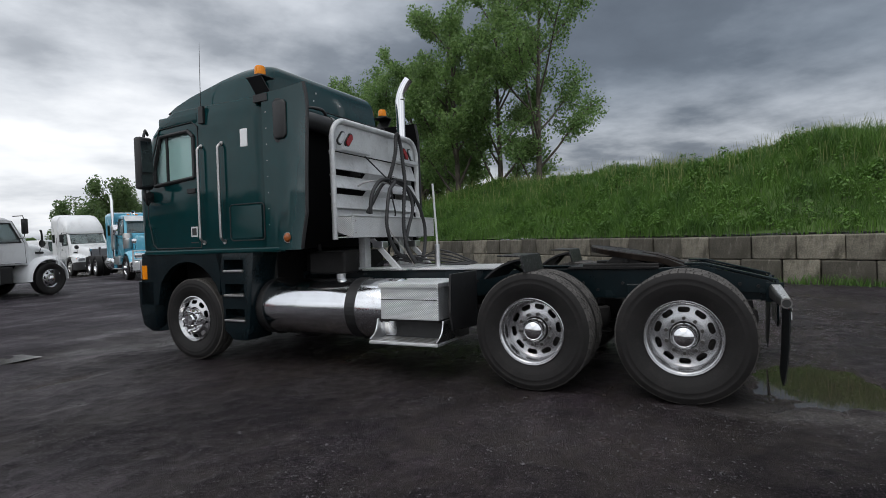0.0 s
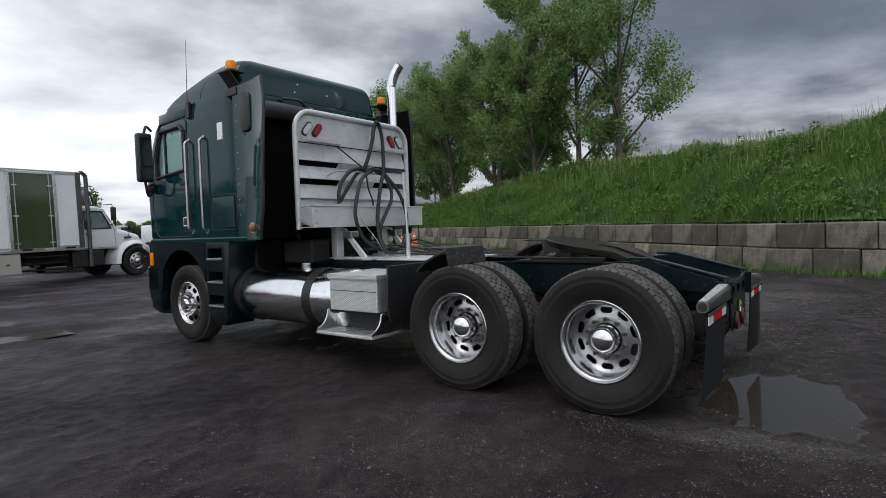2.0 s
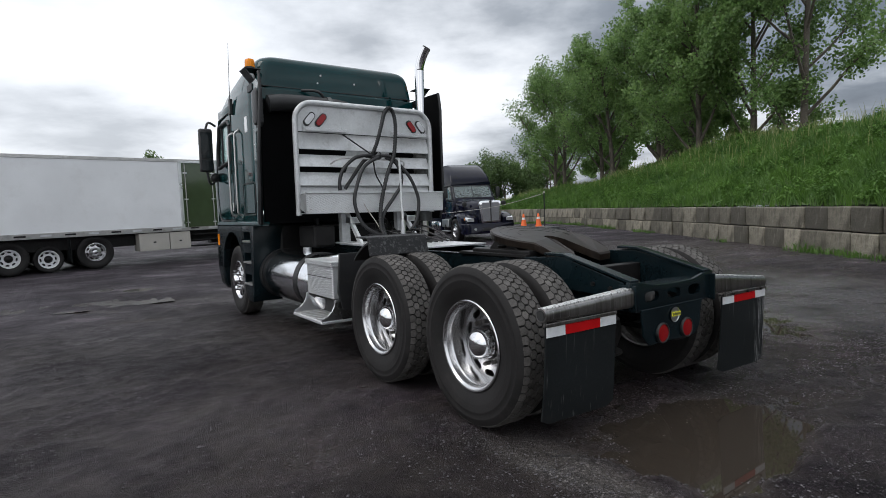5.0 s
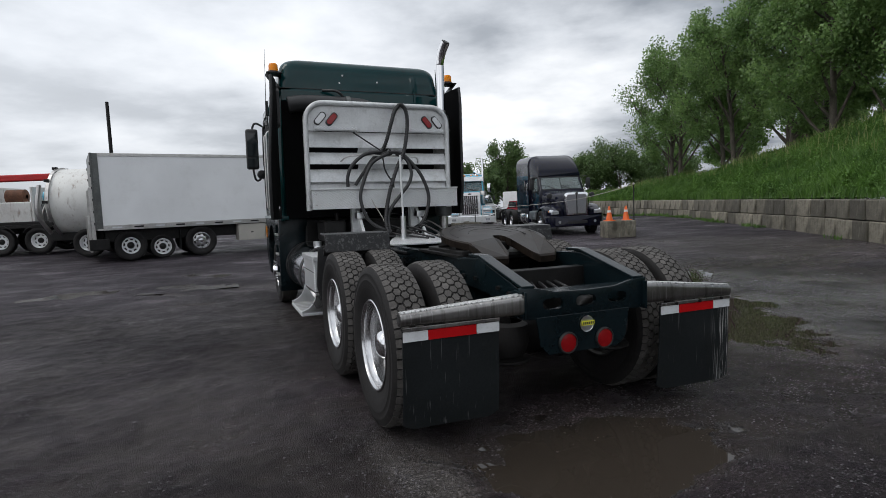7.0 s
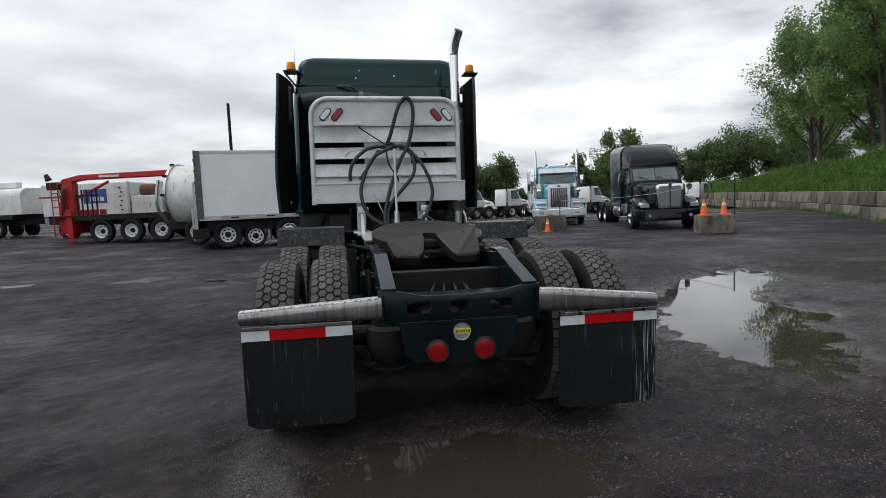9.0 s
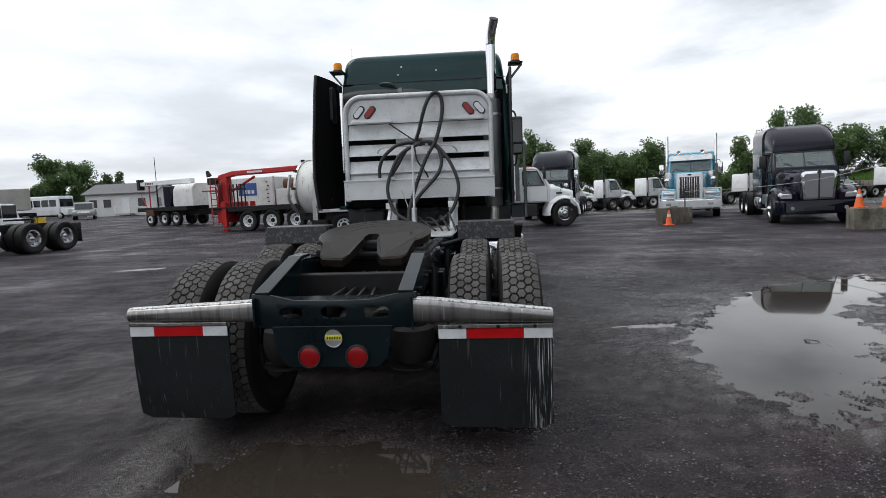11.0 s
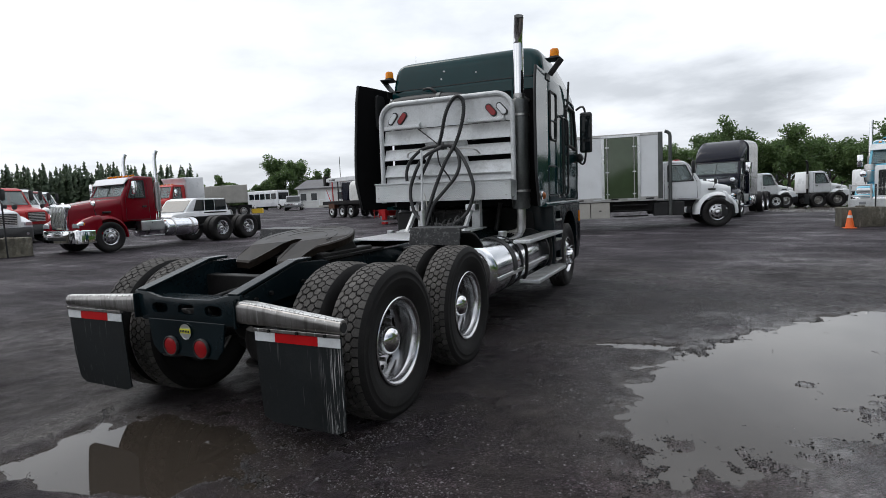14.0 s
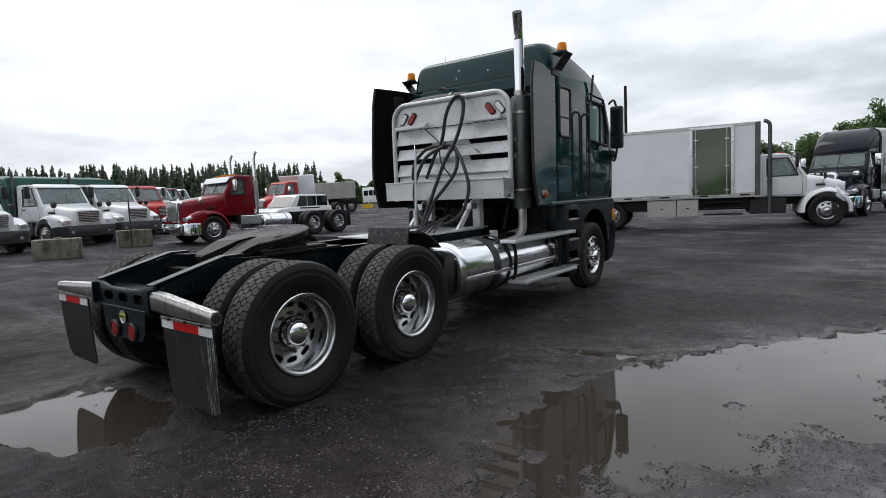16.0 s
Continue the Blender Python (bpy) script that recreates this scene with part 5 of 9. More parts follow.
for sd in (-1, 1):
    zi0, zi1, zo0, zo1, zt, zf = (0.818, 0.944, 0.828, 0.908, 0.803, 0.205) if sd < 0 else (0.800, 0.944, 0.782, 0.868, 0.768, 0.160)
    fx0, fx1 = (0.655, 1.275) if sd < 0 else (0.622, 1.280)
    hang = tapered_bar([(sd * 0.478, -0.79, -0.68, zi0, zi1, 0.030), (sd * 0.60, -0.79, -0.68, zi0, zi1 - 0.006, 0.032), (sd * 1.285, -0.785, -0.705, zo0, zo1, 0.034)])
    part("flap_hanger", hang, M["hanger"], truck, "streaked stainless flap hanger", True, 40)
    lip = tapered_bar([(sd * 0.485, -0.775, -0.70, zi1 - 0.012, zi1 + 0.004, 0.006), (sd * 0.60, -0.775, -0.70, zi1 - 0.018, zi1 - 0.002, 0.006), (sd * 1.28, -0.77, -0.72, zo1 - 0.012, zo1 + 0.004, 0.006)], 2)
    part("hanger_lip", lip, M["hanger_lip"], truck, "spattered upper edge, brightened as its top highlight")
    # the bar is solid; this dark disc paints the shade inside a tube end
    part("hanger_end", cyl((sd * 1.280, -0.745, (zo0 + zo1) / 2), (sd * 1.288, -0.745, (zo0 + zo1) / 2), 0.031, 16), M["ink"], truck, "dark disc for the shaded bore of the tube end")
    part("hanger_foot", box(*sorted((sd * 0.470, sd * 0.482)), -0.80, -0.66, zi0 - 0.03, zi1 + 0.02, 0.004), M["green_dull"], truck)
    part("flap_clamp", box(*sorted((sd * fx0, sd * fx1)), -0.788, -0.776, zt, zt + 0.022, 0.003), M["hanger"], truck, "stainless clamping strip")
    bmf = bmesh.new()
    nxx, nzz = 10, 10
    x0, x1 = sd * fx0, sd * fx1
    prof_v = []
    for layer in (0, 1):
        for i in range(nzz + 1):
            for j in range(nxx + 1):
                z = zt - (zt - zf) * i / nzz
                x = x0 + (x1 - x0) * j / nxx
                if i == nzz and j in (0, nxx):
                    z += 0.03
                yy = -0.762 + 0.018 * math.sin(3.0 * x + sd) * (i / nzz) ** 2 + 0.03 * (i / nzz) ** 2 - layer * 0.009
                prof_v.append(bmf.verts.new((x, yy, z)))
    W_ = nxx + 1
    N_ = W_ * (nzz + 1)
    for layer in (0, 1):
        for i in range(nzz):
            for j in range(nxx):
                a = layer * N_ + i * W_ + j
                bmf.faces.new([prof_v[q] for q in (a, a + 1, a + W_ + 1, a + W_)])
    edge = [i for i in range(nxx + 1)] + [W_ * i + nxx for i in range(1, nzz + 1)] + [W_ * nzz + j for j in range(nxx - 1, -1, -1)] + [W_ * i for i in range(nzz - 1, 0, -1)]
    for a, b in zip(edge, edge[1:] + edge[:1]):
        bmf.faces.new((prof_v[a], prof_v[b], prof_v[N_ + b], prof_v[N_ + a]))
    part("mud_flap", bmf, M["flap" if sd < 0 else "flap_scratched"], truck, "scuffed black rubber mud flap" if sd < 0 else "black rubber mud flap with scratches down one edge", True, 60)
    third = (fx1 - fx0) / 4
    for a, b, mt in ((fx0, fx0 + third, "white_tape"), (fx0 + third, fx1 - third, "red_tape"), (fx1 - third, fx1, "white_tape")):
        xa, xb = sorted((sd * a, sd * b))
        part("reflector_strip", box(xa + 0.001, xb - 0.001, -0.781, -0.775, zt - 0.062, zt - 0.003, 0.001), M[mt], truck, "red strip" if mt == "red_tape" else "white strip")
    for a in (0.75, 0.97, 1.18):
        o = link("bolt", bm0.data, None, truck)
        o.matrix_basis = pose(sd * a, -0.786, zt + 0.011, 0, 0, 90 if sd < 0 else -90) @ Matrix.Scale(0.7, 4)

# fifth wheel
FWR, FWY, TILT = 0.455, 0.535, 0.17


def fw_z(y):
    """Height of the coupling plate's upper face."""
    return 1.262 + TILT * (y - 0.55) - 0.30 * max(0, 0.22 - y)


def fw_shape(g):
    """Outline of the plate, drawn in by g metres: a disc with two horns and a throat."""
    r = FWR - g
    arc = [(r * math.cos(radians(-38 + 256 * i / 40)), FWY + r * math.sin(radians(-38 + 256 * i / 40))) for i in range(41)]
    left = [(-0.345, 0.16), (-0.325, 0.05 + g), (-0.29, 0.01 + g), (-0.145, 0.0 + g), (-0.105, 0.06), (-0.055, 0.31), (-0.058, 0.40), (-0.045, 0.455), (-0.02, 0.475)]
    return arc + left + [(-x, y) for x, y in reversed(left)]


fw = bmesh.new()
top_ring = [fw.verts.new((x, y, fw_z(y))) for x, y in fw_shape(0.014)]
edge_ring = [fw.verts.new((x, y, fw_z(y) - 0.010)) for x, y in fw_shape(0.0)]
skirt = [fw.verts.new((x, y, fw_z(y) - 0.062)) for x, y in fw_shape(0.006)]
fw.faces.new(top_ring)
for a, b in ((top_ring, edge_ring), (edge_ring, skirt)):
    for i in range(len(a)):
        j = (i + 1) % len(a)
        fw.faces.new((a[i], b[i], b[j], a[j]))
fw.faces.new(list(reversed(skirt)))
bmesh.ops.recalc_face_normals(fw, faces=fw.faces[:])
part("fifth_wheel_plate", fw, M["wornsteel"], truck, "greasy worn brown fifth wheel coupling plate")
for rr_, a0, a1 in ((0.21, 10, 170), (0.30, -12, 150), (0.37, 25, 195), (0.415, -20, 120)):
    pts = [(rr_ * math.cos(radians(a)), FWY + rr_ * math.sin(radians(a))) for a in range(a0, a1 + 1, 8)]
    part("grease_ring", tube([(x, y, fw_z(y) - 0.0015) for x, y in pts], 0.004, 6), M["grease"], truck, "dark grease groove")
for sd in (-1, 1):
    part("fifth_wheel_bracket", prism([(0.28, 1.10), (0.82, 1.10), (0.68, 1.24), (0.44, 1.18)], sd * 0.33, sd * 0.41, "x", 0.01), M["grease"], truck)
    part("fifth_wheel_rim", box(min(sd * 0.30, sd * 0.42), max(sd * 0.30, sd * 0.42), 0.25, 1.0, 1.10, 1.15, 0.01), M["grease"], truck)
part("fifth_wheel_base", box(-0.46, 0.46, 0.25, 1.15, 1.095, 1.118, 0.003), M["grease"], truck, "greasy mounting plate")
part("locking_jaw", box(-0.10, 0.10, 0.40, 0.56, 1.12, 1.20, 0.02), M["grease"], truck)
part("release_arm", tube([(-0.5, 0.55, 1.18), (-0.3, 0.55, 1.17), (-0.1, 0.6, 1.16)], 0.012, 8), M["grease"], truck)

# axles, springs, air bags, cross members between the rails
for y_ax in (AXLE_R, AXLE_M):
    part("axle", cyl((-1.0, y_ax, HUB), (1.0, y_ax, HUB), 0.075, 16), M["grease"], truck)
    part("differential", lathe([(-0.22, 0.06), (-0.16, 0.17), (0.0, 0.215), (0.16, 0.17), (0.22, 0.06)], 24, None, pose(0.0, y_ax, HUB)), M["grease"], truck, "greasy differential housing", True, 40)
    for sd in (-1, 1):
        part("air_bag", lathe([(-0.12, 0.10), (-0.10, 0.14), (-0.03, 0.15), (0.03, 0.145), (0.10, 0.12), (0.12, 0.10)], 24, None, pose(sd * 0.42, y_ax - 0.45, 0.60, 0, 90, 0)), M["rubber"], truck, "black rubber air spring", True, 50)
        part("air_bag_plate", lathe([(0.0, 0.001), (0.0, 0.11), (0.02, 0.155), (0.035, 0.155), (0.035, 0.001)], 28, None, pose(sd * 0.42, y_ax - 0.45, 0.435, 0, -90, 0)), M["grease"], truck)
        part("leaf_spring", box(sd * 0.52 - 0.04, sd * 0.52 + 0.04, y_ax - 0.5, y_ax + 0.45, 0.44, 0.49, 0.008), M["grease"], truck)
        part("hanger_bracket", prism([(y_ax + 0.36, 0.42), (y_ax + 0.50, 0.42), (y_ax + 0.55, 0.95), (y_ax + 0.33, 0.95)], sd * 0.44, sd * 0.56, "x", 0.01), M["green_dull"], truck)
        part("shock_absorber", cyl((sd * 0.50, y_ax + 0.12, 0.52), (sd * 0.50, y_ax + 0.22, 1.0), 0.035, 12), M["grease"], truck)
        part("brake_chamber", cyl((sd * 0.45, y_ax - 0.20, 0.66), (sd * 0.45, y_ax - 0.42, 0.70), 0.085, 18, bevel=0.015), M["grease"], truck)
for yc in (-0.15, 0.66, 1.75, 2.6, 3.6, 4.6):
    part("cross_member", box(-0.41, 0.41, yc - 0.05, yc + 0.05, 0.84, 1.02, 0.008), M["grease"], truck)
for k in range(4):
    x0 = -0.18 + 0.11 * k
    part("air_line", tube([(x0, -0.5, 0.86), (x0 * 0.6 + 0.05, -0.1, 0.93), (x0 + 0.05, 0.5, 0.92), (x0 * 0.5, 1.6, 0.98), (x0, 2.7, 1.0)], 0.011, 6, None, 5), M["hose"], truck)
part("air_tank", cyl((0.25, 0.15, 0.72), (0.25, -0.50, 0.72), 0.12, 20, bevel=0.03), M["grease"], truck, "black air tank")

# quarter fenders ahead of the drive tyres
for sd in (-1, 1):
    xa, xb = sorted((sd * 0.60, sd * 1.24))
    pr = []
    for i in range(9):
        a = radians(46 + 38 * i / 8)
        pr.append((AXLE_M + 0.66 * math.cos(a) + 0.0, HUB + 0.02 + 0.68 * math.sin(a)))
    inner = [(AXLE_M + (p[0] - AXLE_M) * 0.975, HUB + (p[1] - HUB) * 0.975) for p in pr]
    part("quarter_fender", prism(pr + inner[::-1], xa, xb, "x"), M["black"], truck, "black plastic quarter fender")
    pa, pb = (-1.29, -0.67) if sd < 0 else (0.62, 1.16)
    fp = prism([(AXLE_M + 0.02, 1.115), (AXLE_M + 0.04, 1.115), (AXLE_M + 0.075, 1.262), (AXLE_M + 0.30, 1.270), (AXLE_M + 0.30, 1.286), (AXLE_M + 0.06, 1.280)], pa, pb, "x", 0.006)
    part("fender_panel", fp, M["scuffed"], truck, "scuffed black rubber panel bent over the fender")
    part("fender_arm", cyl((sd * 0.42, AXLE_M + 0.25, 1.04), (sd * 1.1, AXLE_M + 0.25, 1.20), 0.022, 10), M["grease"], truck)

# deck plates behind the cab
part("deck_plate", box(-0.46, 0.52, 1.95, 3.05, 1.10, 1.118, 0.003), M["plate"], truck, "bright aluminium deck plate")
part("deck_plate", box(-0.50, 0.50, 3.10, 3.75, 1.10, 1.125, 0.003), M["plate"], truck, "bright aluminium deck plate")

# left: tank, tool box, step
def fuel_tank(x, y0, y1, r, z, bands, sd):
    prof = [(0, 0.001), (0.0, r * 0.72), (0.015, r * 0.86), (0.045, r * 0.97), (0.075, r), (y1 - y0 - 0.075, r), (y1 - y0 - 0.045, r * 0.97), (y1 - y0 - 0.015, r * 0.86), (y1 - y0, r * 0.72), (y1 - y0, 0.001)]
    o = part("fuel_tank", lathe(prof, 48, None, pose(x, y0, z, 0, 0, 90)), M["tank"], truck, "polished aluminium fuel tank", True, 50)
    for yb, wd2 in bands:
        part("tank_strap", lathe([(-wd2 / 2, r + 0.001), (-wd2 / 2, r + 0.009), (wd2 / 2, r + 0.009), (wd2 / 2, r + 0.001)], 48, None, pose(x, yb, z, 0, 0, 90)), M["black"], o, "black tank strap")
    part("filler_cap", cyl((x + sd * 0.05, (y0 + y1) / 2 - 0.15, z + r - 0.01), (x + sd * 0.05, (y0 + y1) / 2 - 0.15, z + r + 0.06), 0.055, 20, bevel=0.008), M["alu"], o)
    for yb, _ in bands:
        part("tank_bracket", box(min(x, sd * 0.44), max(x, sd * 0.44), yb - 0.05, yb + 0.05, z - r - 0.03, z - r + 0.05, 0.006), M["grease"], o)
    return o


fuel_tank(-0.905, 2.86, 4.90, 0.340, 0.695, ((4.77, 0.10), (3.42, 0.13)), -1)
fuel_tank(0.87, 2.25, 4.72, 0.335, 0.715, ((2.95, 0.13), (3.25, 0.05), (4.62, 0.06)), 1)
tb = part("tool_box", box(-1.25, -0.55, 2.30, 3.0, 0.62, 0.995, 0.012), M["plate"], truck, "aluminium tread plate tool box")
part("lid", box(-1.268, -0.54, 2.285, 3.015, 0.955, 1.01, 0.008), M["plate"], tb, "tread plate lid")
part("lid_seam", box(-1.2535, -1.25, 2.31, 2.99, 0.830, 0.838), M["black"], tb)
for y0_, y1_ in ((2.245, 2.262), (3.038, 3.055)):
    side = [(-0.62, 0.62), (-1.25, 0.62), (-1.262, 0.56), (-1.29, 0.505), (-1.34, 0.46), (-1.405, 0.435), (-1.405, 0.39), (-0.62, 0.39)]
    part("step_side", prism(side, y0_, y1_, "y", 0.003), M["alu"], tb, "curved aluminium step side")
part("step_back", box(-1.10, -1.08, 2.26, 3.04, 0.40, 0.62), M["black"], tb)
part("box_bottom", box(-1.24, -0.60, 2.31, 2.99, 0.60, 0.62), M["grease"], tb)
part("step_tread", box(-1.41, -0.90, 2.24, 3.06, 0.38, 0.412, 0.008), M["plate"], tb, "aluminium tread step")
for i in range(8):
    part("tread_slot", box(-1.39, -1.12, 2.28 + i * 0.1, 2.33 + i * 0.1, 0.4125, 0.416), M["steel"], tb)
part("splash_guard", prism([(-1.22, 1.10), (-1.25, 0.70), (-1.20, 0.52), (-0.55, 0.48), (-0.55, 1.10)], 2.16, 2.185, "y", 0.004), M["black"], truck, "black rubber splash guard ahead of the drive tyres")

# right: two long steps over the tank
for z, y0, y1 in ((0.965, 3.15, 4.95), (0.455, 3.25, 4.80)):
    o = part("running_step", box(1.12 if z > 0.7 else 1.16, 1.34 if z > 0.7 else 1.42, y0, y1, z, z + 0.045, 0.008), M["plate"], truck, "long aluminium tread step")
    for i in range(14):
        part("tread_slot", box((1.15 if z > 0.7 else 1.19), (1.31 if z > 0.7 else 1.39), y0 + 0.06 + i * 0.12, y0 + 0.13 + i * 0.12, z + 0.0452, z + 0.049), M["steel"], o)
for yb in (3.32, 4.60):
    part("step_arm", tube([(1.0, yb, 0.99), (1.16, yb, 0.97), (1.235, yb, 0.88), (1.235, yb, 0.60), (1.20, yb, 0.50), (1.25, yb, 0.46)], 0.022, 8, None, 4), M["grease"], truck)
part("fuel_rail", box(1.19, 1.21, 2.3, 4.6, 0.62, 0.67, 0.008), M["alu"], truck)

# cab: a lofted shell with real window openings
CX, CW = -0.045, 1.285
body_levels = [(1.40, CW - 0.02, 6.80, 4.50, 0.16), (1.46, CW, 6.84, 4.49, 0.17), (2.25, CW, 6.88, 4.49, 0.18), (2.60, CW, 6.80, 4.49, 0.20), (2.98, CW - 0.005, 6.62, 4.49, 0.22),
               (3.14, CW - 0.012, 6.46, 4.49, 0.24), (3.24, CW - 0.03, 6.32, 4.49, 0.26), (3.27, CW - 0.07, 6.28, 4.50, 0.28)]
cab_b = loft([(z, CX - w, CX + w, y0, y1, r) for z, w, y1, y0, r in body_levels], 6)


def window_poly(pts, x0, x1):
    return prism(pts, x0, x1, "x")


WIN = [(5.70, 2.36), (6.46, 2.30), (6.46, 2.52), (6.32, 2.94), (5.79, 2.96), (5.70, 2.88)]
tunnel = window_poly(WIN, -2.2, 2.2)
screen = prism([(CX - 1.12, 2.20), (CX + 1.12, 2.20), (CX + 1.06, 2.95), (CX - 1.06, 2.95)], 6.35, 7.6, "y")
cab_m = cut(cab_b, [tunnel, screen])
cab = part("cab_body", cab_m, M["green"], truck, "dark green painted cab and sleeper", True, 32)
roof_levels = [(3.255, CW - 0.060, 6.30, 4.495, 0.12), (3.33, CW - 0.068, 6.16, 4.495, 0.13), (3.42, CW - 0.080, 5.90, 4.50, 0.14), (3.50, CW - 0.092, 5.56, 4.505, 0.15), (3.55, CW - 0.106, 5.38, 4.512, 0.15), (3.59, CW - 0.125, 5.20, 4.522, 0.15),
               (3.622, CW - 0.150, 5.08, 4.536, 0.15), (3.645, CW - 0.185, 5.0, 4.555, 0.14), (3.662, CW - 0.235, 4.94, 4.58, 0.13), (3.674, CW - 0.30, 4.90, 4.61, 0.11), (3.680, CW - 0.38, 4.86, 4.66, 0.07)]
part("roof", loft([(z, CX - w, CX + w, y0, y1, r) for z, w, y1, y0, r in roof_levels], 8), M["green"], truck, "rounded dark green raised roof", True, 50)
part("roof_seam", box(CX - CW + 0.05, CX + CW - 0.05, 4.486, 4.492, 3.248, 3.258), M["black"], truck)

for sd, xo in ((-1, CX - CW), (1, CX + CW)):
    # glass, rubber surround, door seams
    o = part("side_window", window_poly([(y, z) for y, z in WIN], xo - sd * 0.030, xo - sd * 0.024), M["glass_clear"], truck, "clear side window glass")
    o.visible_shadow = False
    for a, b in zip(WIN, WIN[1:] + WIN[:1]):
        part("window_rubber", cyl((xo + sd * 0.002, a[0], a[1]), (xo + sd * 0.002, b[0], b[1]), 0.026, 8), M["black"], truck)
    part("window_pillar", box(min(xo, xo - sd * 0.04), max(xo, xo - sd * 0.04), 6.20, 6.23, 2.33, 2.95), M["black"], truck)
    door = [(5.62, 1.46), (5.62, 3.0), (5.72, 3.07), (6.34, 3.04), (6.57, 2.5), (6.63, 1.9), (6.54, 1.52), (6.46, 1.46)]
    for a, b in zip(door, door[1:] + door[:1]):
        part("door_seam", cyl((xo, a[0], a[1]), (xo, b[0], b[1]), 0.0075, 6), M["black"], truck)
    part("door_handle", box(min(xo, xo + sd * 0.025), max(xo, xo + sd * 0.025), 5.68, 5.83, 2.16, 2.22, 0.008), M["black"], truck, "black door handle")
    # grab bars
    for yb in (5.56, 5.20):
        part("grab_bar", tube([(xo, yb, 1.53), (xo + sd * 0.055, yb, 1.56), (xo + sd * 0.065, yb, 1.70), (xo + sd * 0.065, yb, 2.58), (xo + sd * 0.055, yb, 2.70), (xo, yb, 2.74)], 0.017, 10, None, 5), M["steel"] if sd < 0 else M["black"], truck, "polished grab bar" if sd < 0 else "black grab bar")
        for zb in (1.52, 2.74):
            part("bar_foot", cyl((xo - sd * 0.003, yb, zb), (xo + sd * 0.012, yb, zb), 0.028, 12), M["steel"], truck)
    # luggage door outline
    lug = [(4.57, 1.53), (5.07, 1.53), (5.10, 1.56), (5.10, 1.94), (5.07, 1.97), (4.57, 1.97), (4.54, 1.94), (4.54, 1.56)]
    for a, b in zip(lug, lug[1:] + lug[:1]):
        part("locker_seam", cyl((xo, a[0], a[1]), (xo, b[0], b[1]), 0.0075, 6), M["black"], truck)
    part("locker_panel", box(min(xo, xo + sd * 0.006), max(xo, xo + sd * 0.006), 4.575, 5.065, 1.555, 1.945, 0.003), M["green"], truck)
    # sill moulding under the body
    part("sill", box(min(xo - sd * 0.10, xo + sd * 0.02), max(xo - sd * 0.10, xo + sd * 0.02), 4.30, 6.72, 1.375, 1.44, 0.02), M["green"], truck, "dark green sill moulding")
    # marker lamp
    part("marker_lamp", lathe([(0, 0.055), (0.02, 0.052), (0.04, 0.036), (0.05, 0.0)], 20, None, pose(xo + (-0.045 if sd < 0 else 0.007), 4.14, 1.54, 0, 0, 0 if sd > 0 else 180)), M["copper"], truck, "dull copper-orange side marker lamp", True, 60)
    part("marker_ring", lathe([(0, 0.066), (0.016, 0.064), (0.016, 0.05)], 20, None, pose(xo + (-0.045 if sd < 0 else 0.007), 4.14, 1.54, 0, 0, 0 if sd > 0 else 180)), M["chrome"], truck)
    # rivets along the seam of the side extender
    rv = part("rivet", cyl((xo, 4.46, 1.7), (xo + sd * 0.003, 4.46, 1.7), 0.007, 8), M["steel"], truck)
    for k in range(1, 9):
        o = link("rivet", rv.data, None, truck)
        o.location = (0, 0, 0.19 * k)
    # side extenders: thin bent panels behind the cab
    ex = bmesh.new()
    ny_, nz_ = 6, 14
    out_, wave, reach = (0.15, 0.03, 0.80) if sd < 0 else (0.012, 0.006, 0.70)
    grid = []
    for layer in (0, 1):
        for i in range(nz_ + 1):
            t = i / nz_
            z = 1.40 + 1.86 * t
            depth = reach - 0.10 * max(0, 0.22 - t) / 0.22 - 0.05 * max(0, t - 0.88) / 0.12
            for j in range(ny_ + 1):
                q = j / ny_
                flare = out_ * q * q + wave * q * q * math.sin(4.2 * t + (0.4 if sd < 0 else 2.2)) + wave * 0.67 * q ** 2 * (1 - t)
                grid.append(ex.verts.new((xo + sd * (flare - layer * 0.014), 4.52 - depth * q, z)))
    W_ = ny_ + 1
    N_ = W_ * (nz_ + 1)
    for layer in (0, 1):
        for i in range(nz_):
            for j in range(ny_):
                a = layer * N_ + i * W_ + j
                ex.faces.new([grid[k] for k in (a, a + 1, a + W_ + 1, a + W_)])
    ed = list(range(W_)) + [W_ * i + ny_ for i in range(1, nz_ + 1)] + [W_ * nz_ + j for j in range(ny_ - 1, -1, -1)] + [W_ * i for i in range(nz_ - 1, 0, -1)]
    for a, b in zip(ed, ed[1:] + ed[:1]):
        ex.faces.new((grid[a], grid[b], grid[N_ + b], grid[N_ + a]))
    ex_in = [v.co.copy() for v in grid[N_:]]
    part("side_extender", ex, M["green"], truck, "slightly bent dark green side extender", True, 50)
    # extra sheet over the inner face, its shade painted in near black
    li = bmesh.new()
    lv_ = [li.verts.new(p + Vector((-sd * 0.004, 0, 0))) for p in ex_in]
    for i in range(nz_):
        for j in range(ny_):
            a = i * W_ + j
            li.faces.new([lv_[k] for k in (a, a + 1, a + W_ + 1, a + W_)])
    part("extender_inner_shade", li, M["unlit"], truck, "inner face of the extender, blackened as shade", True, 50)
    # rubber lip on its rear edge
    lip = [(xo + sd * (out_ + wave * math.sin(4.2 * t + (0.4 if sd < 0 else 2.2)) + wave * 0.67 * (1 - t) - 0.008), 4.53 - reach + 0.10 * max(0, 0.22 - t) / 0.22 + 0.05 * max(0, t - 0.88) / 0.12, 1.41 + 1.84 * t) for t in [i / 14 for i in range(15)]]
    part("extender_lip", tube(lip, 0.02, 8), M["black"], truck, "black rubber edge strip")
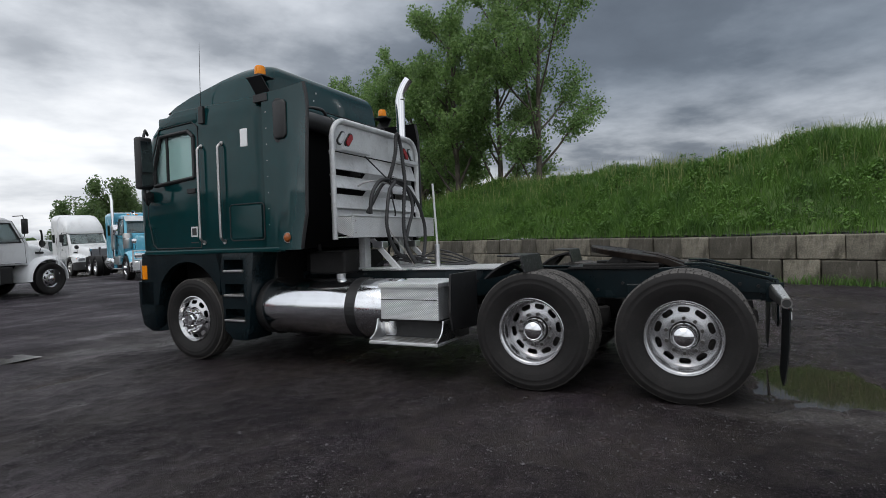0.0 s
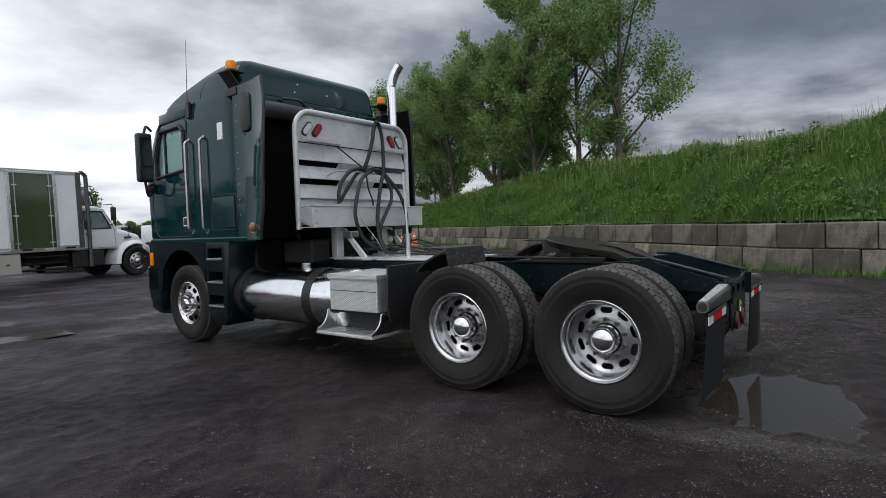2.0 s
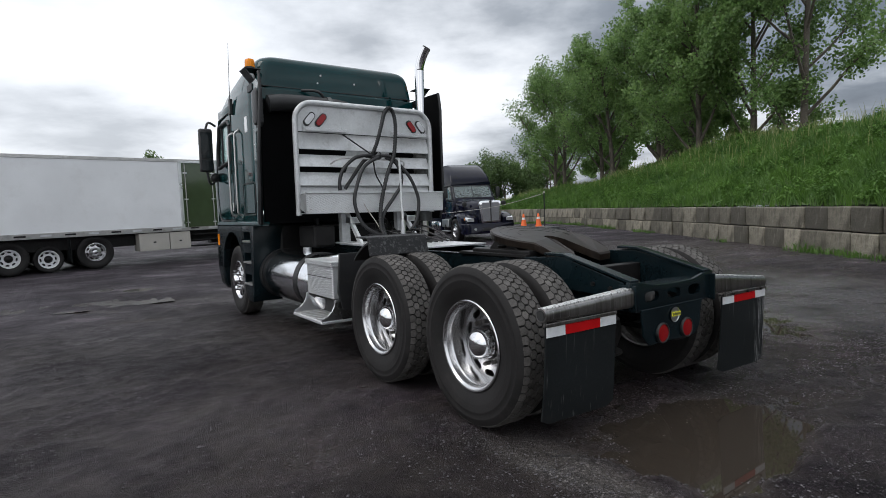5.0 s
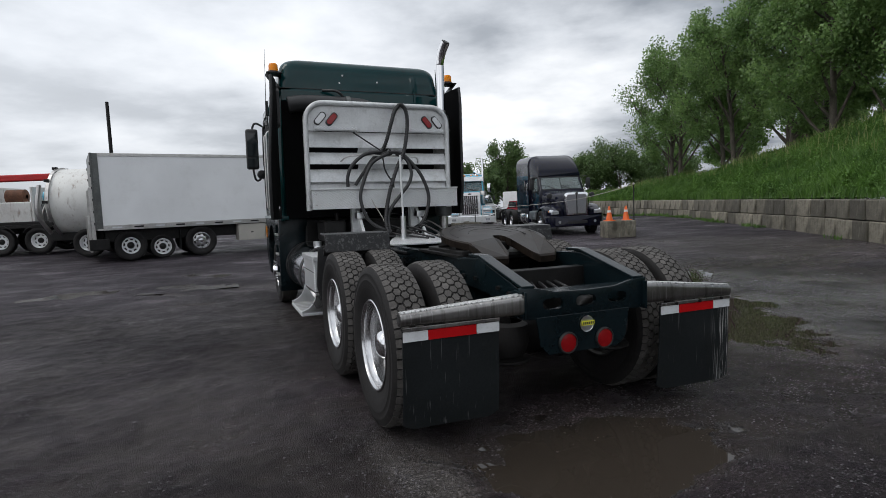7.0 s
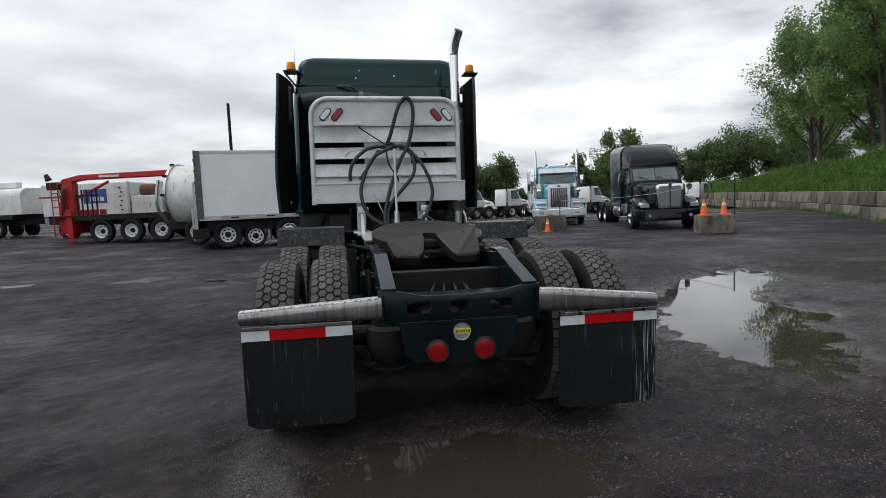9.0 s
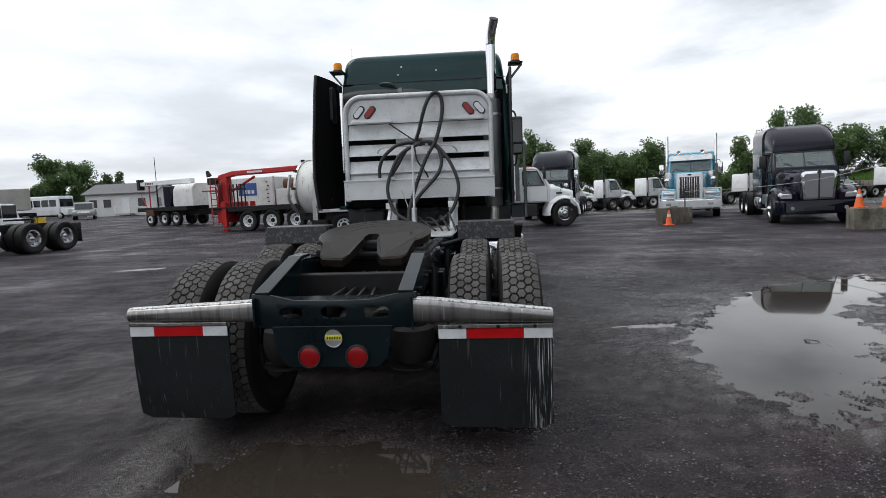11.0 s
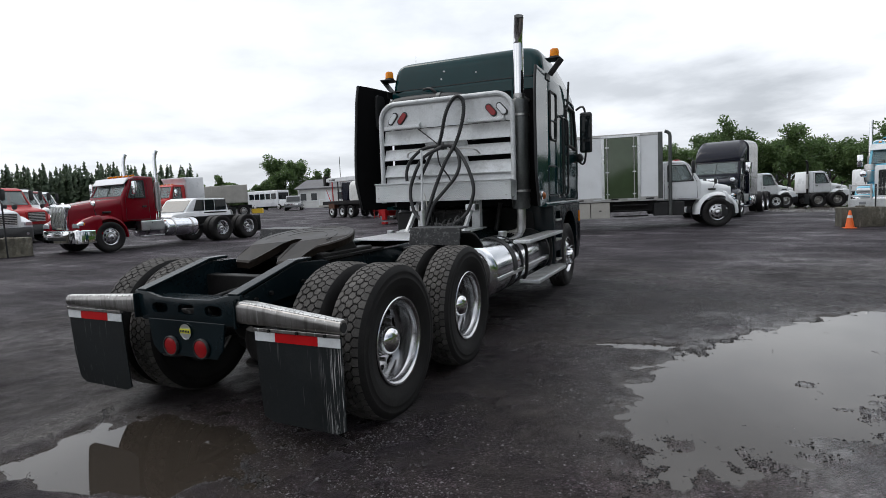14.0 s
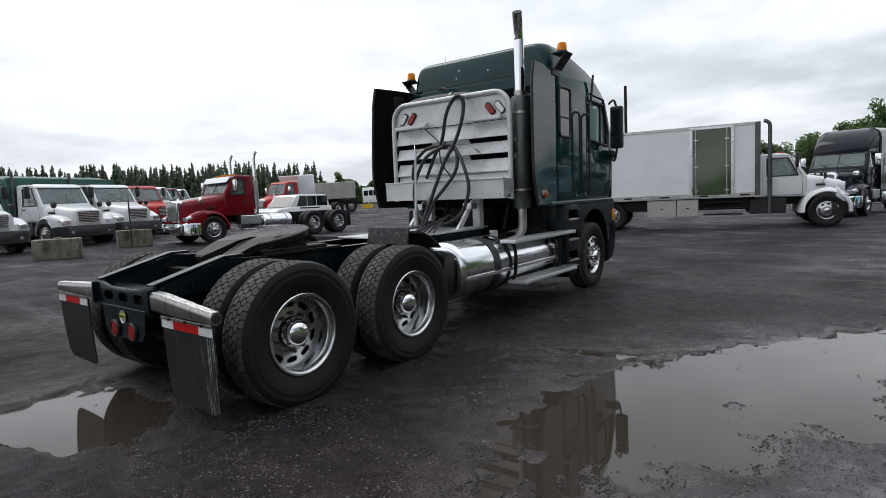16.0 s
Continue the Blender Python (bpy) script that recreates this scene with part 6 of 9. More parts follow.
    # lower front: bumper corner, wheel arch, stepped entry panel
    xi = xo - sd * 0.42
    a_, b_ = sorted((xi, xo))
    steps = prism([(4.74, 1.40), (5.40, 1.40), (5.32, 1.1), (5.27, 0.42), (5.12, 0.30), (4.90, 0.30), (4.85, 0.45)], a_, b_ - 0.0, "x", 0.012)
    slots = [box(xo - sd * 0.20 if sd > 0 else xo - 0.1, xo + 0.1 if sd > 0 else xo + 0.20, 4.92, 5.24, z0, z0 + 0.155) for z0 in (0.53, 0.84, 1.14)]
    part("entry_steps", cut(steps, slots), M["green_dull"], truck, "dark green entry step panel", True, 30)
    for z0 in (0.53, 0.84, 1.14):
        part("step_tread", box(*sorted((xo - sd * 0.20, xo + sd * 0.02)), 4.91, 5.25, z0 - 0.0, z0 + 0.028, 0.006), M["steel"], truck, "worn metal step tread")
    arch = []
    for i in range(13):
        a = radians(8 + 164 * i / 12)
        arch.append((AXLE_F + 0.63 * math.cos(a), 0.60 + 0.68 * math.sin(a)))
    part("wheel_arch", prism([(6.50, 0.70)] + [p for p in arch if p[1] > 0.72 and p[0] < 6.5] + [(5.26, 1.40), (6.80, 1.40), (6.85, 0.70)], *sorted((xo - sd * 0.10, xo - sd * 0.0)), "x", 0.006), M["green_dull"], truck, "dark green wheel arch panel")
    part("bumper_corner", loft([(z, *sorted((xo - sd * 0.5, xo - sd * in_)), 6.50 + dy, 6.95 - fy, 0.09) for z, in_, dy, fy in ((0.33, 0.10, 0.10, 0.10), (0.42, 0.03, 0.03, 0.03), (0.70, 0.0, 0.0, 0.0), (1.02, 0.0, 0.0, 0.0))]), M["green_dull"], truck, "dark green bumper end", True, 40)
    part("turn_signal", box(*sorted((xo - sd * 0.02, xo + sd * 0.008)), 6.70, 6.80, 1.05, 1.24, 0.006), M["amber"], truck, "orange turn signal lens")
    part("headlight", box(*sorted((xo - sd * 0.45, xo - sd * 0.05)), 6.80, 6.93, 1.05, 1.32, 0.02), M["headlight"], truck)
    # mirror on its arms
    mx = xo + sd * 0.20
    mir = part("mirror_housing", box(mx - 0.10, mx + 0.10, 6.34, 6.46, 2.24, 2.92, 0.035, None, 3), M["black"], truck, "tall black mirror housing", True, 40)
    part("mirror_glass", prism([(6.318, 2.46), (6.324, 2.46), (6.342, 2.86), (6.336, 2.86)], mx - 0.080, mx + 0.080, "x"), M["glass_dark"], mir)
    part("spot_mirror", prism([(6.328, 2.27), (6.332, 2.27), (6.342, 2.42), (6.336, 2.42)], mx - 0.080, mx + 0.080, "x"), M["glass_dark"], mir)
    part("mirror_arm", tube([(xo, 6.58, 3.0), (xo + sd * 0.10, 6.48, 3.03), (mx - sd * 0.04, 6.41, 3.0), (mx, 6.41, 2.86)], 0.018, 8, None, 5), M["black"], mir)
    part("mirror_arm", tube([(xo, 6.56, 2.18), (xo + sd * 0.10, 6.48, 2.06), (mx - sd * 0.03, 6.41, 2.08), (mx, 6.41, 2.28)], 0.018, 8, None, 5), M["black"], mir)
    part("hood_mirror", lathe([(0, 0.08), (0.05, 0.07), (0.07, 0.0)], 16, None, pose(xo + sd * 0.05, 6.55, 2.16, 0, 0, -90)), M["black"], mir)
    # beacon on its bracket
    bx = CX + sd * (CW - 0.01) if sd < 0 else 1.345
    br = part("beacon_bracket", box(bx - 0.105, bx + 0.105, 4.40, 4.66, 3.432, 3.444, 0.002), M["black"], truck, "black bent beacon bracket")
    part("bracket_brace", prism([(bx + sd * 0.105, 3.432), (bx + sd * 0.088, 3.432), (bx - sd * 0.075, 3.235), (bx - sd * 0.058, 3.235)], 4.42, 4.64, "y"), M["black"], br)
    part("bracket_foot", box(*sorted((xo - sd * 0.035, xo + sd * 0.014)), 4.42, 4.64, 3.16, 3.25, 0.003), M["black"], br)
    part("beacon_base", cyl((bx, 4.53, 3.445), (bx, 4.53, 3.475), 0.072, 20), M["black"], br)
    part("beacon_lens", lathe([(0.0, 0.066), (0.085, 0.062), (0.105, 0.05), (0.112, 0.0)], 24, None, pose(bx, 4.53, 3.475, 0, -90, 0)), M["amber"], br, "amber beacon lens", True, 50)

# upper corner scoops and vents on the left side and the right window frames
part("white_vent", box(CX - CW - 0.006, CX - CW + 0.01, 4.765, 4.885, 2.66, 2.88, 0.01), M["white"], truck, "small white vent cover")
lv = part("sleeper_vent", prism([(4.11, 2.72), (4.15, 2.68), (4.27, 2.68), (4.31, 2.72), (4.31, 3.09), (4.27, 3.13), (4.15, 3.13), (4.11, 3.09)], CX - CW - 0.055, CX - CW + 0.02, "x", 0.018, None, 3), M["black"], truck, "smooth black sleeper vent cover", True, 40)
part("vent_rim", prism([(4.09, 2.69), (4.13, 2.65), (4.29, 2.65), (4.33, 2.69), (4.33, 3.12), (4.29, 3.16), (4.13, 3.16), (4.09, 3.12)], CX - CW - 0.020, CX - CW + 0.02, "x", 0.006), M["black"], lv)
part("door_plate", box(CX - CW - 0.004, CX - CW, 5.68, 5.80, 1.60, 1.73, 0.002), M["white_tape"], truck, "small framed sign plate on the door")
part("door_plate_mark", box(CX - CW - 0.006, CX - CW - 0.0045, 5.70, 5.78, 1.62, 1.71), M["ink"], truck)
part("door_letters", box(CX - CW - 0.003, CX - CW, 5.67, 5.81, 1.52, 1.535), M["ink"], truck)
wf = [(4.66, 2.35), (4.98, 2.35), (5.01, 2.40), (5.01, 2.98), (4.98, 3.03), (4.66, 3.03), (4.63, 2.98), (4.63, 2.40)]
part("sleeper_window", prism(wf, CX + CW - 0.02, CX + CW + 0.004, "x"), M["glass_dark"], truck, "tinted sleeper window")
for a, b in zip(wf, wf[1:] + wf[:1]):
    part("window_rubber", cyl((CX + CW + 0.004, a[0], a[1]), (CX + CW + 0.004, b[0], b[1]), 0.02, 8), M["black"], truck)
part("window_bar", cyl((CX + CW + 0.004, 4.64, 2.62), (CX + CW + 0.004, 5.0, 2.62), 0.014, 8), M["black"], truck)
part("air_scoop", box(CX - CW + 0.0, CX - CW + 0.12, 5.62, 6.36, 3.04, 3.19, 0.03), M["green"], truck, "", True, 40)
part("antenna", cyl((CX - CW - 0.02, 5.52, 3.18), (CX - CW + 0.0, 5.52, 4.05), 0.006, 6, r2=0.002), M["black"], truck)
part("antenna_bracket", box(CX - CW - 0.03, CX - CW + 0.01, 5.48, 5.56, 3.02, 3.24, 0.006), M["black"], truck)
part("right_antenna", cyl((CX + CW + 0.02, 5.75, 2.95), (CX + CW + 0.03, 5.82, 3.35), 0.018, 8), M["black"], truck)
part("windscreen", prism([(CX - 1.12, 2.20), (CX + 1.12, 2.20), (CX + 1.06, 2.95), (CX - 1.06, 2.95)], 6.70, 6.71, "y"), M["glass_dark"], truck)
part("front_bumper", loft([(z, CX - 1.2, CX + 1.2, 6.5, 6.97 - q, 0.12) for z, q in ((0.35, 0.06), (0.5, 0.0), (0.95, 0.0), (1.0, 0.03))]), M["green_dull"], truck, "", True, 40)
part("front_panel", box(CX - 1.15, CX + 1.15, 6.75, 6.86, 1.0, 1.42, 0.03), M["black"], truck)
part("under_cab", box(-0.95, 0.95, 4.75, 6.4, 0.95, 1.39, 0.03), M["grease"], truck, "dark engine bay and chassis parts")
part("engine", box(-0.36, 0.36, 3.95, 6.2, 0.62, 1.36, 0.05), M["grease"], truck)
part("steering_wheel", lathe([(0.0, 0.20), (0.012, 0.21), (0.0, 0.22), (-0.012, 0.21)], 28, None, pose(CX - 0.62, 6.45, 2.42, 0, 60, 90), True), M["black"], truck)
part("dashboard", box(CX - 1.1, CX + 1.1, 6.3, 6.75, 2.2, 2.36, 0.04), M["interior"], truck)
part("seat_back", box(CX - 0.85, CX - 0.40, 5.78, 5.9, 2.1, 2.7, 0.05), M["interior"], truck)

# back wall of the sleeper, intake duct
# this wall's near black is the shade between rack and cab, as colour
part("cab_back_panel", box(CX - 1.20, CX + 1.20, 4.455, 4.488, 1.40, 3.06, 0.01), M["unlit"], truck, "back wall of the sleeper, blackened as shade")
part("cab_back_top", box(CX - 1.20, CX + 1.20, 4.46, 4.488, 3.064, 3.22, 0.01), M["green"], truck)
part("back_rib", box(CX + 0.78, CX + 0.80, 4.44, 4.456, 2.9, 3.26, 0.003), M["green"], truck)
part("intake_duct", tube([(CX - 1.12, 4.33, 2.98), (CX - 0.9, 4.32, 3.01), (CX - 0.35, 4.32, 3.01), (CX + 0.0, 4.33, 2.98), (CX + 0.22, 4.36, 2.85), (CX + 0.30, 4.38, 2.4)], 0.115, 16, None, 5), M["black"], truck, "black plastic air intake duct", True, 60)
part("duct_clamp", cyl((CX - 0.32, 4.32, 3.012), (CX - 0.26, 4.32, 3.012), 0.125, 18), M["muffler"], truck)
part("duct_handle", tube([(CX - 0.62, 4.42, 3.22), (CX - 0.45, 4.30, 3.20), (CX - 0.36, 4.30, 3.13), (CX - 0.35, 4.34, 3.05)], 0.02, 8, None, 4), M["black"], truck)
rv2 = part("roof_rivet", cyl((CX - 0.35, 4.505, 3.36), (CX - 0.35, 4.496, 3.36), 0.014, 8), M["white_tape"], truck)
for q in ((-0.45, 3.20), (0.42, 3.33), (0.22, 3.40), (-0.3, 3.47)):
    o = link("roof_rivet", rv2.data, None, truck)
    o.location = (q[0] + 0.35, 0, q[1] - 3.36)

# exhaust stack
SX, SY = 0.985, 3.98
part("muffler", lathe([(0, 0.05), (0.015, 0.11), (0.04, 0.125), (1.46, 0.125), (1.485, 0.11), (1.50, 0.05)], 28, None, pose(SX, SY, 1.36, 0, -90, 0)), M["muffler"], truck, "grey cylindrical exhaust muffler", True, 40)
part("muffler_clamp", cyl((SX, SY, 1.60), (SX, SY, 1.63), 0.132, 24), M["steel"], truck)
part("muffler_clamp", cyl((SX, SY, 2.62), (SX, SY, 2.65), 0.132, 24), M["steel"], truck)
part("exhaust_pipe", tube([(SX, SY, 1.38), (SX, SY, 1.20), (SX - 0.05, SY + 0.05, 1.05), (SX - 0.3, SY + 0.15, 0.98)], 0.062, 14, None, 4), M["steel"], truck)
sp = [(SX, SY, 2.84), (SX, SY, 3.5), (SX, SY - 0.005, 3.60), (SX + 0.01, SY - 0.03, 3.70), (SX + 0.03, SY - 0.075, 3.80), (SX + 0.055, SY - 0.13, 3.885)]
st_ = tube(sp, 0.068, 24, None, 5)
part("stack_pipe", st_, M["chrome"], truck, "chrome exhaust stack with curved tip", True, 50)
# the pipe is closed; a dark disc paints the shaded, sooty bore
tip0, tip1 = Vector((SX + 0.0545, SY - 0.128, 3.882)), Vector((SX + 0.0580, SY - 0.136, 3.894))
part("stack_opening", cyl(tip0, tip1, 0.060, 24), M["ink"], truck, "dark disc for the sooty, shaded stack opening")
part("stack_clamp", cyl((SX, SY, 2.86), (SX, SY, 2.92), 0.078, 24), M["steel"], truck)
part("stack_bracket", box(SX - 0.02, SX + 0.02, SY, 4.47, 2.88, 2.92, 0.004), M["steel"], truck)

# headache rack
RY, RX0, RX1, RZ0, RZ1 = 3.75, -1.040, 0.965, 1.50, 2.92
corner = []
for cx, sg in ((RX1 - 0.24, 1), (RX0 + 0.24, -1)):
    for i in range(9):
        a = radians(90 * i / 8 if sg > 0 else 90 + 90 * i / 8)
        corner.append((cx + 0.24 * math.cos(a), RZ1 - 0.24 + 0.24 * math.sin(a)))
outline = [(RX1, RZ0)] + corner + [(RX0, RZ0)]
part("rack_frame", tube([(x, RY - 0.02, z) for x, z in outline], 0.034, 10), M["whiterack"], truck, "rounded aluminium rack frame", True, 60)
upper = [(RX1 - 0.01, 2.555)] + corner + [(RX0 + 0.01, 2.555)]
part("rack_upper_panel", prism(upper, RY, RY + 0.012, "y"), M["whiterack"], truck, "dull white aluminium panel")
bx0, bx1 = RX0 + 0.03, RX1 - 0.02
# louvre slats: strips that lean out towards their lower edge, open slots between them beside the centre
for z0, z1 in ((2.345, 2.552), (2.125, 2.275), (1.885, 2.050)):
    part("rack_slat", prism([(RY + 0.055, z1), (RY + 0.063, z1), (RY - 0.012, z0), (RY - 0.020, z0)], bx0, bx1, "x"), M["whiterack"], truck, "sloped white aluminium slat")
    part("slat_lip", box(bx0, bx1, RY - 0.022, RY + 0.004, z0 - 0.010, z0, 0.002), M["whiterack"], truck)
for z0, z1 in ((2.262, 2.340), (2.040, 2.120)):
    part("rack_centre", prism([(RY + 0.050, z0 + 0.010), (RY + 0.057, z0 + 0.010), (RY - 0.004, z1), (RY - 0.011, z1)], -0.345, 0.300, "x"), M["whiterack"], truck, "white centre strip closing the slots")
part("rack_lower_panel", prism([(RY + 0.045, 1.880), (RY + 0.053, 1.880), (RY - 0.018, 1.55), (RY - 0.026, 1.55)], bx0, bx1, "x"), M["whiterack"], truck, "dull white aluminium panel")
for xa, xb in ((-0.935, -0.375), (0.330, 0.870)):
    part("rack_shelf", box(xa, xb, RY - 0.115, RY + 0.010, 2.553, 2.568, 0.003), M["whiterack"], truck, "narrow aluminium shelf")
    part("shelf_lip", box(xa, xb, RY - 0.115, RY - 0.109, 2.568, 2.600, 0.002), M["plate"], truck)
    for xe in (xa, xb - 0.03):
        part("shelf_gusset", prism([(RY - 0.10, 2.568), (RY, 2.568), (RY, 2.64)], xe, xe + 0.006, "x"), M["whiterack"], truck)
part("rack_tray", box(-1.020, 0.985, 3.480, 3.492, 1.515, 1.762, 0.004), M["whiteplate"], truck, "aluminium tread plate chain tray")
part("tray_bottom", box(-1.020, 0.985, 3.494, RY + 0.01, 1.515, 1.530, 0.002), M["plate"], truck)
part("tray_rim", box(-1.035, 1.000, 3.465, 3.510, 1.764, 1.782, 0.003), M["whiterack"], truck)
part("tray_ledge", box(-1.010, 0.975, 3.512, RY + 0.02, 1.764, 1.774, 0.002), M["whiterack"], truck)
for xe in (-1.032, 0.986):
    part("tray_end", prism([(3.486, 1.515), (RY, 1.60), (RY, 1.76), (3.486, 1.76)], xe, xe + 0.010, "x"), M["plate"], truck)
    for zb in (1.57, 1.71):
        part("tray_bolt", cyl((xe + (0.05 if xe < 0 else -0.05), 3.480, zb), (xe + (0.05 if xe < 0 else -0.05), 3.472, zb), 0.010, 8), M["steel"], truck)


def oval_lamp(cx, cz, tilt, mt, label):
    pts = []
    for i in range(24):
        a = 2 * math.pi * i / 24
        ox = 0.048 * (1 if math.cos(a) > 0 else -1) if abs(math.cos(a)) > 1e-6 else 0
        pts.append((ox + 0.036 * math.cos(a), 0.036 * math.sin(a)))
    ring = [(u * 1.22, v * 1.28) for u, v in pts]
    c, s_ = math.cos(radians(tilt)), math.sin(radians(tilt))
    t = lambda q: [(cx + u * c - v * s_, cz + u * s_ + v * c) for u, v in q]
    o = part("rack_lamp", prism(t(pts), RY - 0.028, RY - 0.01, "y", 0.004), M[mt], truck, label)
    part("lamp_gasket", prism(t(ring), RY - 0.016, RY + 0.002, "y", 0.002), M["black"], o)


oval_lamp(-0.845, 2.715, 50, "clear_lens", "oval clear lamp in black gasket")
oval_lamp(-0.690, 2.710, 50, "red_lens", "oval red lamp in black gasket")
oval_lamp(0.665, 2.705, -50, "red_lens", "oval red lamp in black gasket")
oval_lamp(0.815, 2.710, -50, "clear_lens", "oval clear lamp in black gasket")
# rack legs
for xl in (-0.42, 0.42):
    part("rack_leg", box(xl - 0.06, xl + 0.06, 3.70, 3.80, 1.12, 1.55, 0.006), M["whiterack"], truck, "white rack leg")
    part("rack_brace", prism([(3.68, 1.50), (3.60, 1.50), (3.22, 1.12), (3.32, 1.12)], xl - 0.02, xl + 0.02, "x", 0.004), M["whiterack"], truck)
    part("rack_foot", box(xl - 0.12, xl + 0.10, 3.25, 3.85, 1.118, 1.135, 0.003), M["whiterack"], truck)
    part("rack_bracket", box(xl - 0.05, xl + 0.09, 3.45, 3.60, 1.38, 1.46, 0.008), M["alu"], truck)
part("suspension_box", box(-0.85, -0.55, 3.75, 4.30, 1.08, 1.36, 0.03), M["grease"], truck)
for sd in (-1, 1):
    part("cab_strut", cyl((sd * 0.5, 4.30, 1.05), (sd * 0.55, 4.38, 1.45), 0.03, 10), M["grease"], truck)
part("belt_wheel", lathe([(0.0, 0.13), (0.02, 0.14), (0.04, 0.13)], 24, None, pose(0.10, 3.62, 1.30, 0, 0, 90)), M["grease"], truck)

# pogo stick and the coiled hoses
part("pogo_post", cyl((-0.01, 2.92, 1.118), (-0.01, 2.92, 1.40), 0.034, 14), M["alu"], truck, "aluminium hose post")
part("pogo_rod", cyl((-0.01, 2.92, 1.40), (-0.01, 2.96, 2.17), 0.014, 10), M["whiterack"], truck)
part("hose_bar", tube([(-0.60, 3.70, 2.15), (-0.54, 3.62, 2.20), (-0.40, 3.58, 2.22), (0.0, 3.60, 2.22), (0.38, 3.62, 2.21), (0.46, 3.64, 2.19), (0.50, 3.71, 2.14)], 0.011, 8, None, 4), M["steel"], truck)
part("prop_rod", tube([(-0.42, 3.70, 2.54), (-0.04, 3.60, 2.27)], 0.010, 6), M["black"], truck)
HOSES = [
    [(-0.048, 3.58, 2.286), (0.008, 3.56, 2.426), (0.073, 3.54, 2.648), (0.138, 3.57, 2.816), (0.224, 3.6, 2.908), (0.302, 3.62, 2.865), (0.326, 3.6, 2.708), (0.293, 3.56, 2.488), (0.224, 3.5, 2.258), (0.103, 3.45, 2.042), (-0.015, 3.4, 1.749), (-0.075, 3.36, 1.56), (-0.13, 3.28, 1.34), (-0.12, 3.18, 1.17)],
    [(-0.064, 3.56, 2.233), (0.063, 3.54, 2.261), (0.179, 3.52, 2.249), (0.298, 3.48, 2.145), (0.43, 3.42, 1.95), (0.515, 3.39, 1.719), (0.508, 3.37, 1.54), (0.414, 3.34, 1.323), (0.219, 3.28, 1.197), (0.004, 3.24, 1.209)],
    [(0.064, 3.58, 2.245), (-0.013, 3.52, 2.229), (-0.241, 3.46, 2.103), (-0.38, 3.42, 1.84), (-0.424, 3.4, 1.62), (-0.353, 3.36, 1.381), (-0.223, 3.32, 1.264), (-0.06, 3.26, 1.2)],
    [(0.019, 3.6, 2.257), (-0.068, 3.58, 2.265), (-0.219, 3.57, 2.254), (-0.339, 3.56, 2.212), (-0.489, 3.55, 2.079), (-0.55, 3.55, 1.927), (-0.55, 3.55, 1.804)],
    [(0.13, 3.56, 2.243), (0.254, 3.5, 2.167), (0.304, 3.45, 1.992), (0.26, 3.42, 1.84), (0.144, 3.4, 1.7), (-0.016, 3.36, 1.52), (-0.085, 3.32, 1.373), (-0.1, 3.2, 1.18)],
    [(-0.022, 3.6, 2.257), (-0.16, 3.62, 2.197), (-0.305, 3.66, 1.994), (-0.416, 3.69, 1.83)],
]
for h in HOSES:
    part("hose", tube(h, 0.0235, 10, None, 8), M["hose"], truck, "black rubber air hose", True, 80)


def glide(pts, n):
    """Points evenly spread along a smooth curve through pts."""
    out = []
    for i in range(n):
        k = i / (n - 1) * (len(pts) - 1)
        j = min(int(k), len(pts) - 2)
        a, b, c, d = (Vector(pts[min(max(j + o, 0), len(pts) - 1)]) for o in (-1, 0, 1, 2))
        u = k - j
        out.append(0.5 * ((2 * b) + (c - a) * u + (2 * a - 5 * b + 4 * c - d) * u * u + (3 * b - a - 3 * c + d) * u ** 3))
    return out


line = glide(HOSES[0], 900)
coil = []
for i, p in enumerate(line):
    d = (line[min(i + 1, 899)] - line[max(i - 1, 0)]).normalized()
    e1 = d.cross(Vector((0, 1, 0))).normalized()
    a = 2 * math.pi * 80 * i / 899
    coil.append(p + 0.0245 * (e1 * math.cos(a) + d.cross(e1) * math.sin(a)))
part("coil_wrap", tube(coil, 0.0055, 4), M["black"], truck, "black spiral hose wrap")
part("thin_line", tube([(-0.094, 3.6, 2.288), (-0.061, 3.55, 2.191), (-0.031, 3.55, 2.018), (0.075, 3.58, 1.857), (0.101, 3.6, 1.786)], 0.011, 6, None, 5), M["hose"], truck)
part("hose_tie", lathe([(-0.02, 0.052), (0.0, 0.056), (0.02, 0.052)], 14, None, pose(0.02, 3.56, 2.262, 0, 0, 20)), M["black"], truck)
part("cable", tube([(-0.30, 3.50, 1.72), (-0.22, 3.46, 1.55), (-0.14, 3.34, 1.35), (-0.12, 3.2, 1.14)], 0.006, 6, None, 5), M["tan"], truck, "thin pale cable")
for k in range(5):
    a = k * 1.3
    part("loose_line", tube([(-0.3 + 0.15 * k, 3.75, 1.10 + 0.05 * k), (-0.2 + 0.14 * k, 3.45, 1.22 + 0.06 * math.sin(a)), (0.0 + 0.1 * k, 3.1, 1.16 + 0.04 * k), (0.2 + 0.08 * k, 2.6, 1.13)], 0.012, 6, None, 5), M["hose"], truck)
part("drive_shaft", cyl((0, 1.5, 0.62), (0, 4.0, 0.85), 0.06, 14), M["grease"], truck)


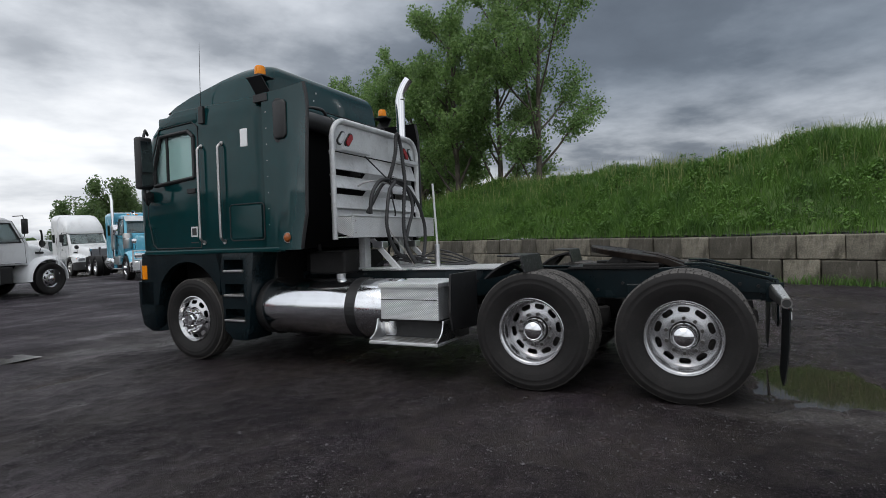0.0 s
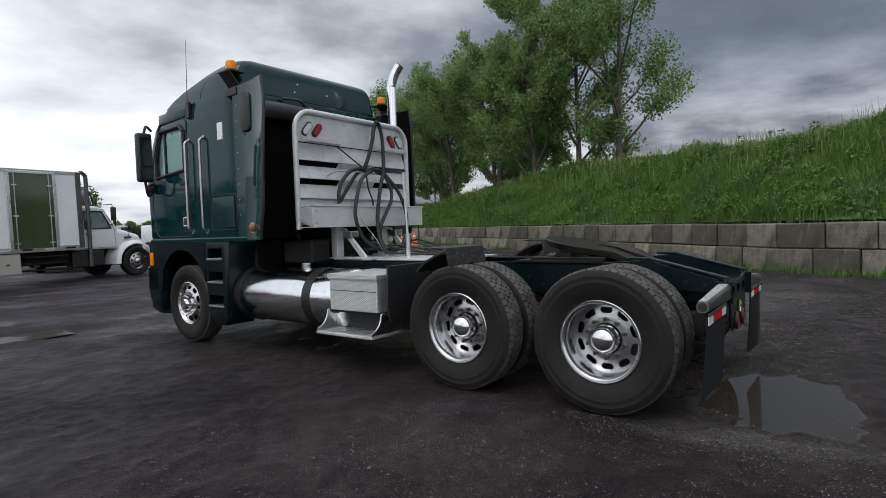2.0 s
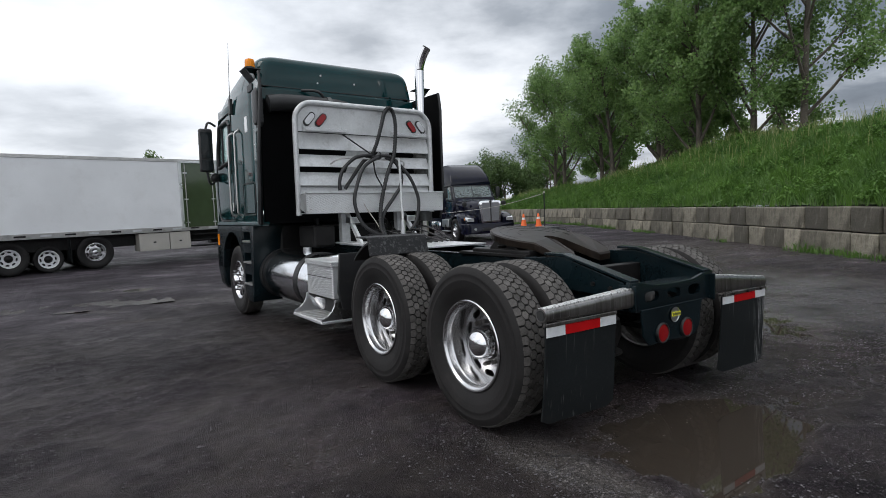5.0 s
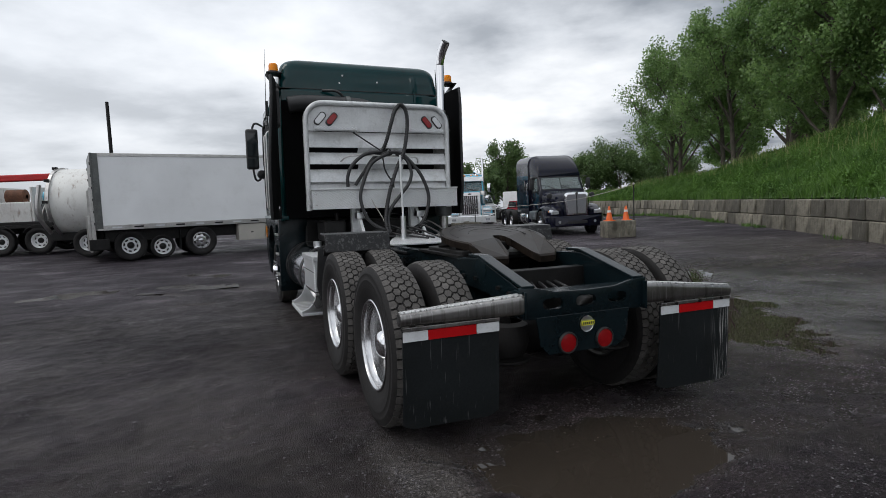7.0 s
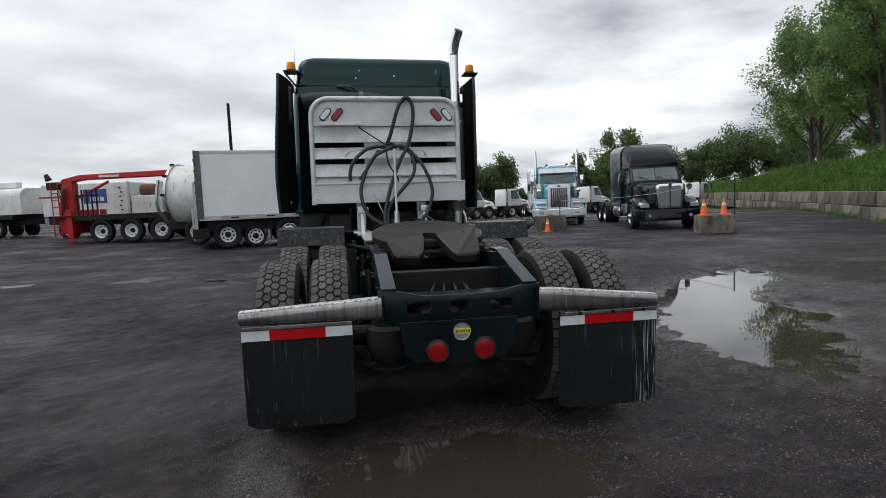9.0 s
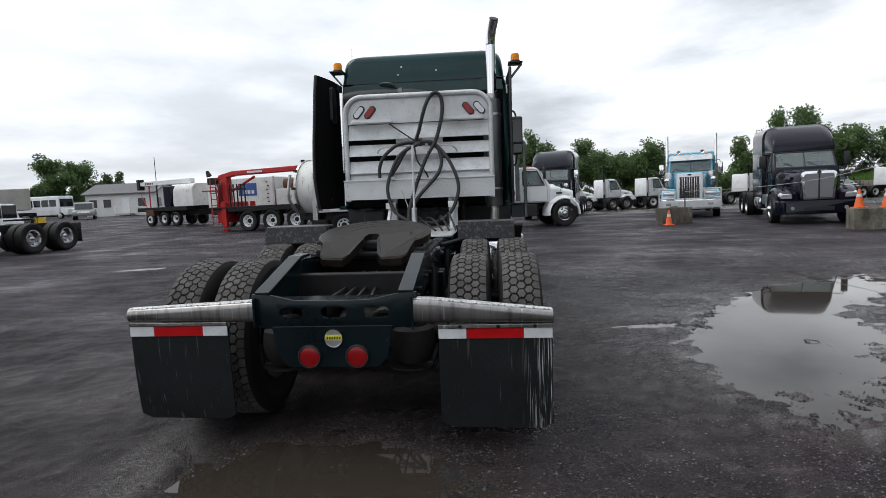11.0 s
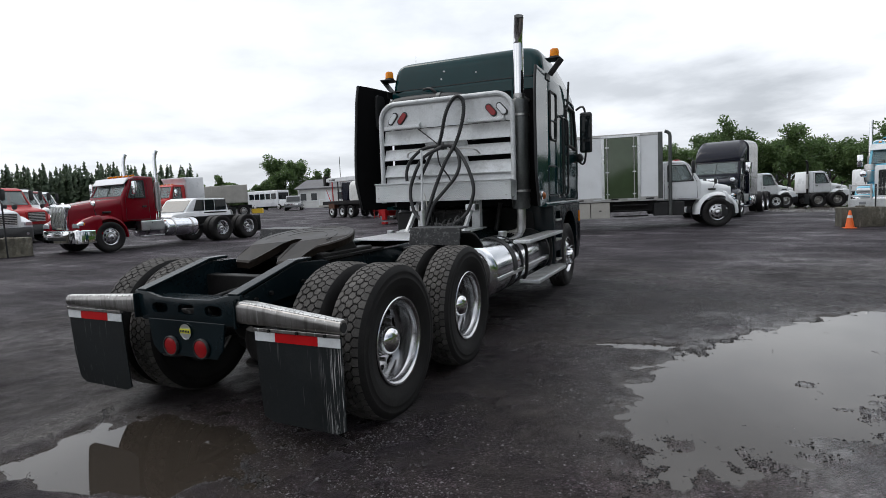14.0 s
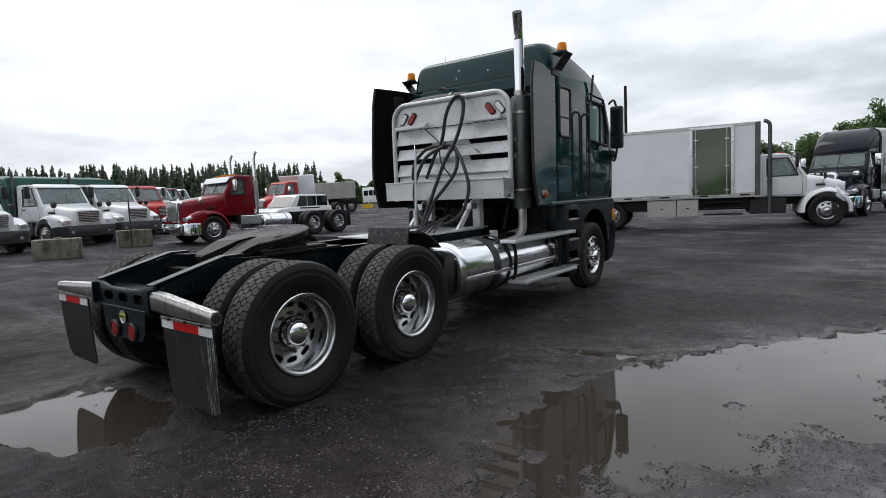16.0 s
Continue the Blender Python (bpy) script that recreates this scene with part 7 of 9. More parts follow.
# ---- other vehicles in the yard ----
def wedge(y0, y1, w0, w1, zb0, zb1, zt0, zt1, bevel=0.03, bm=None, cx=0.0):
    """A block whose ends (y0 with width w0, y1 with width w1) differ."""
    own = bmesh.new()
    v = []
    for y, w, zb, zt in ((y0, w0, zb0, zt0), (y1, w1, zb1, zt1)):
        for x, z in ((-w, zb), (w, zb), (w, zt), (-w, zt)):
            v.append(own.verts.new((cx + x, y, z)))
    for f in ((0, 1, 2, 3), (7, 6, 5, 4), (0, 4, 5, 1), (1, 5, 6, 2), (2, 6, 7, 3), (3, 7, 4, 0)):
        own.faces.new([v[i] for i in f])
    bmesh.ops.recalc_face_normals(own, faces=own.faces[:])
    if bevel:
        bmesh.ops.bevel(own, geom=own.edges[:], offset=bevel, segments=3, affect="EDGES", profile=0.5)
    return join(bm, own)


def loft_y(secs, bm=None, k=4):
    """Sections (y, half width, bottom, top, corner radius) with rounded upper corners, skinned along y."""
    own = bmesh.new()
    rings = []
    for y, hw, zb, zt, r in secs:
        pts = [(-hw, zb), (hw, zb)]
        for a0, sx in ((0, 1), (90, -1)):
            for i in range(k + 1):
                a = radians(a0 + 90 * i / k)
                pts.append((sx * (hw - r) + r * math.cos(a), zt - r + r * math.sin(a)))
        rings.append([own.verts.new((x, y, z)) for x, z in pts])
    for a, b in zip(rings, rings[1:]):
        for i in range(len(a)):
            j = (i + 1) % len(a)
            own.faces.new((a[i], a[j], b[j], b[i]))
    own.faces.new(list(reversed(rings[0])))
    own.faces.new(rings[-1])
    return join(bm, own)


def arch(axle, zc, sd, xi, xo, r0, r1, a0=-6, a1=186):
    """A rounded wheel arch swept over a wheel."""
    own = bmesh.new()
    rings = []
    for i in range(17):
        a = radians(a0 + (a1 - a0) * i / 16)
        sec = [(xi, r0), (xo - 0.05, r0), (xo, r0 + 0.025), (xo, r1 - 0.12), (xo - 0.04, r1 - 0.05), (xo - 0.12, r1), (xi, r1 + 0.03)]
        rings.append([own.verts.new((sd * x, -axle + r * math.cos(a), zc + r * math.sin(a))) for x, r in sec])
    for p, q in zip(rings, rings[1:]):
        for i in range(len(p)):
            j = (i + 1) % len(p)
            own.faces.new((p[i], p[j], q[j], q[i]))
    own.faces.new(rings[0])
    own.faces.new(list(reversed(rings[-1])))
    return own


WHEELS = {}


def road_wheel(parent, x, y, R, w, side, style="steel", dish=False):
    """A plain road wheel: tyre, disc with openings, hub and nuts."""
    key = (R, w, style, dish)
    if key not in WHEELS:
        rr = R - 0.23 if R > 0.45 else R - 0.13
        face = -0.02 if dish else w * 0.33
        rim = lathe([(w * 0.30, rr), (w * 0.43, rr), (w * 0.44, rr - 0.012), (w * 0.36, rr - 0.025), (face, rr - 0.04)], 32)
        dm = disc_with_holes(face + (0.02 if dish else 0.03), face, 0.11, rr - 0.04, 8, 48)
        rim = join(rim, dm)
        mt = {"steel": M["steel"], "chrome": M["rim"], "white": M["white"], "black": M["black"]}[style]
        o = part("wheel", rim, mt, None, "disc wheel", True, 30)
        t = part("tyre", lathe(tyre_profile(R, w, rr) + [(-w * 0.36, rr)], 36), M["rubber"], o, "black rubber tyre", True, 50)
        h = part("hub_cap", lathe([(face - 0.02, 0.112), (face + 0.05, 0.105), (face + 0.10, 0.08), (face + 0.12, 0.05), (face + 0.125, 0.0)], 20), mt if style != "white" else M["grease"], o, "", True, 40)
        back = part("drum", cyl((-w * 0.3, 0, 0), (face - 0.03, 0, 0), rr - 0.06, 20), M["grease"], o)
        WHEELS[key] = (o.data, t.data, h.data, back.data)
        ob = o
    else:
        d = WHEELS[key]
        ob = link("wheel", d[0], None, None, "disc wheel")
        link("tyre", d[1], None, ob, "black rubber tyre")
        link("hub_cap", d[2], None, ob)
        link("drum", d[3], None, ob)
    ob.parent = parent
    ob.matrix_basis = pose(x, y, R - 0.012, random.uniform(0, 360), 0, 0 if side > 0 else 180) if side > 0 else pose(x, y, R - 0.012, 0, 0, 180)
    return ob


def lean(bm, belt=1.6, k=0.075):
    """Draws the sides of a cab inwards above its belt line."""
    for v in bm.verts:
        if v.co.z > belt:
            v.co.x *= 1 - (v.co.z - belt) * k
    return bm


def grille_outline(w0, w1, z0, z1, r, k=6):
    """Trapezoid with rounded upper corners, as (x, z)."""
    pts = [(-w0, z0), (w0, z0)]
    for cx, a0 in ((w1 - r, 0), (-w1 + r, 90)):
        pts += [(cx + r * math.cos(radians(a0 + 90 * q / k)), z1 - r + r * math.sin(radians(a0 + 90 * q / k))) for q in range(k + 1)]
    return pts


def conventional(label, paint, pos, heading, kind="medium", hood=1.55, axle=1.15, sleeper=0.0, roof=2.6, top=0.0, rear=(6.4, 7.7), style="chrome", stacks=0, bumper="chrome", visor=None, length=8.3, tanks=True, name="semi_truck", category="truck", group="parked trucks", bull=False, fifth=True, nose=0.30, cabd=1.5, lamps=True, zg=0.0, cowl=1.72, cw=1.02, stack_top=3.5, dark_stack=False):
    """A bonneted lorry facing its own +y; the origin is on the ground under the bumper. kind: medium, aero, classic or bonnet."""
    T = empty(name, pose(pos[0], pos[1], gz(*pos) + zg, 0, 0, heading))
    tagged(T, label, category, group)
    P = M[paint]
    bright = M["chrome"] if bumper == "chrome" else M["black"]
    y_h, yb = -hood, -hood - cabd
    zn = cowl - nose
    # bonnet
    if kind == "classic":
        hd = part("hood", loft_y([(y_h - 0.1, 0.74, 1.0, cowl + 0.02, 0.12), (y_h * 0.6, 0.64, 0.98, cowl - 0.03, 0.12), (-0.20, 0.53, 0.95, cowl - 0.09, 0.12)]), P, T, "long square bonnet", True, 40)
        for sd in (-1, 1):
            ac = part("air_cleaner", lathe([(0, 0.03), (0.03, 0.17), (0.10, 0.185), (0.62, 0.185), (0.68, 0.16), (0.70, 0.0)], 24, None, pose(sd * 0.88, y_h + 0.10, 1.30, 0, -90, 0)), M["steel"], T, "round stainless air cleaner", True, 40)
            part("cleaner_band", cyl((sd * 0.88, y_h + 0.10, 1.72), (sd * 0.88, y_h + 0.10, 1.76), 0.19, 24), M["chrome"], ac)
    else:
        w0, w1 = {"aero": (0.96, 0.56), "bonnet": (0.94, 0.56), "medium": (0.98, 0.66)}[kind]
        wm = (w0 + w1) / 2
        hd = part("hood", loft_y([(y_h - 0.15, w0, 0.98, cowl + 0.03, 0.20), (y_h + 0.15, w0 - 0.03, 0.96, cowl + 0.0, 0.26), (y_h * 0.60, wm + 0.05, 0.92, cowl - nose * 0.32, 0.30), (-0.45, wm - 0.08, 0.85, cowl - nose * 0.74, 0.28), (-0.22, w1, 0.80, zn, 0.22), (-0.13, w1 - 0.05, 0.80, zn - 0.08, 0.16)]), P, T, "sloping rounded bonnet", True, 50)
        for sd in (-1, 1):
            part("hood_vent", box(*sorted((sd * (w0 - 0.13), sd * (w0 - 0.02))), y_h * 0.78, y_h * 0.78 + 0.26, 1.30, 1.37, 0.02), M["black"], hd)
    # wings, headlights, wheels
    for sd in (-1, 1):
        part("fender", arch(axle, 0.52, sd, 0.50, 1.17, 0.585, 0.71), P, T, "rounded wheel arch", True, 50)
        if kind == "classic":
            hl = part("headlight", box(*sorted((sd * 0.58, sd * 1.04)), -0.42, -0.10, 0.92, 1.10, 0.06, None, 3), M["headlight"], T, "oblong headlight pod", True, 40)
            part("headlight_bezel", box(*sorted((sd * 0.57, sd * 1.05)), -0.30, -0.22, 0.90, 1.12, 0.05), M["chrome"], hl)
        else:
            part("fender_cheek", join(None, loft_y([(-axle + 0.25, 0.36, 0.62, 1.26, 0.16), (-axle * 0.55, 0.36, 0.62, 1.24, 0.18), (-0.30, 0.32, 0.62, 1.14, 0.18), (-0.12, 0.26, 0.64, 1.02, 0.14)]), Matrix.Translation((sd * 0.82, 0, 0))), P, T, "", True, 50)
            lens = loft_y([(-0.44, 0.20, 0.86, 1.11, 0.08), (-0.22, 0.21, 0.85, 1.07, 0.09), (-0.08, 0.15, 0.87, 1.0, 0.05)])
            hl = part("headlight", join(None, lens, Matrix.Translation((sd * 0.90, 0, 0))), M["headlight"], T, "swept clear headlight", True, 40)
            part("turn_lens", box(*sorted((sd * 1.07, sd * 1.125)), -0.42, -0.24, 0.88, 1.02, 0.02), M["amber"], hl)
        road_wheel(T, sd * 1.05, -axle, 0.52, 0.29, sd, style)
        for r in rear:
            road_wheel(T, sd * 1.08, -r, 0.52, 0.28, sd, style, True)
            road_wheel(T, sd * 0.75, -r, 0.52, 0.28, -sd, style, True)
            part("spring", box(sd * 0.5 - 0.04, sd * 0.5 + 0.04, -r - 0.5, -r + 0.5, 0.62, 0.68, 0.005), M["flap_clean"], T)
        part("mud_flap", box(*sorted((sd * 0.66, sd * 1.22)), -rear[-1] - 0.66, -rear[-1] - 0.65, 0.25, 0.95), M["flap_clean"], T)
        part("frame_rail", box(*sorted((sd * 0.37, sd * 0.45)), -length, -0.3, 0.72, 1.0, 0.01), M["grease"], T)
        # mirrors
        mx = cw + 0.26
        mo = part("mirror", box(sd * mx - 0.10, sd * mx + 0.10, y_h - 0.34, y_h - 0.25, 1.92, 2.38, 0.03), bright, T, "tall door mirror", True, 40)
        part("mirror_arm", tube([(sd * (cw - 0.06), y_h - 0.40, 2.46), (sd * (mx - 0.04), y_h - 0.31, 2.47), (sd * mx, y_h - 0.30, 2.36)], 0.014, 6), M["black"], mo)
        part("mirror_arm", tube([(sd * cw, y_h - 0.36, 1.78), (sd * (mx - 0.04), y_h - 0.31, 1.80), (sd * mx, y_h - 0.30, 1.94)], 0.014, 6), M["black"], mo)
        hm = part("fender_mirror", lathe([(0, 0.115), (0.05, 0.10), (0.08, 0.0)], 16, None, pose(sd * 0.92, -0.72, 1.62, 0, 0, 90)), bright, T, "round convex mirror", True, 40)
        part("mirror_stalk", cyl((sd * 0.84, -0.82, 1.18), (sd * 0.92, -0.70, 1.60), 0.010, 6), M["black"], hm)
        if tanks:
            ta = part("fuel_tank", lathe([(0, 0.001), (0, 0.24), (0.05, 0.31), (0.1, 0.32), (1.25, 0.32), (1.3, 0.31), (1.35, 0.24), (1.35, 0.001)], 28, None, pose(sd * 0.86, y_h - 2.9, 0.68, 0, 0, 90)), M["tank"], T, "polished fuel tank", True, 50)
            for q in (0.3, 1.05):
                part("tank_strap", lathe([(-0.03, 0.321), (-0.03, 0.33), (0.03, 0.33), (0.03, 0.321)], 28, None, pose(sd * 0.86, y_h - 2.9 + q, 0.68, 0, 0, 90)), M["steel"], ta)
            st = part("cab_step", box(*sorted((sd * 0.7, sd * 1.10)), y_h - 1.45, y_h - 0.55, 0.62, 0.98, 0.03), M["alu"], T, "bright step box")
            part("step_tread", box(*sorted((sd * 0.9, sd * 1.14)), y_h - 1.40, y_h - 0.60, 0.42, 0.46, 0.01), M["plate"], st)
        else:
            part("cab_step", box(*sorted((sd * 0.7, sd * 1.06)), y_h - 1.6, y_h - 0.55, 0.45, 0.95, 0.03), M["black"], T)
    # grille
    if kind == "classic":
        go = part("grille_shell", prism(grille_outline(0.50, 0.52, 0.74, cowl - 0.02, 0.09), -0.24, -0.06, "y", 0.012), M["white"] if paint == "blue" else M["chrome"], T, "tall pale grille surround", True, 40)
        part("grille_mesh", prism(grille_outline(0.40, 0.40, 0.84, cowl - 0.18, 0.03), -0.07, -0.054, "y"), M["black"], go)
        for k in range(9):
            part("grille_bar", box(-0.38 + 0.095 * k - 0.014, -0.38 + 0.095 * k + 0.014, -0.056, -0.040, 0.85, cowl - 0.20, 0.003), M["chrome"], go)
        part("badge", prism([(0.09 * math.cos(radians(a)), cowl - 0.095 + 0.035 * math.sin(radians(a))) for a in range(0, 360, 20)], -0.062, -0.050, "y"), M["ink"], go)
    elif kind in ("aero", "bonnet"):
        go = part("grille_shell", prism(grille_outline(0.43, 0.50, 0.82, zn + 0.05, 0.13), -0.24, -0.045, "y", 0.015), M["chrome"], T, "bright rounded grille surround", True, 40)
        part("grille_mesh", prism(grille_outline(0.36, 0.42, 0.88, zn - 0.03, 0.09), -0.06, -0.038, "y"), M["meshgrey"] if kind == "aero" else M["steel"], go)
        if kind == "aero":
            part("grille_bar", box(-0.022, 0.022, -0.05, -0.028, 0.84, zn + 0.04, 0.004), M["black"], go)
            part("badge", cyl((0, -0.05, zn + 0.01), (0, -0.02, zn + 0.01), 0.055, 16), M["ink"], go)
        else:
            for k in range(9):
                part("grille_bar", box(-0.36 + 0.09 * k - 0.015, -0.36 + 0.09 * k + 0.015, -0.042, -0.026, 0.89, zn - 0.05, 0.003), M["chrome"], go)
    else:
        go = part("grille_shell", prism(grille_outline(0.46, 0.50, 0.86, zn - 0.05, 0.08), -0.20, -0.085, "y", 0.012), P, T, "", True, 40)
        part("grille_mesh", prism(grille_outline(0.40, 0.44, 0.92, zn - 0.10, 0.05), -0.09, -0.078, "y"), M["black"], go)
        nb = 6
        for k in range(nb):
            zb = 0.94 + (zn - 1.10) * k / (nb - 1)
            part("grille_bar", box(-0.41, 0.41, -0.083, -0.066, zb, zb + 0.028, 0.004), M["steel"], go)
    bm_mat = M["chrome"] if bumper == "chrome" else (P if bumper == "paint" else M["black"])
    bo = part("bumper", loft_y([(-0.55, 1.19, 0.36, 0.78, 0.05), (-0.25, 1.17, 0.34, 0.80, 0.06), (-0.06, 1.05, 0.35, 0.80, 0.06), (0.0, 0.92, 0.38, 0.77, 0.05)]), bm_mat, T, "", True, 40)
    part("bumper_slot", box(-0.42, 0.42, -0.02, 0.008, 0.46, 0.58, 0.01), M["black"], bo)
    for sd in (-1, 1):
        part("fog_lamp", cyl((sd * 0.74, -0.05, 0.55), (sd * 0.74, 0.006, 0.55), 0.06, 14), M["headlight"], bo)
    # cab with real window openings
    rake = {"classic": 0.20, "bonnet": 0.36, "aero": 0.42, "medium": 0.40}[kind]
    prof = [(y_h + 0.02, 0.98), (y_h + 0.02, cowl), (y_h - rake, roof - 0.10), (y_h - rake - 0.22, roof), (yb, roof - 0.02), (yb, 0.98)]
    z0w, z1w = cowl + 0.07, roof - 0.17
    shell = lean(prism(prof, -cw, cw, "x", 0.075, None, 3))
    sl = lambda z: y_h + 0.02 - rake * (z - cowl) / (roof - 0.10 - cowl)
    side = [(sl(z0w) - 0.20, z0w - 0.06), (sl(z1w) - 0.16, z1w), (yb + 0.40, z1w), (yb + 0.40, z0w - 0.06)]
    wx = cw * 0.88
    cab_ = cut(shell, [prism(side, -1.5, 1.5, "x"), prism([(-wx, z0w), (wx, z0w), (wx * 0.95, z1w), (-wx * 0.95, z1w)], y_h - 0.80, y_h + 0.4, "y")])
    part("cab", cab_, P, T, "", True, 35)
    pane = part("windscreen", prism([(sl(z0w) - 0.045, z0w - 0.02), (sl(z0w) - 0.035, z0w - 0.02), (sl(z1w) - 0.035, z1w + 0.02), (sl(z1w) - 0.045, z1w + 0.02)], -wx - 0.01, wx + 0.01, "x"), M["glass_pale"], T, "curved windscreen glass")
    pane.visible_shadow = False
    for wq in (-0.45, 0.25):
        part("wiper", cyl((wq, sl(z0w) - 0.02, z0w), (wq + 0.40, sl(z0w + 0.18) - 0.02, z0w + 0.18), 0.010, 6), M["black"], T, "black windscreen wiper")
    if kind != "medium":
        part("screen_post", prism([(sl(z0w) - 0.03, z0w), (sl(z0w) - 0.015, z0w), (sl(z1w) - 0.015, z1w), (sl(z1w) - 0.03, z1w)], -0.014, 0.014, "x"), M["black"], T)
    for zz, hh in ((z0w, 0.02), (z1w, 0.02)):
        part("screen_rubber", box(-wx, wx, sl(zz) - 0.03, sl(zz) - 0.005, zz - hh, zz + hh, 0.004), M["black"], T)
    for sd in (-1, 1):
        wpan = part("side_window", lean(prism(side, *sorted((sd * (cw - 0.035), sd * (cw - 0.027))), "x")), M["glass_pale"], T, "side window glass")
        wpan.visible_shadow = False
        for a, b in zip(side, side[1:] + side[:1]):
            xa, xb = (sd * cw * (1 - 0.075 * max(0, q[1] - 1.6)) for q in (a, b))
            part("window_rubber", cyl((xa, *a), (xb, *b), 0.018, 6), M["black"], T)
        dl = [(y_h - 0.10, 1.04), (y_h - 0.12, cowl - 0.02), (sl(z1w) - 0.10, z1w + 0.07), (yb + 0.28, z1w + 0.07), (yb + 0.28, 1.04)]
        for a, b in zip(dl, dl[1:] + dl[:1]):
            xa, xb = (sd * cw * (1.001 - 0.075 * max(0, q[1] - 1.6)) for q in (a, b))
            part("door_seam", cyl((xa, *a), (xb, *b), 0.006, 5), M["black"], T)
        part("door_handle", box(*sorted((sd * cw, sd * (cw + 0.03))), yb + 0.40, yb + 0.55, 1.46, 1.52, 0.005), M["black"], T)
        part("seat", box(sd * 0.55 - 0.24, sd * 0.55 + 0.24, yb + 0.30, yb + 0.44, 1.5, 2.15, 0.06), M["interior"], T, "dark cab seat")
    part("dashboard", box(-cw + 0.1, cw - 0.1, y_h - 0.42, y_h - 0.12, cowl - 0.10, cowl + 0.09, 0.05), M["interior"], T)
    part("steering_wheel", lathe([(0.0, 0.20), (0.013, 0.213), (0.0, 0.226), (-0.013, 0.213)], 24, None, pose(-0.52, y_h - 0.52, cowl + 0.16, 0, 60, 90), True), M["black"], T)
    if visor:
        part("sun_visor", prism([(sl(z1w) - 0.02, roof - 0.10), (sl(z1w) + 0.16, roof - 0.30), (sl(z1w) + 0.18, roof - 0.28), (sl(z1w) + 0.0, roof - 0.06)], -cw * 0.93, cw * 0.93, "x", 0.006), M[visor], T, "sun visor over the windscreen")
    for k in range(5 if lamps else 0):
        part("roof_lamp", wedge(y_h - rake - 0.34, y_h - rake - 0.20, 0.05, 0.04, roof - 0.01, roof - 0.01, roof + 0.06, roof + 0.03, 0.01, None, -0.66 + 0.33 * k), M["amber"], T, "amber roof lamp")
    if kind == "classic":
        for sd in (-1, 1):
            ho = part("air_horn", lathe([(0, 0.085), (0.03, 0.05), (0.20, 0.026), (0.50, 0.022), (0.50, 0.0)], 14, None, pose(sd * 0.50, y_h - 0.30, roof + 0.11, 0, 0, -90)), M["chrome"], T, "chrome roof horn", True, 40)
            part("horn_foot", cyl((sd * 0.50, y_h - 0.55, roof - 0.02), (sd * 0.50, y_h - 0.55, roof + 0.10), 0.016, 8), M["chrome"], ho)
    # sleeper and roof fairing
    if sleeper:
        ye = yb - sleeper
        zt = top or roof
        hw = cw + 0.10
        if kind == "aero":
            fair = loft_y([(ye, hw, 1.0, zt, 0.34), (ye + 0.5, hw, 1.0, zt, 0.36), (yb + 0.05, hw - 0.01, 1.0, zt - 0.05, 0.40), (yb + 0.06, hw - 0.06, roof - 0.16, zt - 0.05, 0.40), (yb + 0.50, hw - 0.10, roof - 0.16, zt - 0.22, 0.38), (yb + 0.88, hw - 0.14, roof - 0.14, zt - 0.52, 0.26), (y_h - rake + 0.02, hw - 0.17, roof - 0.12, roof + 0.03, 0.06)])
        else:
            fair = loft_y([(ye, hw, 1.0, zt, 0.18), (yb - 0.25, hw, 1.0, zt, 0.18), (yb + 0.0, hw - 0.04, 1.0, zt - 0.06, 0.18)])
        part("sleeper", fair, P, T, "sleeper with rounded roof", True, 40)
        for sd in (-1, 1):
            wn_ = part("sleeper_window", box(*sorted((sd * (hw - 0.01), sd * (hw + 0.006))), yb - 0.80, yb - 0.42, 1.95, 2.38, 0.004), M["glass_dark"], T, "dark sleeper window")
            part("window_rubber", box(*sorted((sd * (hw - 0.01), sd * (hw + 0.003))), yb - 0.83, yb - 0.39, 1.92, 2.41, 0.002), M["black"], wn_)
            part("side_fairing", box(*sorted((sd * (cw - 0.02), sd * hw)), ye, yb + 0.1, 0.45, 1.02, 0.03), P, T)
            part("grab_rail", tube([(sd * (hw - 0.0), yb + 0.03, 1.2), (sd * (hw + 0.05), yb + 0.03, 1.25), (sd * (hw + 0.05), yb + 0.03, 2.2), (sd * hw, yb + 0.03, 2.25)], 0.014, 6), M["chrome"], T)
    if stacks:
        ys = yb - sleeper - 0.12
        pm = M["grease"] if dark_stack else M["chrome"]
        xs = 1.06 if kind == "classic" else 0.94
        if kind == "classic":
            ys = yb + 0.08
        for sd in ((-1, 1) if stacks == 2 else (1,)):
            so = part("exhaust_pipe", tube([(sd * xs, ys, 0.85), (sd * xs, ys, stack_top - 0.3), (sd * xs, ys - 0.03, stack_top - 0.14), (sd * xs, ys - 0.10, stack_top)], 0.070, 14), pm, T, "tall exhaust stack", True, 60)
            part("heat_shield", cyl((sd * xs, ys, 1.30), (sd * xs, ys, 2.35), 0.105, 18), M["steel"], so)
    if fifth:
        part("fifth_wheel", prism([(0.45 * math.cos(radians(a)), -(sum(rear) / len(rear)) + 0.45 * math.sin(radians(a))) for a in range(0, 360, 20)], 1.12, 1.18, "z", 0.01), M["grease"], T)
        for sd in (-1, 1):
            part("deck", box(*sorted((sd * 0.1, sd * 0.5)), -rear[0] + 0.9, -rear[0] + 1.8, 1.0, 1.02), M["alu"], T)
        for k in range(3 if paint != "white" else 0):
            part("air_hose", tube([(-0.25 + 0.2 * k, yb - sleeper - 0.05, 2.0), (-0.2 + 0.2 * k, yb - sleeper - 0.30, 1.5), (-0.1 + 0.1 * k, yb - sleeper - 0.25, 1.05)], 0.02, 6, None, 4), M["hose"], T)
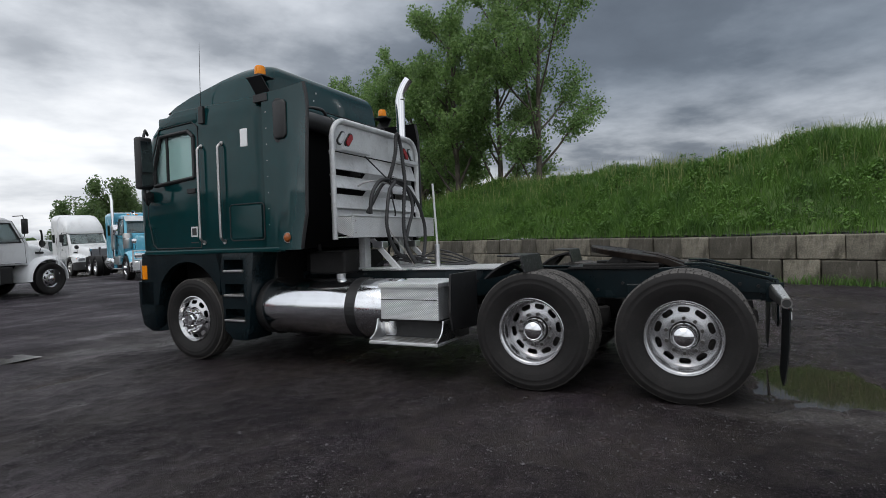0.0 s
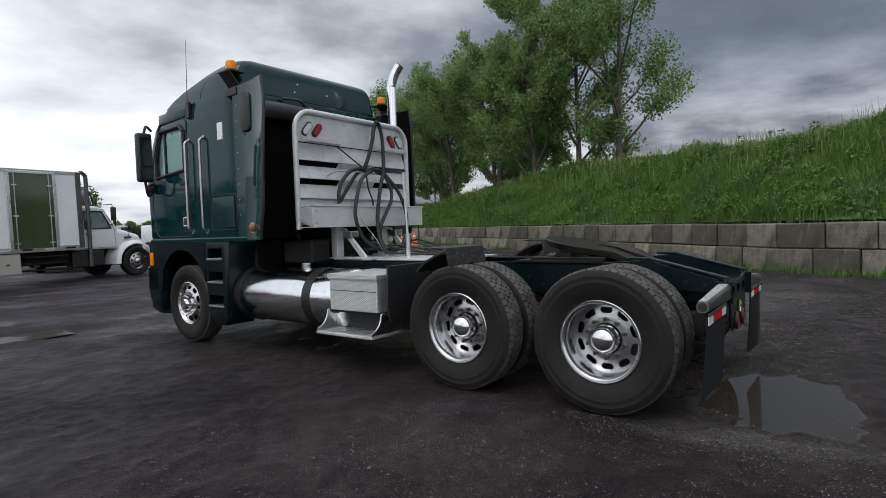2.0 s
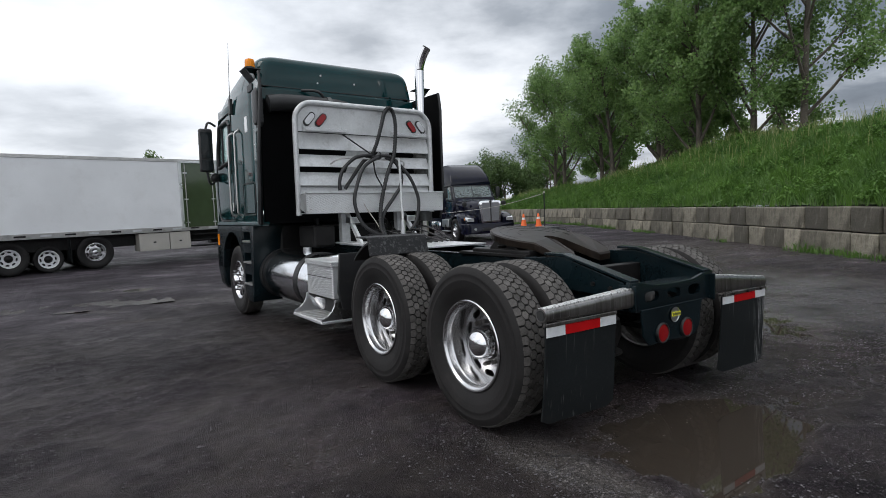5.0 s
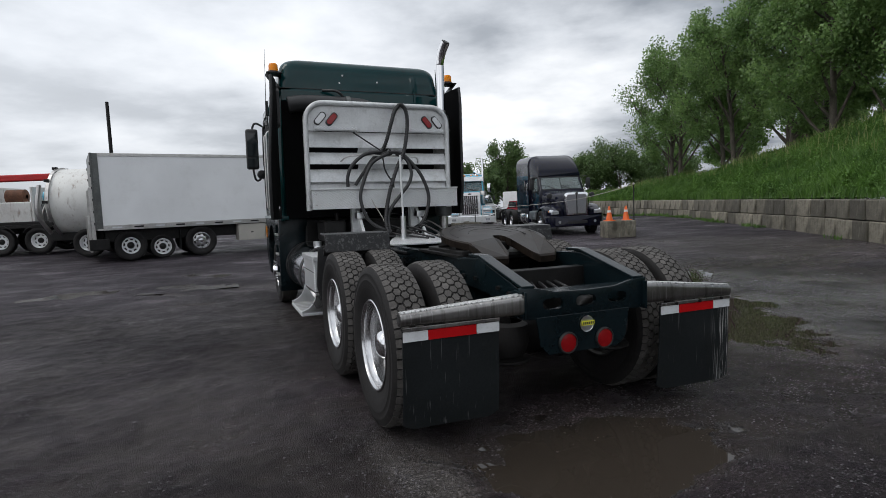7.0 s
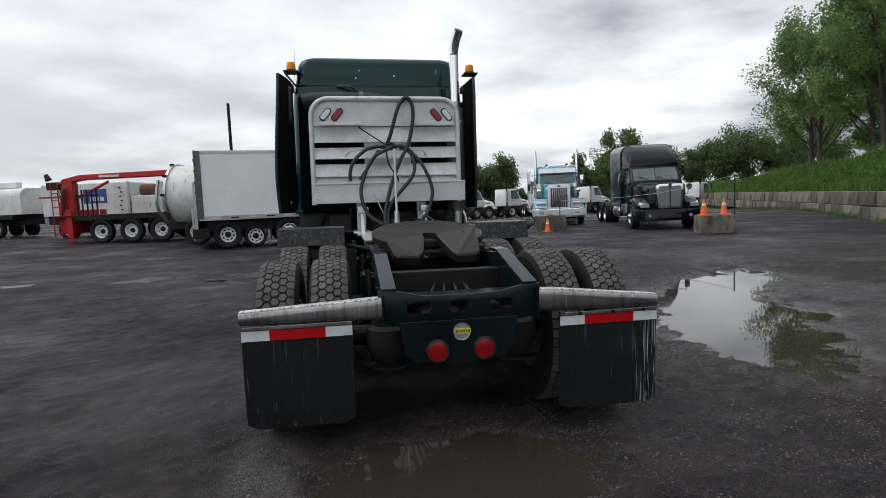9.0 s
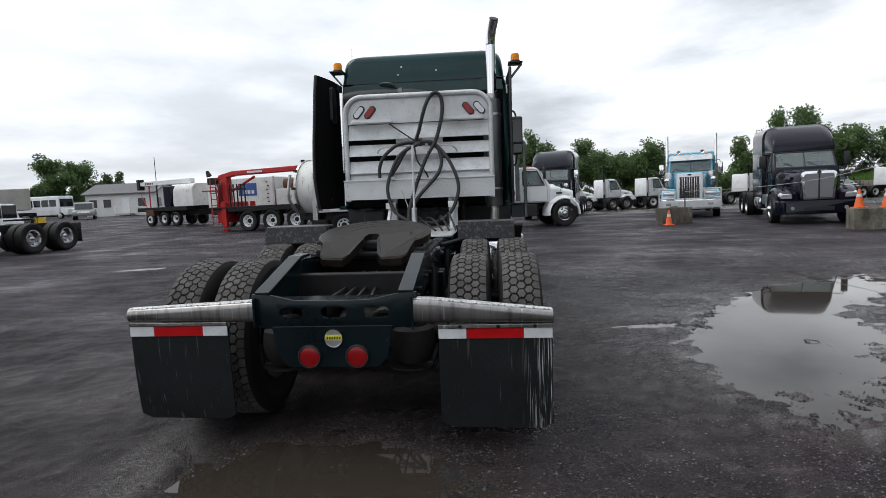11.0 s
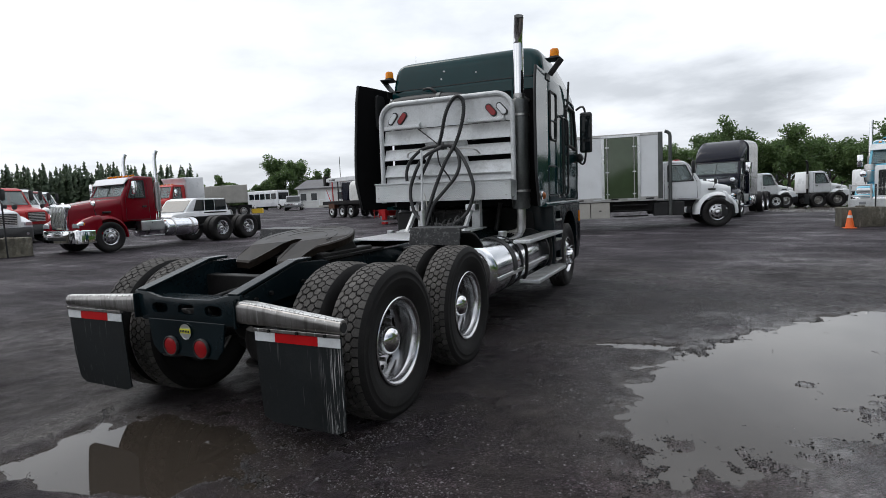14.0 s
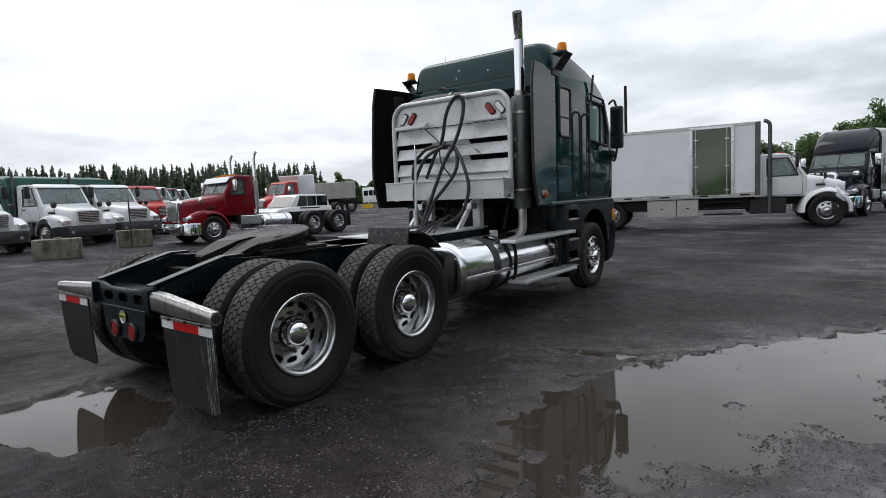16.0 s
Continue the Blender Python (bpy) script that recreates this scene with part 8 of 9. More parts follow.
    if bull:
        bo = part("bull_bar", box(-1.22, 1.22, 0.05, 0.12, 0.42, 0.74, 0.02), M["whiterack"], T, "heavy pale bull bar")
        for zz in (0.84, 1.04, 1.22):
            for sd in (-1, 1):
                part("bar_rail", cyl((sd * 1.2, 0.08, zz), (sd * 0.56, 0.08, zz), 0.026, 8), M["whiterack"], bo)
        for xx in (-1.2, -0.58, 0.58, 1.2):
            part("bar_post", box(xx - 0.028, xx + 0.028, 0.04, 0.12, 0.45, 1.26, 0.01), M["whiterack"], bo)
        for sd in (-1, 1):
            part("bar_lamp", box(*sorted((sd * 0.72, sd * 0.92)), 0.115, 0.128, 0.54, 0.64, 0.005), M["headlight"], bo)
    return T


# white box truck, standing across the yard
bt = conventional("white box truck with a long plain cargo box", "white", (4.30, 19.95), -78.5, "medium", hood=1.22, axle=0.68, nose=0.20, roof=2.42, rear=(7.28,), style="chrome", bumper="black", length=10.4, tanks=False, name="box_truck", group="", fifth=False, lamps=False, cowl=1.66)
bxf, bxr, z0, z1 = -2.80, -10.6, 1.08, 3.46
cab_parts = set(bt.children)
part("cargo_box", box(-1.27, 1.27, bxr, bxf, z0, z1, 0.03), M["boxwhite"], bt, "white cargo box panels")
for a, b in ((-1.285, -1.265), (1.265, 1.285)):
    part("top_rail", box(a, b, bxr, bxf, z1 - 0.09, z1 + 0.01, 0.006), M["steel"], bt)
    part("bottom_rail", box(a, b, bxr, bxf, z0 - 0.06, z0 + 0.10, 0.006), M["steel"], bt)
    for yy in (bxr, bxf - 0.16):
        part("corner_post", box(a - 0.004, b + 0.004, yy, yy + 0.16, z0, z1, 0.006), M["muffler"], bt)
for k in range(12):
    part("marker_strip", box(1.284, 1.29, bxr + 0.4 + k * 0.62, bxr + 0.68 + k * 0.62, z0 + 0.0, z0 + 0.05), M["grease" if k % 2 else "white_tape"], bt)
sd_ = part("side_door", box(1.262, 1.30, -4.82, -3.66, z0 + 0.06, z1 - 0.10, 0.008), M["doorgloss"], bt, "glossy side door panel, reflected green put into its colour")
part("door_frame", box(1.26, 1.315, -4.92, -4.82, z0 + 0.02, z1 - 0.06, 0.01), M["alu"], sd_)
part("door_frame", box(1.26, 1.315, -3.66, -3.57, z0 + 0.02, z1 - 0.06, 0.01), M["alu"], sd_)
part("door_frame", box(1.26, 1.315, -4.92, -3.57, z1 - 0.12, z1 - 0.04, 0.01), M["alu"], sd_)
for yy in (-4.72, -3.78):
    part("lock_rod", cyl((1.325, yy, z0 + 0.06), (1.325, yy, z1 - 0.12), 0.018, 8), M["steel"], sd_)
    for zz in (1.3, 2.1, 3.0):
        part("rod_hinge", box(1.30, 1.345, yy - 0.06, yy + 0.06, zz - 0.02, zz + 0.02), M["alu"], sd_)
for y0_, y1_ in ((-6.3, -5.35), (-5.33, -4.65)):
    lo = part("side_locker", box(0.75, 1.25, y0_, y1_, 0.42, 1.0, 0.015), M["tan"], bt, "beige side locker")
    part("latch", box(1.25, 1.27, (y0_ + y1_) / 2 - 0.04, (y0_ + y1_) / 2 + 0.04, 0.68, 0.72), M["black"], lo)
for k in range(3):
    part("side_step", box(0.8, 1.26, -4.5, -3.3, 0.45 + 0.2 * k, 0.49 + 0.2 * k, 0.01), M["grease"], bt)
part("under_frame", box(-0.9, 0.9, bxr + 0.2, -2.4, 0.62, 1.02, 0.02), M["grease"], bt, "dark chassis under the box")
part("exhaust_pipe", tube([(1.10, -2.52, 0.45), (1.10, -2.52, 3.30), (1.10, -2.54, 3.40), (1.10, -2.62, 3.47), (1.10, -2.70, 3.49)], 0.062, 12), M["muffler"], bt, "black upright exhaust pipe")
part("rear_frame", box(-1.28, 1.28, bxr - 0.06, bxr, z0 - 0.05, z1 + 0.02, 0.01), M["muffler"], bt)
for sx in (-1, 1):
    part("lift_mast", box(*sorted((sx * 1.12, sx * 1.25)), bxr - 0.16, bxr - 0.05, 0.45, 2.4, 0.01), M["steel"], bt)
    part("rear_guard", box(*sorted((sx * 1.0, sx * 1.26)), bxr - 0.25, bxr + 0.3, 0.40, 0.75, 0.02), M["grease"], bt)
    for k in range(6):
        part("door_hinge", box(*sorted((sx * 1.20, sx * 1.29)), bxr - 0.08, bxr - 0.06, 1.2 + 0.38 * k, 1.28 + 0.38 * k), M["grease"], bt)
    road_wheel(bt, sx * 0.95, -8.75, 0.40, 0.22, sx, "white", True)
    road_wheel(bt, sx * 0.98, -9.70, 0.50, 0.28, sx, "white", True)
part("lift_platform", box(-1.2, 1.2, bxr - 0.24, bxr - 0.17, 0.35, 1.5, 0.01), M["steel"], bt)
part("roof_lights", box(-0.35, 0.35, -2.25, -2.05, 2.415, 2.48, 0.02), M["redbright"], bt)

for ob in bt.children:
    if ob not in cab_parts:
        ob.location.y += 0.27

# navy sleeper tractor by the cones
conventional("navy blue sleeper tractor with bright grille", "navy", (11.45, 14.95), 164.5, "aero", hood=1.75, axle=1.25, sleeper=1.9, roof=2.62, top=3.52, lamps=False, rear=(6.2, 7.5), style="chrome", bumper="paint", length=8.2, nose=0.16, cowl=1.84)
# light blue bonneted tractor with a bull bar
conventional("light blue tractor with white bull bar and stacks", "blue", (9.35, 20.6), 160, "classic", hood=2.0, axle=1.2, sleeper=1.2, roof=2.80, top=2.98, rear=(6.6, 7.9), stacks=2, bull=True, visor="whiterack", length=8.6, cowl=1.92, cw=0.98, stack_top=3.75)
# dark sleeper tractor behind the box truck
conventional("dark purple-grey sleeper tractor with high roof", "navy", (3.5, 23.1), 165.5, "aero", hood=1.75, axle=1.25, sleeper=1.9, roof=2.62, top=3.52, lamps=False, rear=(6.2, 7.5), bumper="chrome", length=8.2, nose=0.18, cowl=1.84)
# white sleeper tractor behind the light blue one
conventional("white tractor with a tall pale roof fairing", "white", (13.1, 31.0), 168, "aero", hood=1.55, axle=1.1, sleeper=0.9, roof=2.55, top=3.55, lamps=False, rear=(5.6, 6.9), style="steel", bumper="black", length=7.6, stacks=1, dark_stack=True, stack_top=3.2, nose=0.22, cowl=1.74)
# red day cab tractor
conventional("dark red tractor with chrome stacks and white visor", "redpaint", (-16.0, 7.9), 176, "bonnet", hood=1.65, axle=1.05, roof=2.58, rear=(5.6, 6.95), stacks=2, visor="white", length=7.7, bumper="chrome", cabd=1.25, nose=0.20, cowl=1.80)
# row of white lorries
def row_lorry(label, paint, pos, body=None):
    L = conventional(label, paint, pos, -76, "medium", hood=1.35, axle=1.0, roof=2.50, rear=(5.6, 6.9), style="steel", bumper="black", length=8.0, tanks=False, fifth=False, nose=0.18, lamps=False, cowl=1.62)
    if body:
        part("body_bulkhead", box(-1.18, 1.18, -3.15, -3.0, 1.0, 2.8, 0.03), M["hopper"], L)
        part("body_box", prism([(-8.3, 1.1), (-3.15, 1.1), (-3.15, 2.75), (-4.2, 2.95), (-7.6, 2.9), (-8.5, 2.4)], -1.2, 1.2, "x", 0.05), M["hopper"], L, "dark green steel refuse body", True, 30)
        for sd in (-1, 1):
            for k in range(5):
                part("body_rib", box(*sorted((sd * 1.2, sd * 1.27)), -7.6 + 1.0 * k, -7.5 + 1.0 * k, 1.15, 2.85, 0.01), M["hopper"], L)
            if sd > 0:
                part("exhaust_pipe", cyl((1.0, -2.97, 1.0), (1.0, -2.97, 3.05), 0.06, 12), M["muffler"], L)
    return L


row_lorry("white lorry with a dark green refuse body", "white", (-19.64, 6.56), True)
row_lorry("white lorry with a dark green refuse body", "white", (-20.79, 8.99), True)
row_lorry("white lorry parked at the end of the row", "white", (-18.11, 3.14))
row_lorry("red lorry parked in a row", "redbright", (-23.44, 11.55))
row_lorry("white lorry parked in a row", "white", (-26.32, 13.59))
row_lorry("red lorry parked in a row", "redpaint", (-30.48, 16.42))
row_lorry("white lorry parked in a row", "white", (-33.72, 18.83))
# red tractor with white sleeper, further back
RW = conventional("red tractor with a white sleeper", "redbright", (-31.2, 22.4), 185, "bonnet", hood=1.6, axle=1.1, roof=2.75, rear=(6.0, 7.3), style="white", length=8.0)
part("sleeper", prism([(-3.13, 1.0), (-3.13, 2.9), (-2.9, 3.25), (-4.8, 3.35), (-4.9, 1.0)], -1.12, 1.12, "x", 0.10, None, 3), M["white"], RW, "white sleeper with roof fairing", True, 40)
DT = conventional("grey tipper lorry with ribbed body", "greybody", (-37.2, 27.65), 135, "medium", hood=1.6, axle=1.1, roof=2.6, rear=(5.9, 7.2), style="steel", length=7.9, fifth=False)
part("tipper_body", wedge(-7.6, -3.5, 1.25, 1.25, 1.2, 1.2, 2.7, 2.6, 0.05), M["tan"], DT, "grey steel tipping body")
for k in range(5):
    part("body_rib", box(-1.30, 1.30, -7.4 + 0.85 * k, -7.3 + 0.85 * k, 1.2, 2.66, 0.01), M["tan"], DT)
# white tractors beyond the light blue one
for k, (x, y, h, slp) in enumerate(((9.4, 44.5, -66, 0.0), (12.9, 45.6, -70, 0.0), (16.6, 46.6, -68, 0.0), (20.4, 47.4, -72, 0.0), (25.5, 48.5, -66, 0.0), (29.6, 47.0, -70, 1.0), (33.5, 50.0, -68, 0.0), (38.0, 49.0, -72, 0.0))):
    conventional("white tractor unit with a dark upright exhaust", "white", (x, y), h, "aero" if slp > 1.2 else "medium", hood=1.45, axle=1.0, sleeper=slp, roof=2.55, top=3.3 if slp > 1.2 else 2.75, rear=(5.3, 6.6), style="white" if k % 2 else "steel", stacks=1, dark_stack=True, stack_top=3.3, bumper="black", length=7.3, tanks=False, lamps=False, nose=0.22, cowl=1.66)


def crane_trailer():
    """A three-axle flat chassis with a folded red loader crane at its front end."""
    T = empty("crane_truck", pose(-16.4, 24.9, gz(-10.5, 23.3), 0, 0, 77))
    tagged(T, "flat chassis with a folded bright red loader crane", "crane truck", "crane trucks")
    for sd in (-1, 1):
        part("frame_rail", box(*sorted((sd * 0.36, sd * 0.46)), -9.6, -3.5, 0.78, 1.12, 0.01), M["grease"], T)
        for y in (-5.8, -7.15, -8.5):
            road_wheel(T, sd * 1.05, y, 0.52, 0.30, sd, "white", True)
            part("mud_guard", prism([(y + 0.62 * math.cos(radians(a)), 0.52 + 0.62 * math.sin(radians(a))) for a in range(30, 151, 20)] + [(y + 0.60 * math.cos(radians(a)), 0.52 + 0.60 * math.sin(radians(a))) for a in range(150, 29, -20)], *sorted((sd * 0.85, sd * 1.22)), "x"), M["black"], T)
        leg = part("outrigger", box(*sorted((sd * 1.02, sd * 1.20)), -4.55, -4.30, 0.25, 1.5, 0.02), M["redbright"], T, "red stabiliser leg")
        part("leg_foot", cyl((sd * 1.11, -4.42, 0.02), (sd * 1.11, -4.42, 0.14), 0.18, 14), M["redbright"], leg)
        part("side_guard", box(*sorted((sd * 1.12, sd * 1.20)), -9.4, -4.7, 1.0, 1.14, 0.01), M["grease"], T)
    part("deck", box(-1.2, 1.2, -9.7, -3.5, 1.14, 1.25, 0.02), M["grease"], T, "dark steel deck")
    part("crane_base", box(-0.95, 0.7, -4.5, -3.8, 0.45, 1.5, 0.05), M["redbright"], T, "red crane base")
    ma = part("crane_mast", prism([(-4.45, 1.4), (-3.85, 1.4), (-3.95, 2.55), (-4.15, 2.85), (-4.45, 2.7)], -0.85, -0.45, "x", 0.04), M["redbright"], T, "red crane mast")
    part("mast_ram", cyl((-0.95, -3.9, 1.2), (-0.95, -4.1, 2.4), 0.07, 12), M["redbright"], ma)
    bo = part("crane_boom", prism([(-3.75, 2.60), (-4.0, 2.86), (-4.8, 3.02), (-9.2, 3.08), (-9.9, 3.02), (-9.9, 2.90), (-9.1, 2.82), (-4.9, 2.78)], -0.85, -0.50, "x", 0.04), M["redbright"], T, "folded red crane boom")
    part("inner_boom", box(-0.80, -0.56, -10.9, -9.6, 2.90, 3.0, 0.02), M["redbright"], bo)
    part("boom_ram", cyl((-0.68, -4.1, 1.8), (-0.68, -6.0, 2.68), 0.06, 12), M["redbright"], bo)
    part("maker_plate", box(-0.855, -0.85, -6.6, -5.7, 2.87, 2.96), M["white_tape"], bo, "pale faded marking")
    part("operator_arm", box(-0.9, -0.4, -3.85, -2.9, 2.05, 2.12, 0.02), M["redbright"], T, "red control platform arm")
    part("jib_head", box(-0.80, -0.5, -3.75, -3.2, 2.4, 2.75, 0.05), M["grease"], T)
    part("work_lamp", cyl((-0.65, -3.25, 2.85), (-0.65, -3.15, 3.1), 0.14, 14, r2=0.08), M["grease"], T)
    for sx in (-1.22, -0.82):
        part("ladder_rail", cyl((sx, -3.75, 0.35), (sx, -3.75, 2.7), 0.025, 6), M["redbright"], T)
    for k in range(7):
        part("ladder_rung", cyl((-1.22, -3.75, 0.45 + 0.3 * k), (-0.82, -3.75, 0.45 + 0.3 * k), 0.018, 6), M["redbright"], T)
    for k in range(5):
        part("stake", cyl((-1.1, -4.8 - 0.22 * k, 1.25), (-1.1, -4.8 - 0.22 * k, 2.35), 0.035, 8), M["grease"], T, "dark upright stake")
    part("stake_rail", box(-1.13, -1.07, -5.75, -4.7, 2.05, 2.13), M["grease"], T)
    for k in range(4):
        part("hose", tube([(-0.95, -4.0 - 0.1 * k, 1.4), (-1.05, -3.9 - 0.1 * k, 2.2), (-0.9, -4.2, 2.5)], 0.018, 6, None, 4), M["hose"], T)
    return T


crane_trailer()


def equipment_trailer():
    """White equipment boxes on a chassis behind the red crane, with a domed tank at the end."""
    T = empty("equipment_trailer", pose(-13.3, 27.7, gz(-11, 27.2), 0, 0, 77))
    tagged(T, "white equipment trailer with a blue sign and rusty pumps", "trailer", "crane trucks")
    part("chassis", box(-1.15, 1.15, -7.6, 1.6, 0.75, 1.15, 0.02), M["grease"], T)
    for sd in (-1, 1):
        for y in (-5.2, -6.5, 0.6):
            road_wheel(T, sd * 1.05, y, 0.52, 0.30, sd, "white", True)
    part("equipment_body", box(-1.22, 1.22, -2.7, 1.8, 1.15, 2.75, 0.04), M["white_dirty"], T, "white box with rust runs")
    part("body_seam", box(-1.235, -1.22, 0.42, 0.50, 1.15, 2.75), M["steel"], T)
    part("corner_rail", box(-1.24, -1.2, -2.72, -2.6, 1.15, 2.77), M["steel"], T)
    for k in range(6):
        part("latch", box(-1.25, -1.22, -2.35 + 0.06 * (k % 2), -2.25 + 0.06 * (k % 2), 1.35 + 0.22 * k, 1.41 + 0.22 * k), M["grease"], T)
    sg = part("blue_panel", box(-1.24, -1.222, -1.55, -0.35, 1.75, 2.45, 0.005), M["blue_sign"], T, "blue sign panel with pale unreadable letters")
    for k in range(3):
        part("letter_bar", box(-1.246, -1.2405, -1.40 + 0.26 * k, -1.22 + 0.26 * k, 1.86, 2.06), M["white_tape"], sg)
    part("low_body", box(-1.2, 1.2, -4.2, -2.75, 1.15, 2.05, 0.04), M["white_dirty"], T, "lower white locker with rust")
    part("rusty_motor", lathe([(-0.4, 0.1), (-0.35, 0.32), (0.35, 0.32), (0.4, 0.1)], 18, None, pose(-0.6, -3.4, 2.30, 0, 0, 90)), M["rust"], T, "rusty motor", True, 40)
    part("back_panel", box(-1.2, 1.2, -4.32, -4.22, 1.15, 2.7, 0.02), M["white_dirty"], T)
    part("blue_tank", lathe([(-0.45, 0.05), (-0.42, 0.26), (0.42, 0.26), (0.45, 0.05)], 20, None, pose(-0.7, -5.0, 2.25, 0, 0, 90)), M["blue"], T, "light blue header tank", True, 40)
    part("pump_engine", box(-1.0, 0.5, -5.9, -4.5, 1.15, 1.95, 0.06), M["muffler"], T)
    for k in range(5):
        part("pipe", tube([(-1.1, -4.6 - 0.2 * k, 1.2), (-1.18, -4.65 - 0.2 * k, 1.6), (-0.9, -4.7 - 0.2 * k, 2.0)], 0.035, 8, None, 4), M["steel"], T)
    return T


M["white_dirty"] = streaked(surf("grimy_white_panels", (0.62, 0.62, 0.60), 0.5, 0, 0.1, 1.2, 30, 0.03, wear=(0.30, 0.26, 0.22), wear_amt=0.5), (0.16, 0.10, 0.06), 0.7, 9, 0.60, 0.75)
equipment_trailer()

# white domed tank body between the box truck and the cranes
DT_ = empty("tank_lorry", pose(-7.25, 20.82, gz(-7.64, 20.00), 0, 0, 77))
tagged(DT_, "white rounded tank end of a parked lorry", "tank lorry", "crane trucks")
part("tank_body", lathe([(-0.35, 0.05), (-0.28, 0.75), (-0.12, 1.12), (0.05, 1.22), (2.6, 1.22), (2.7, 1.0), (2.7, 0.01)], 36, None, pose(0, 0, 2.0, 0, 0, -90)), M["white_dirty"], DT_, "white rounded tank", True, 40)
part("tank_ring", lathe([(-0.02, 1.20), (-0.02, 1.28), (0.08, 1.28), (0.08, 1.20)], 36, None, pose(0, 0, 2.0, 0, 0, -90)), M["steel"], DT_, "dark clamped ring")
for k in range(10):
    a = 2 * math.pi * k / 10
    part("ring_clamp", box(-0.05, 0.05, -0.06, 0.10, -0.05, 0.05, 0.01, None, 2, Matrix.Translation((1.29 * math.cos(a), 0, 2.0 + 1.29 * math.sin(a)))), M["grease"], DT_)
part("chassis", box(-0.5, 0.5, -3.2, 0.3, 0.6, 1.0, 0.02), M["grease"], DT_)
for sd in (-1, 1):
    road_wheel(DT_, sd * 1.05, -1.2, 0.52, 0.30, sd, "white", True)
    road_wheel(DT_, sd * 1.05, -2.5, 0.52, 0.30, sd, "white", True)
part("hose_arm", tube([(-1.2, 0.2, 2.6), (-1.25, 0.3, 1.6), (-0.9, 0.1, 0.9)], 0.07, 10, None, 5), M["steel"], DT_)

# flat lorry with a long white boom
EC = empty("boom_truck", pose(-21.1, 30.6, gz(-20.5, 30), 0, 0, 66) @ Matrix.Scale(0.86, 4))
tagged(EC, "flat lorry with a long white crane boom", "crane truck", "crane trucks")
part("deck", box(-1.2, 1.2, -5.6, 0.0, 1.05, 1.35, 0.02), M["grease"], EC, "dark flat deck")
part("chassis", box(-0.5, 0.5, -6.0, -0.2, 0.7, 1.05, 0.02), M["grease"], EC)
for sd in (-1, 1):
    for y in (-1.4, -3.0, -4.3):
        road_wheel(EC, sd * 1.05, y, 0.50, 0.30, sd, "white", y < -2)
part("tool_chest", box(-1.22, -0.8, -1.9, -1.0, 0.75, 1.15, 0.02), M["rust"], EC, "rust-red side chest")
bm_ = part("crane_boom", box(-0.30, 0.10, -5.0, 0.5, 2.95, 3.32, 0.04), M["white"], EC, "long white boom")
part("boom_section", box(-0.24, 0.04, 0.5, 0.9, 3.0, 3.27, 0.02), M["white"], bm_)
part("boom_head", box(-0.32, 0.12, 0.9, 1.25, 2.7, 3.5, 0.05), M["grease"], bm_, "dark pulley head")
for k in range(5):
    part("letter_bar", box(-0.306, -0.301, -0.75 + 0.2 * k, -0.62 + 0.2 * k, 3.06, 3.2), M["ink"], bm_)
for y, mt in ((-0.4, "redbright"), (-1.3, "grease"), (-2.4, "steel")):
    part("boom_rest", cyl((-0.4, y, 1.3), (-0.4, y, 2.97), 0.05, 8), M[mt], EC)
part("rest_brace", cyl((-0.4, 0.0, 1.3), (-0.4, 0.6, 2.3), 0.03, 6), M["redbright"], EC)
part("load", prism([(-3.0, 1.35), (-3.0, 2.85), (-3.9, 2.8), (-4.1, 2.2), (-3.8, 1.35)], -1.1, 1.1, "x", 0.08), M["navy"], EC, "dark covered load")
part("white_body", loft_y([(-6.2, 1.1, 1.35, 2.9, 0.5), (-4.2, 1.1, 1.35, 2.9, 0.5), (-3.95, 1.0, 1.45, 2.7, 0.45)]), M["white_dirty"], EC, "rounded white body", True, 40)


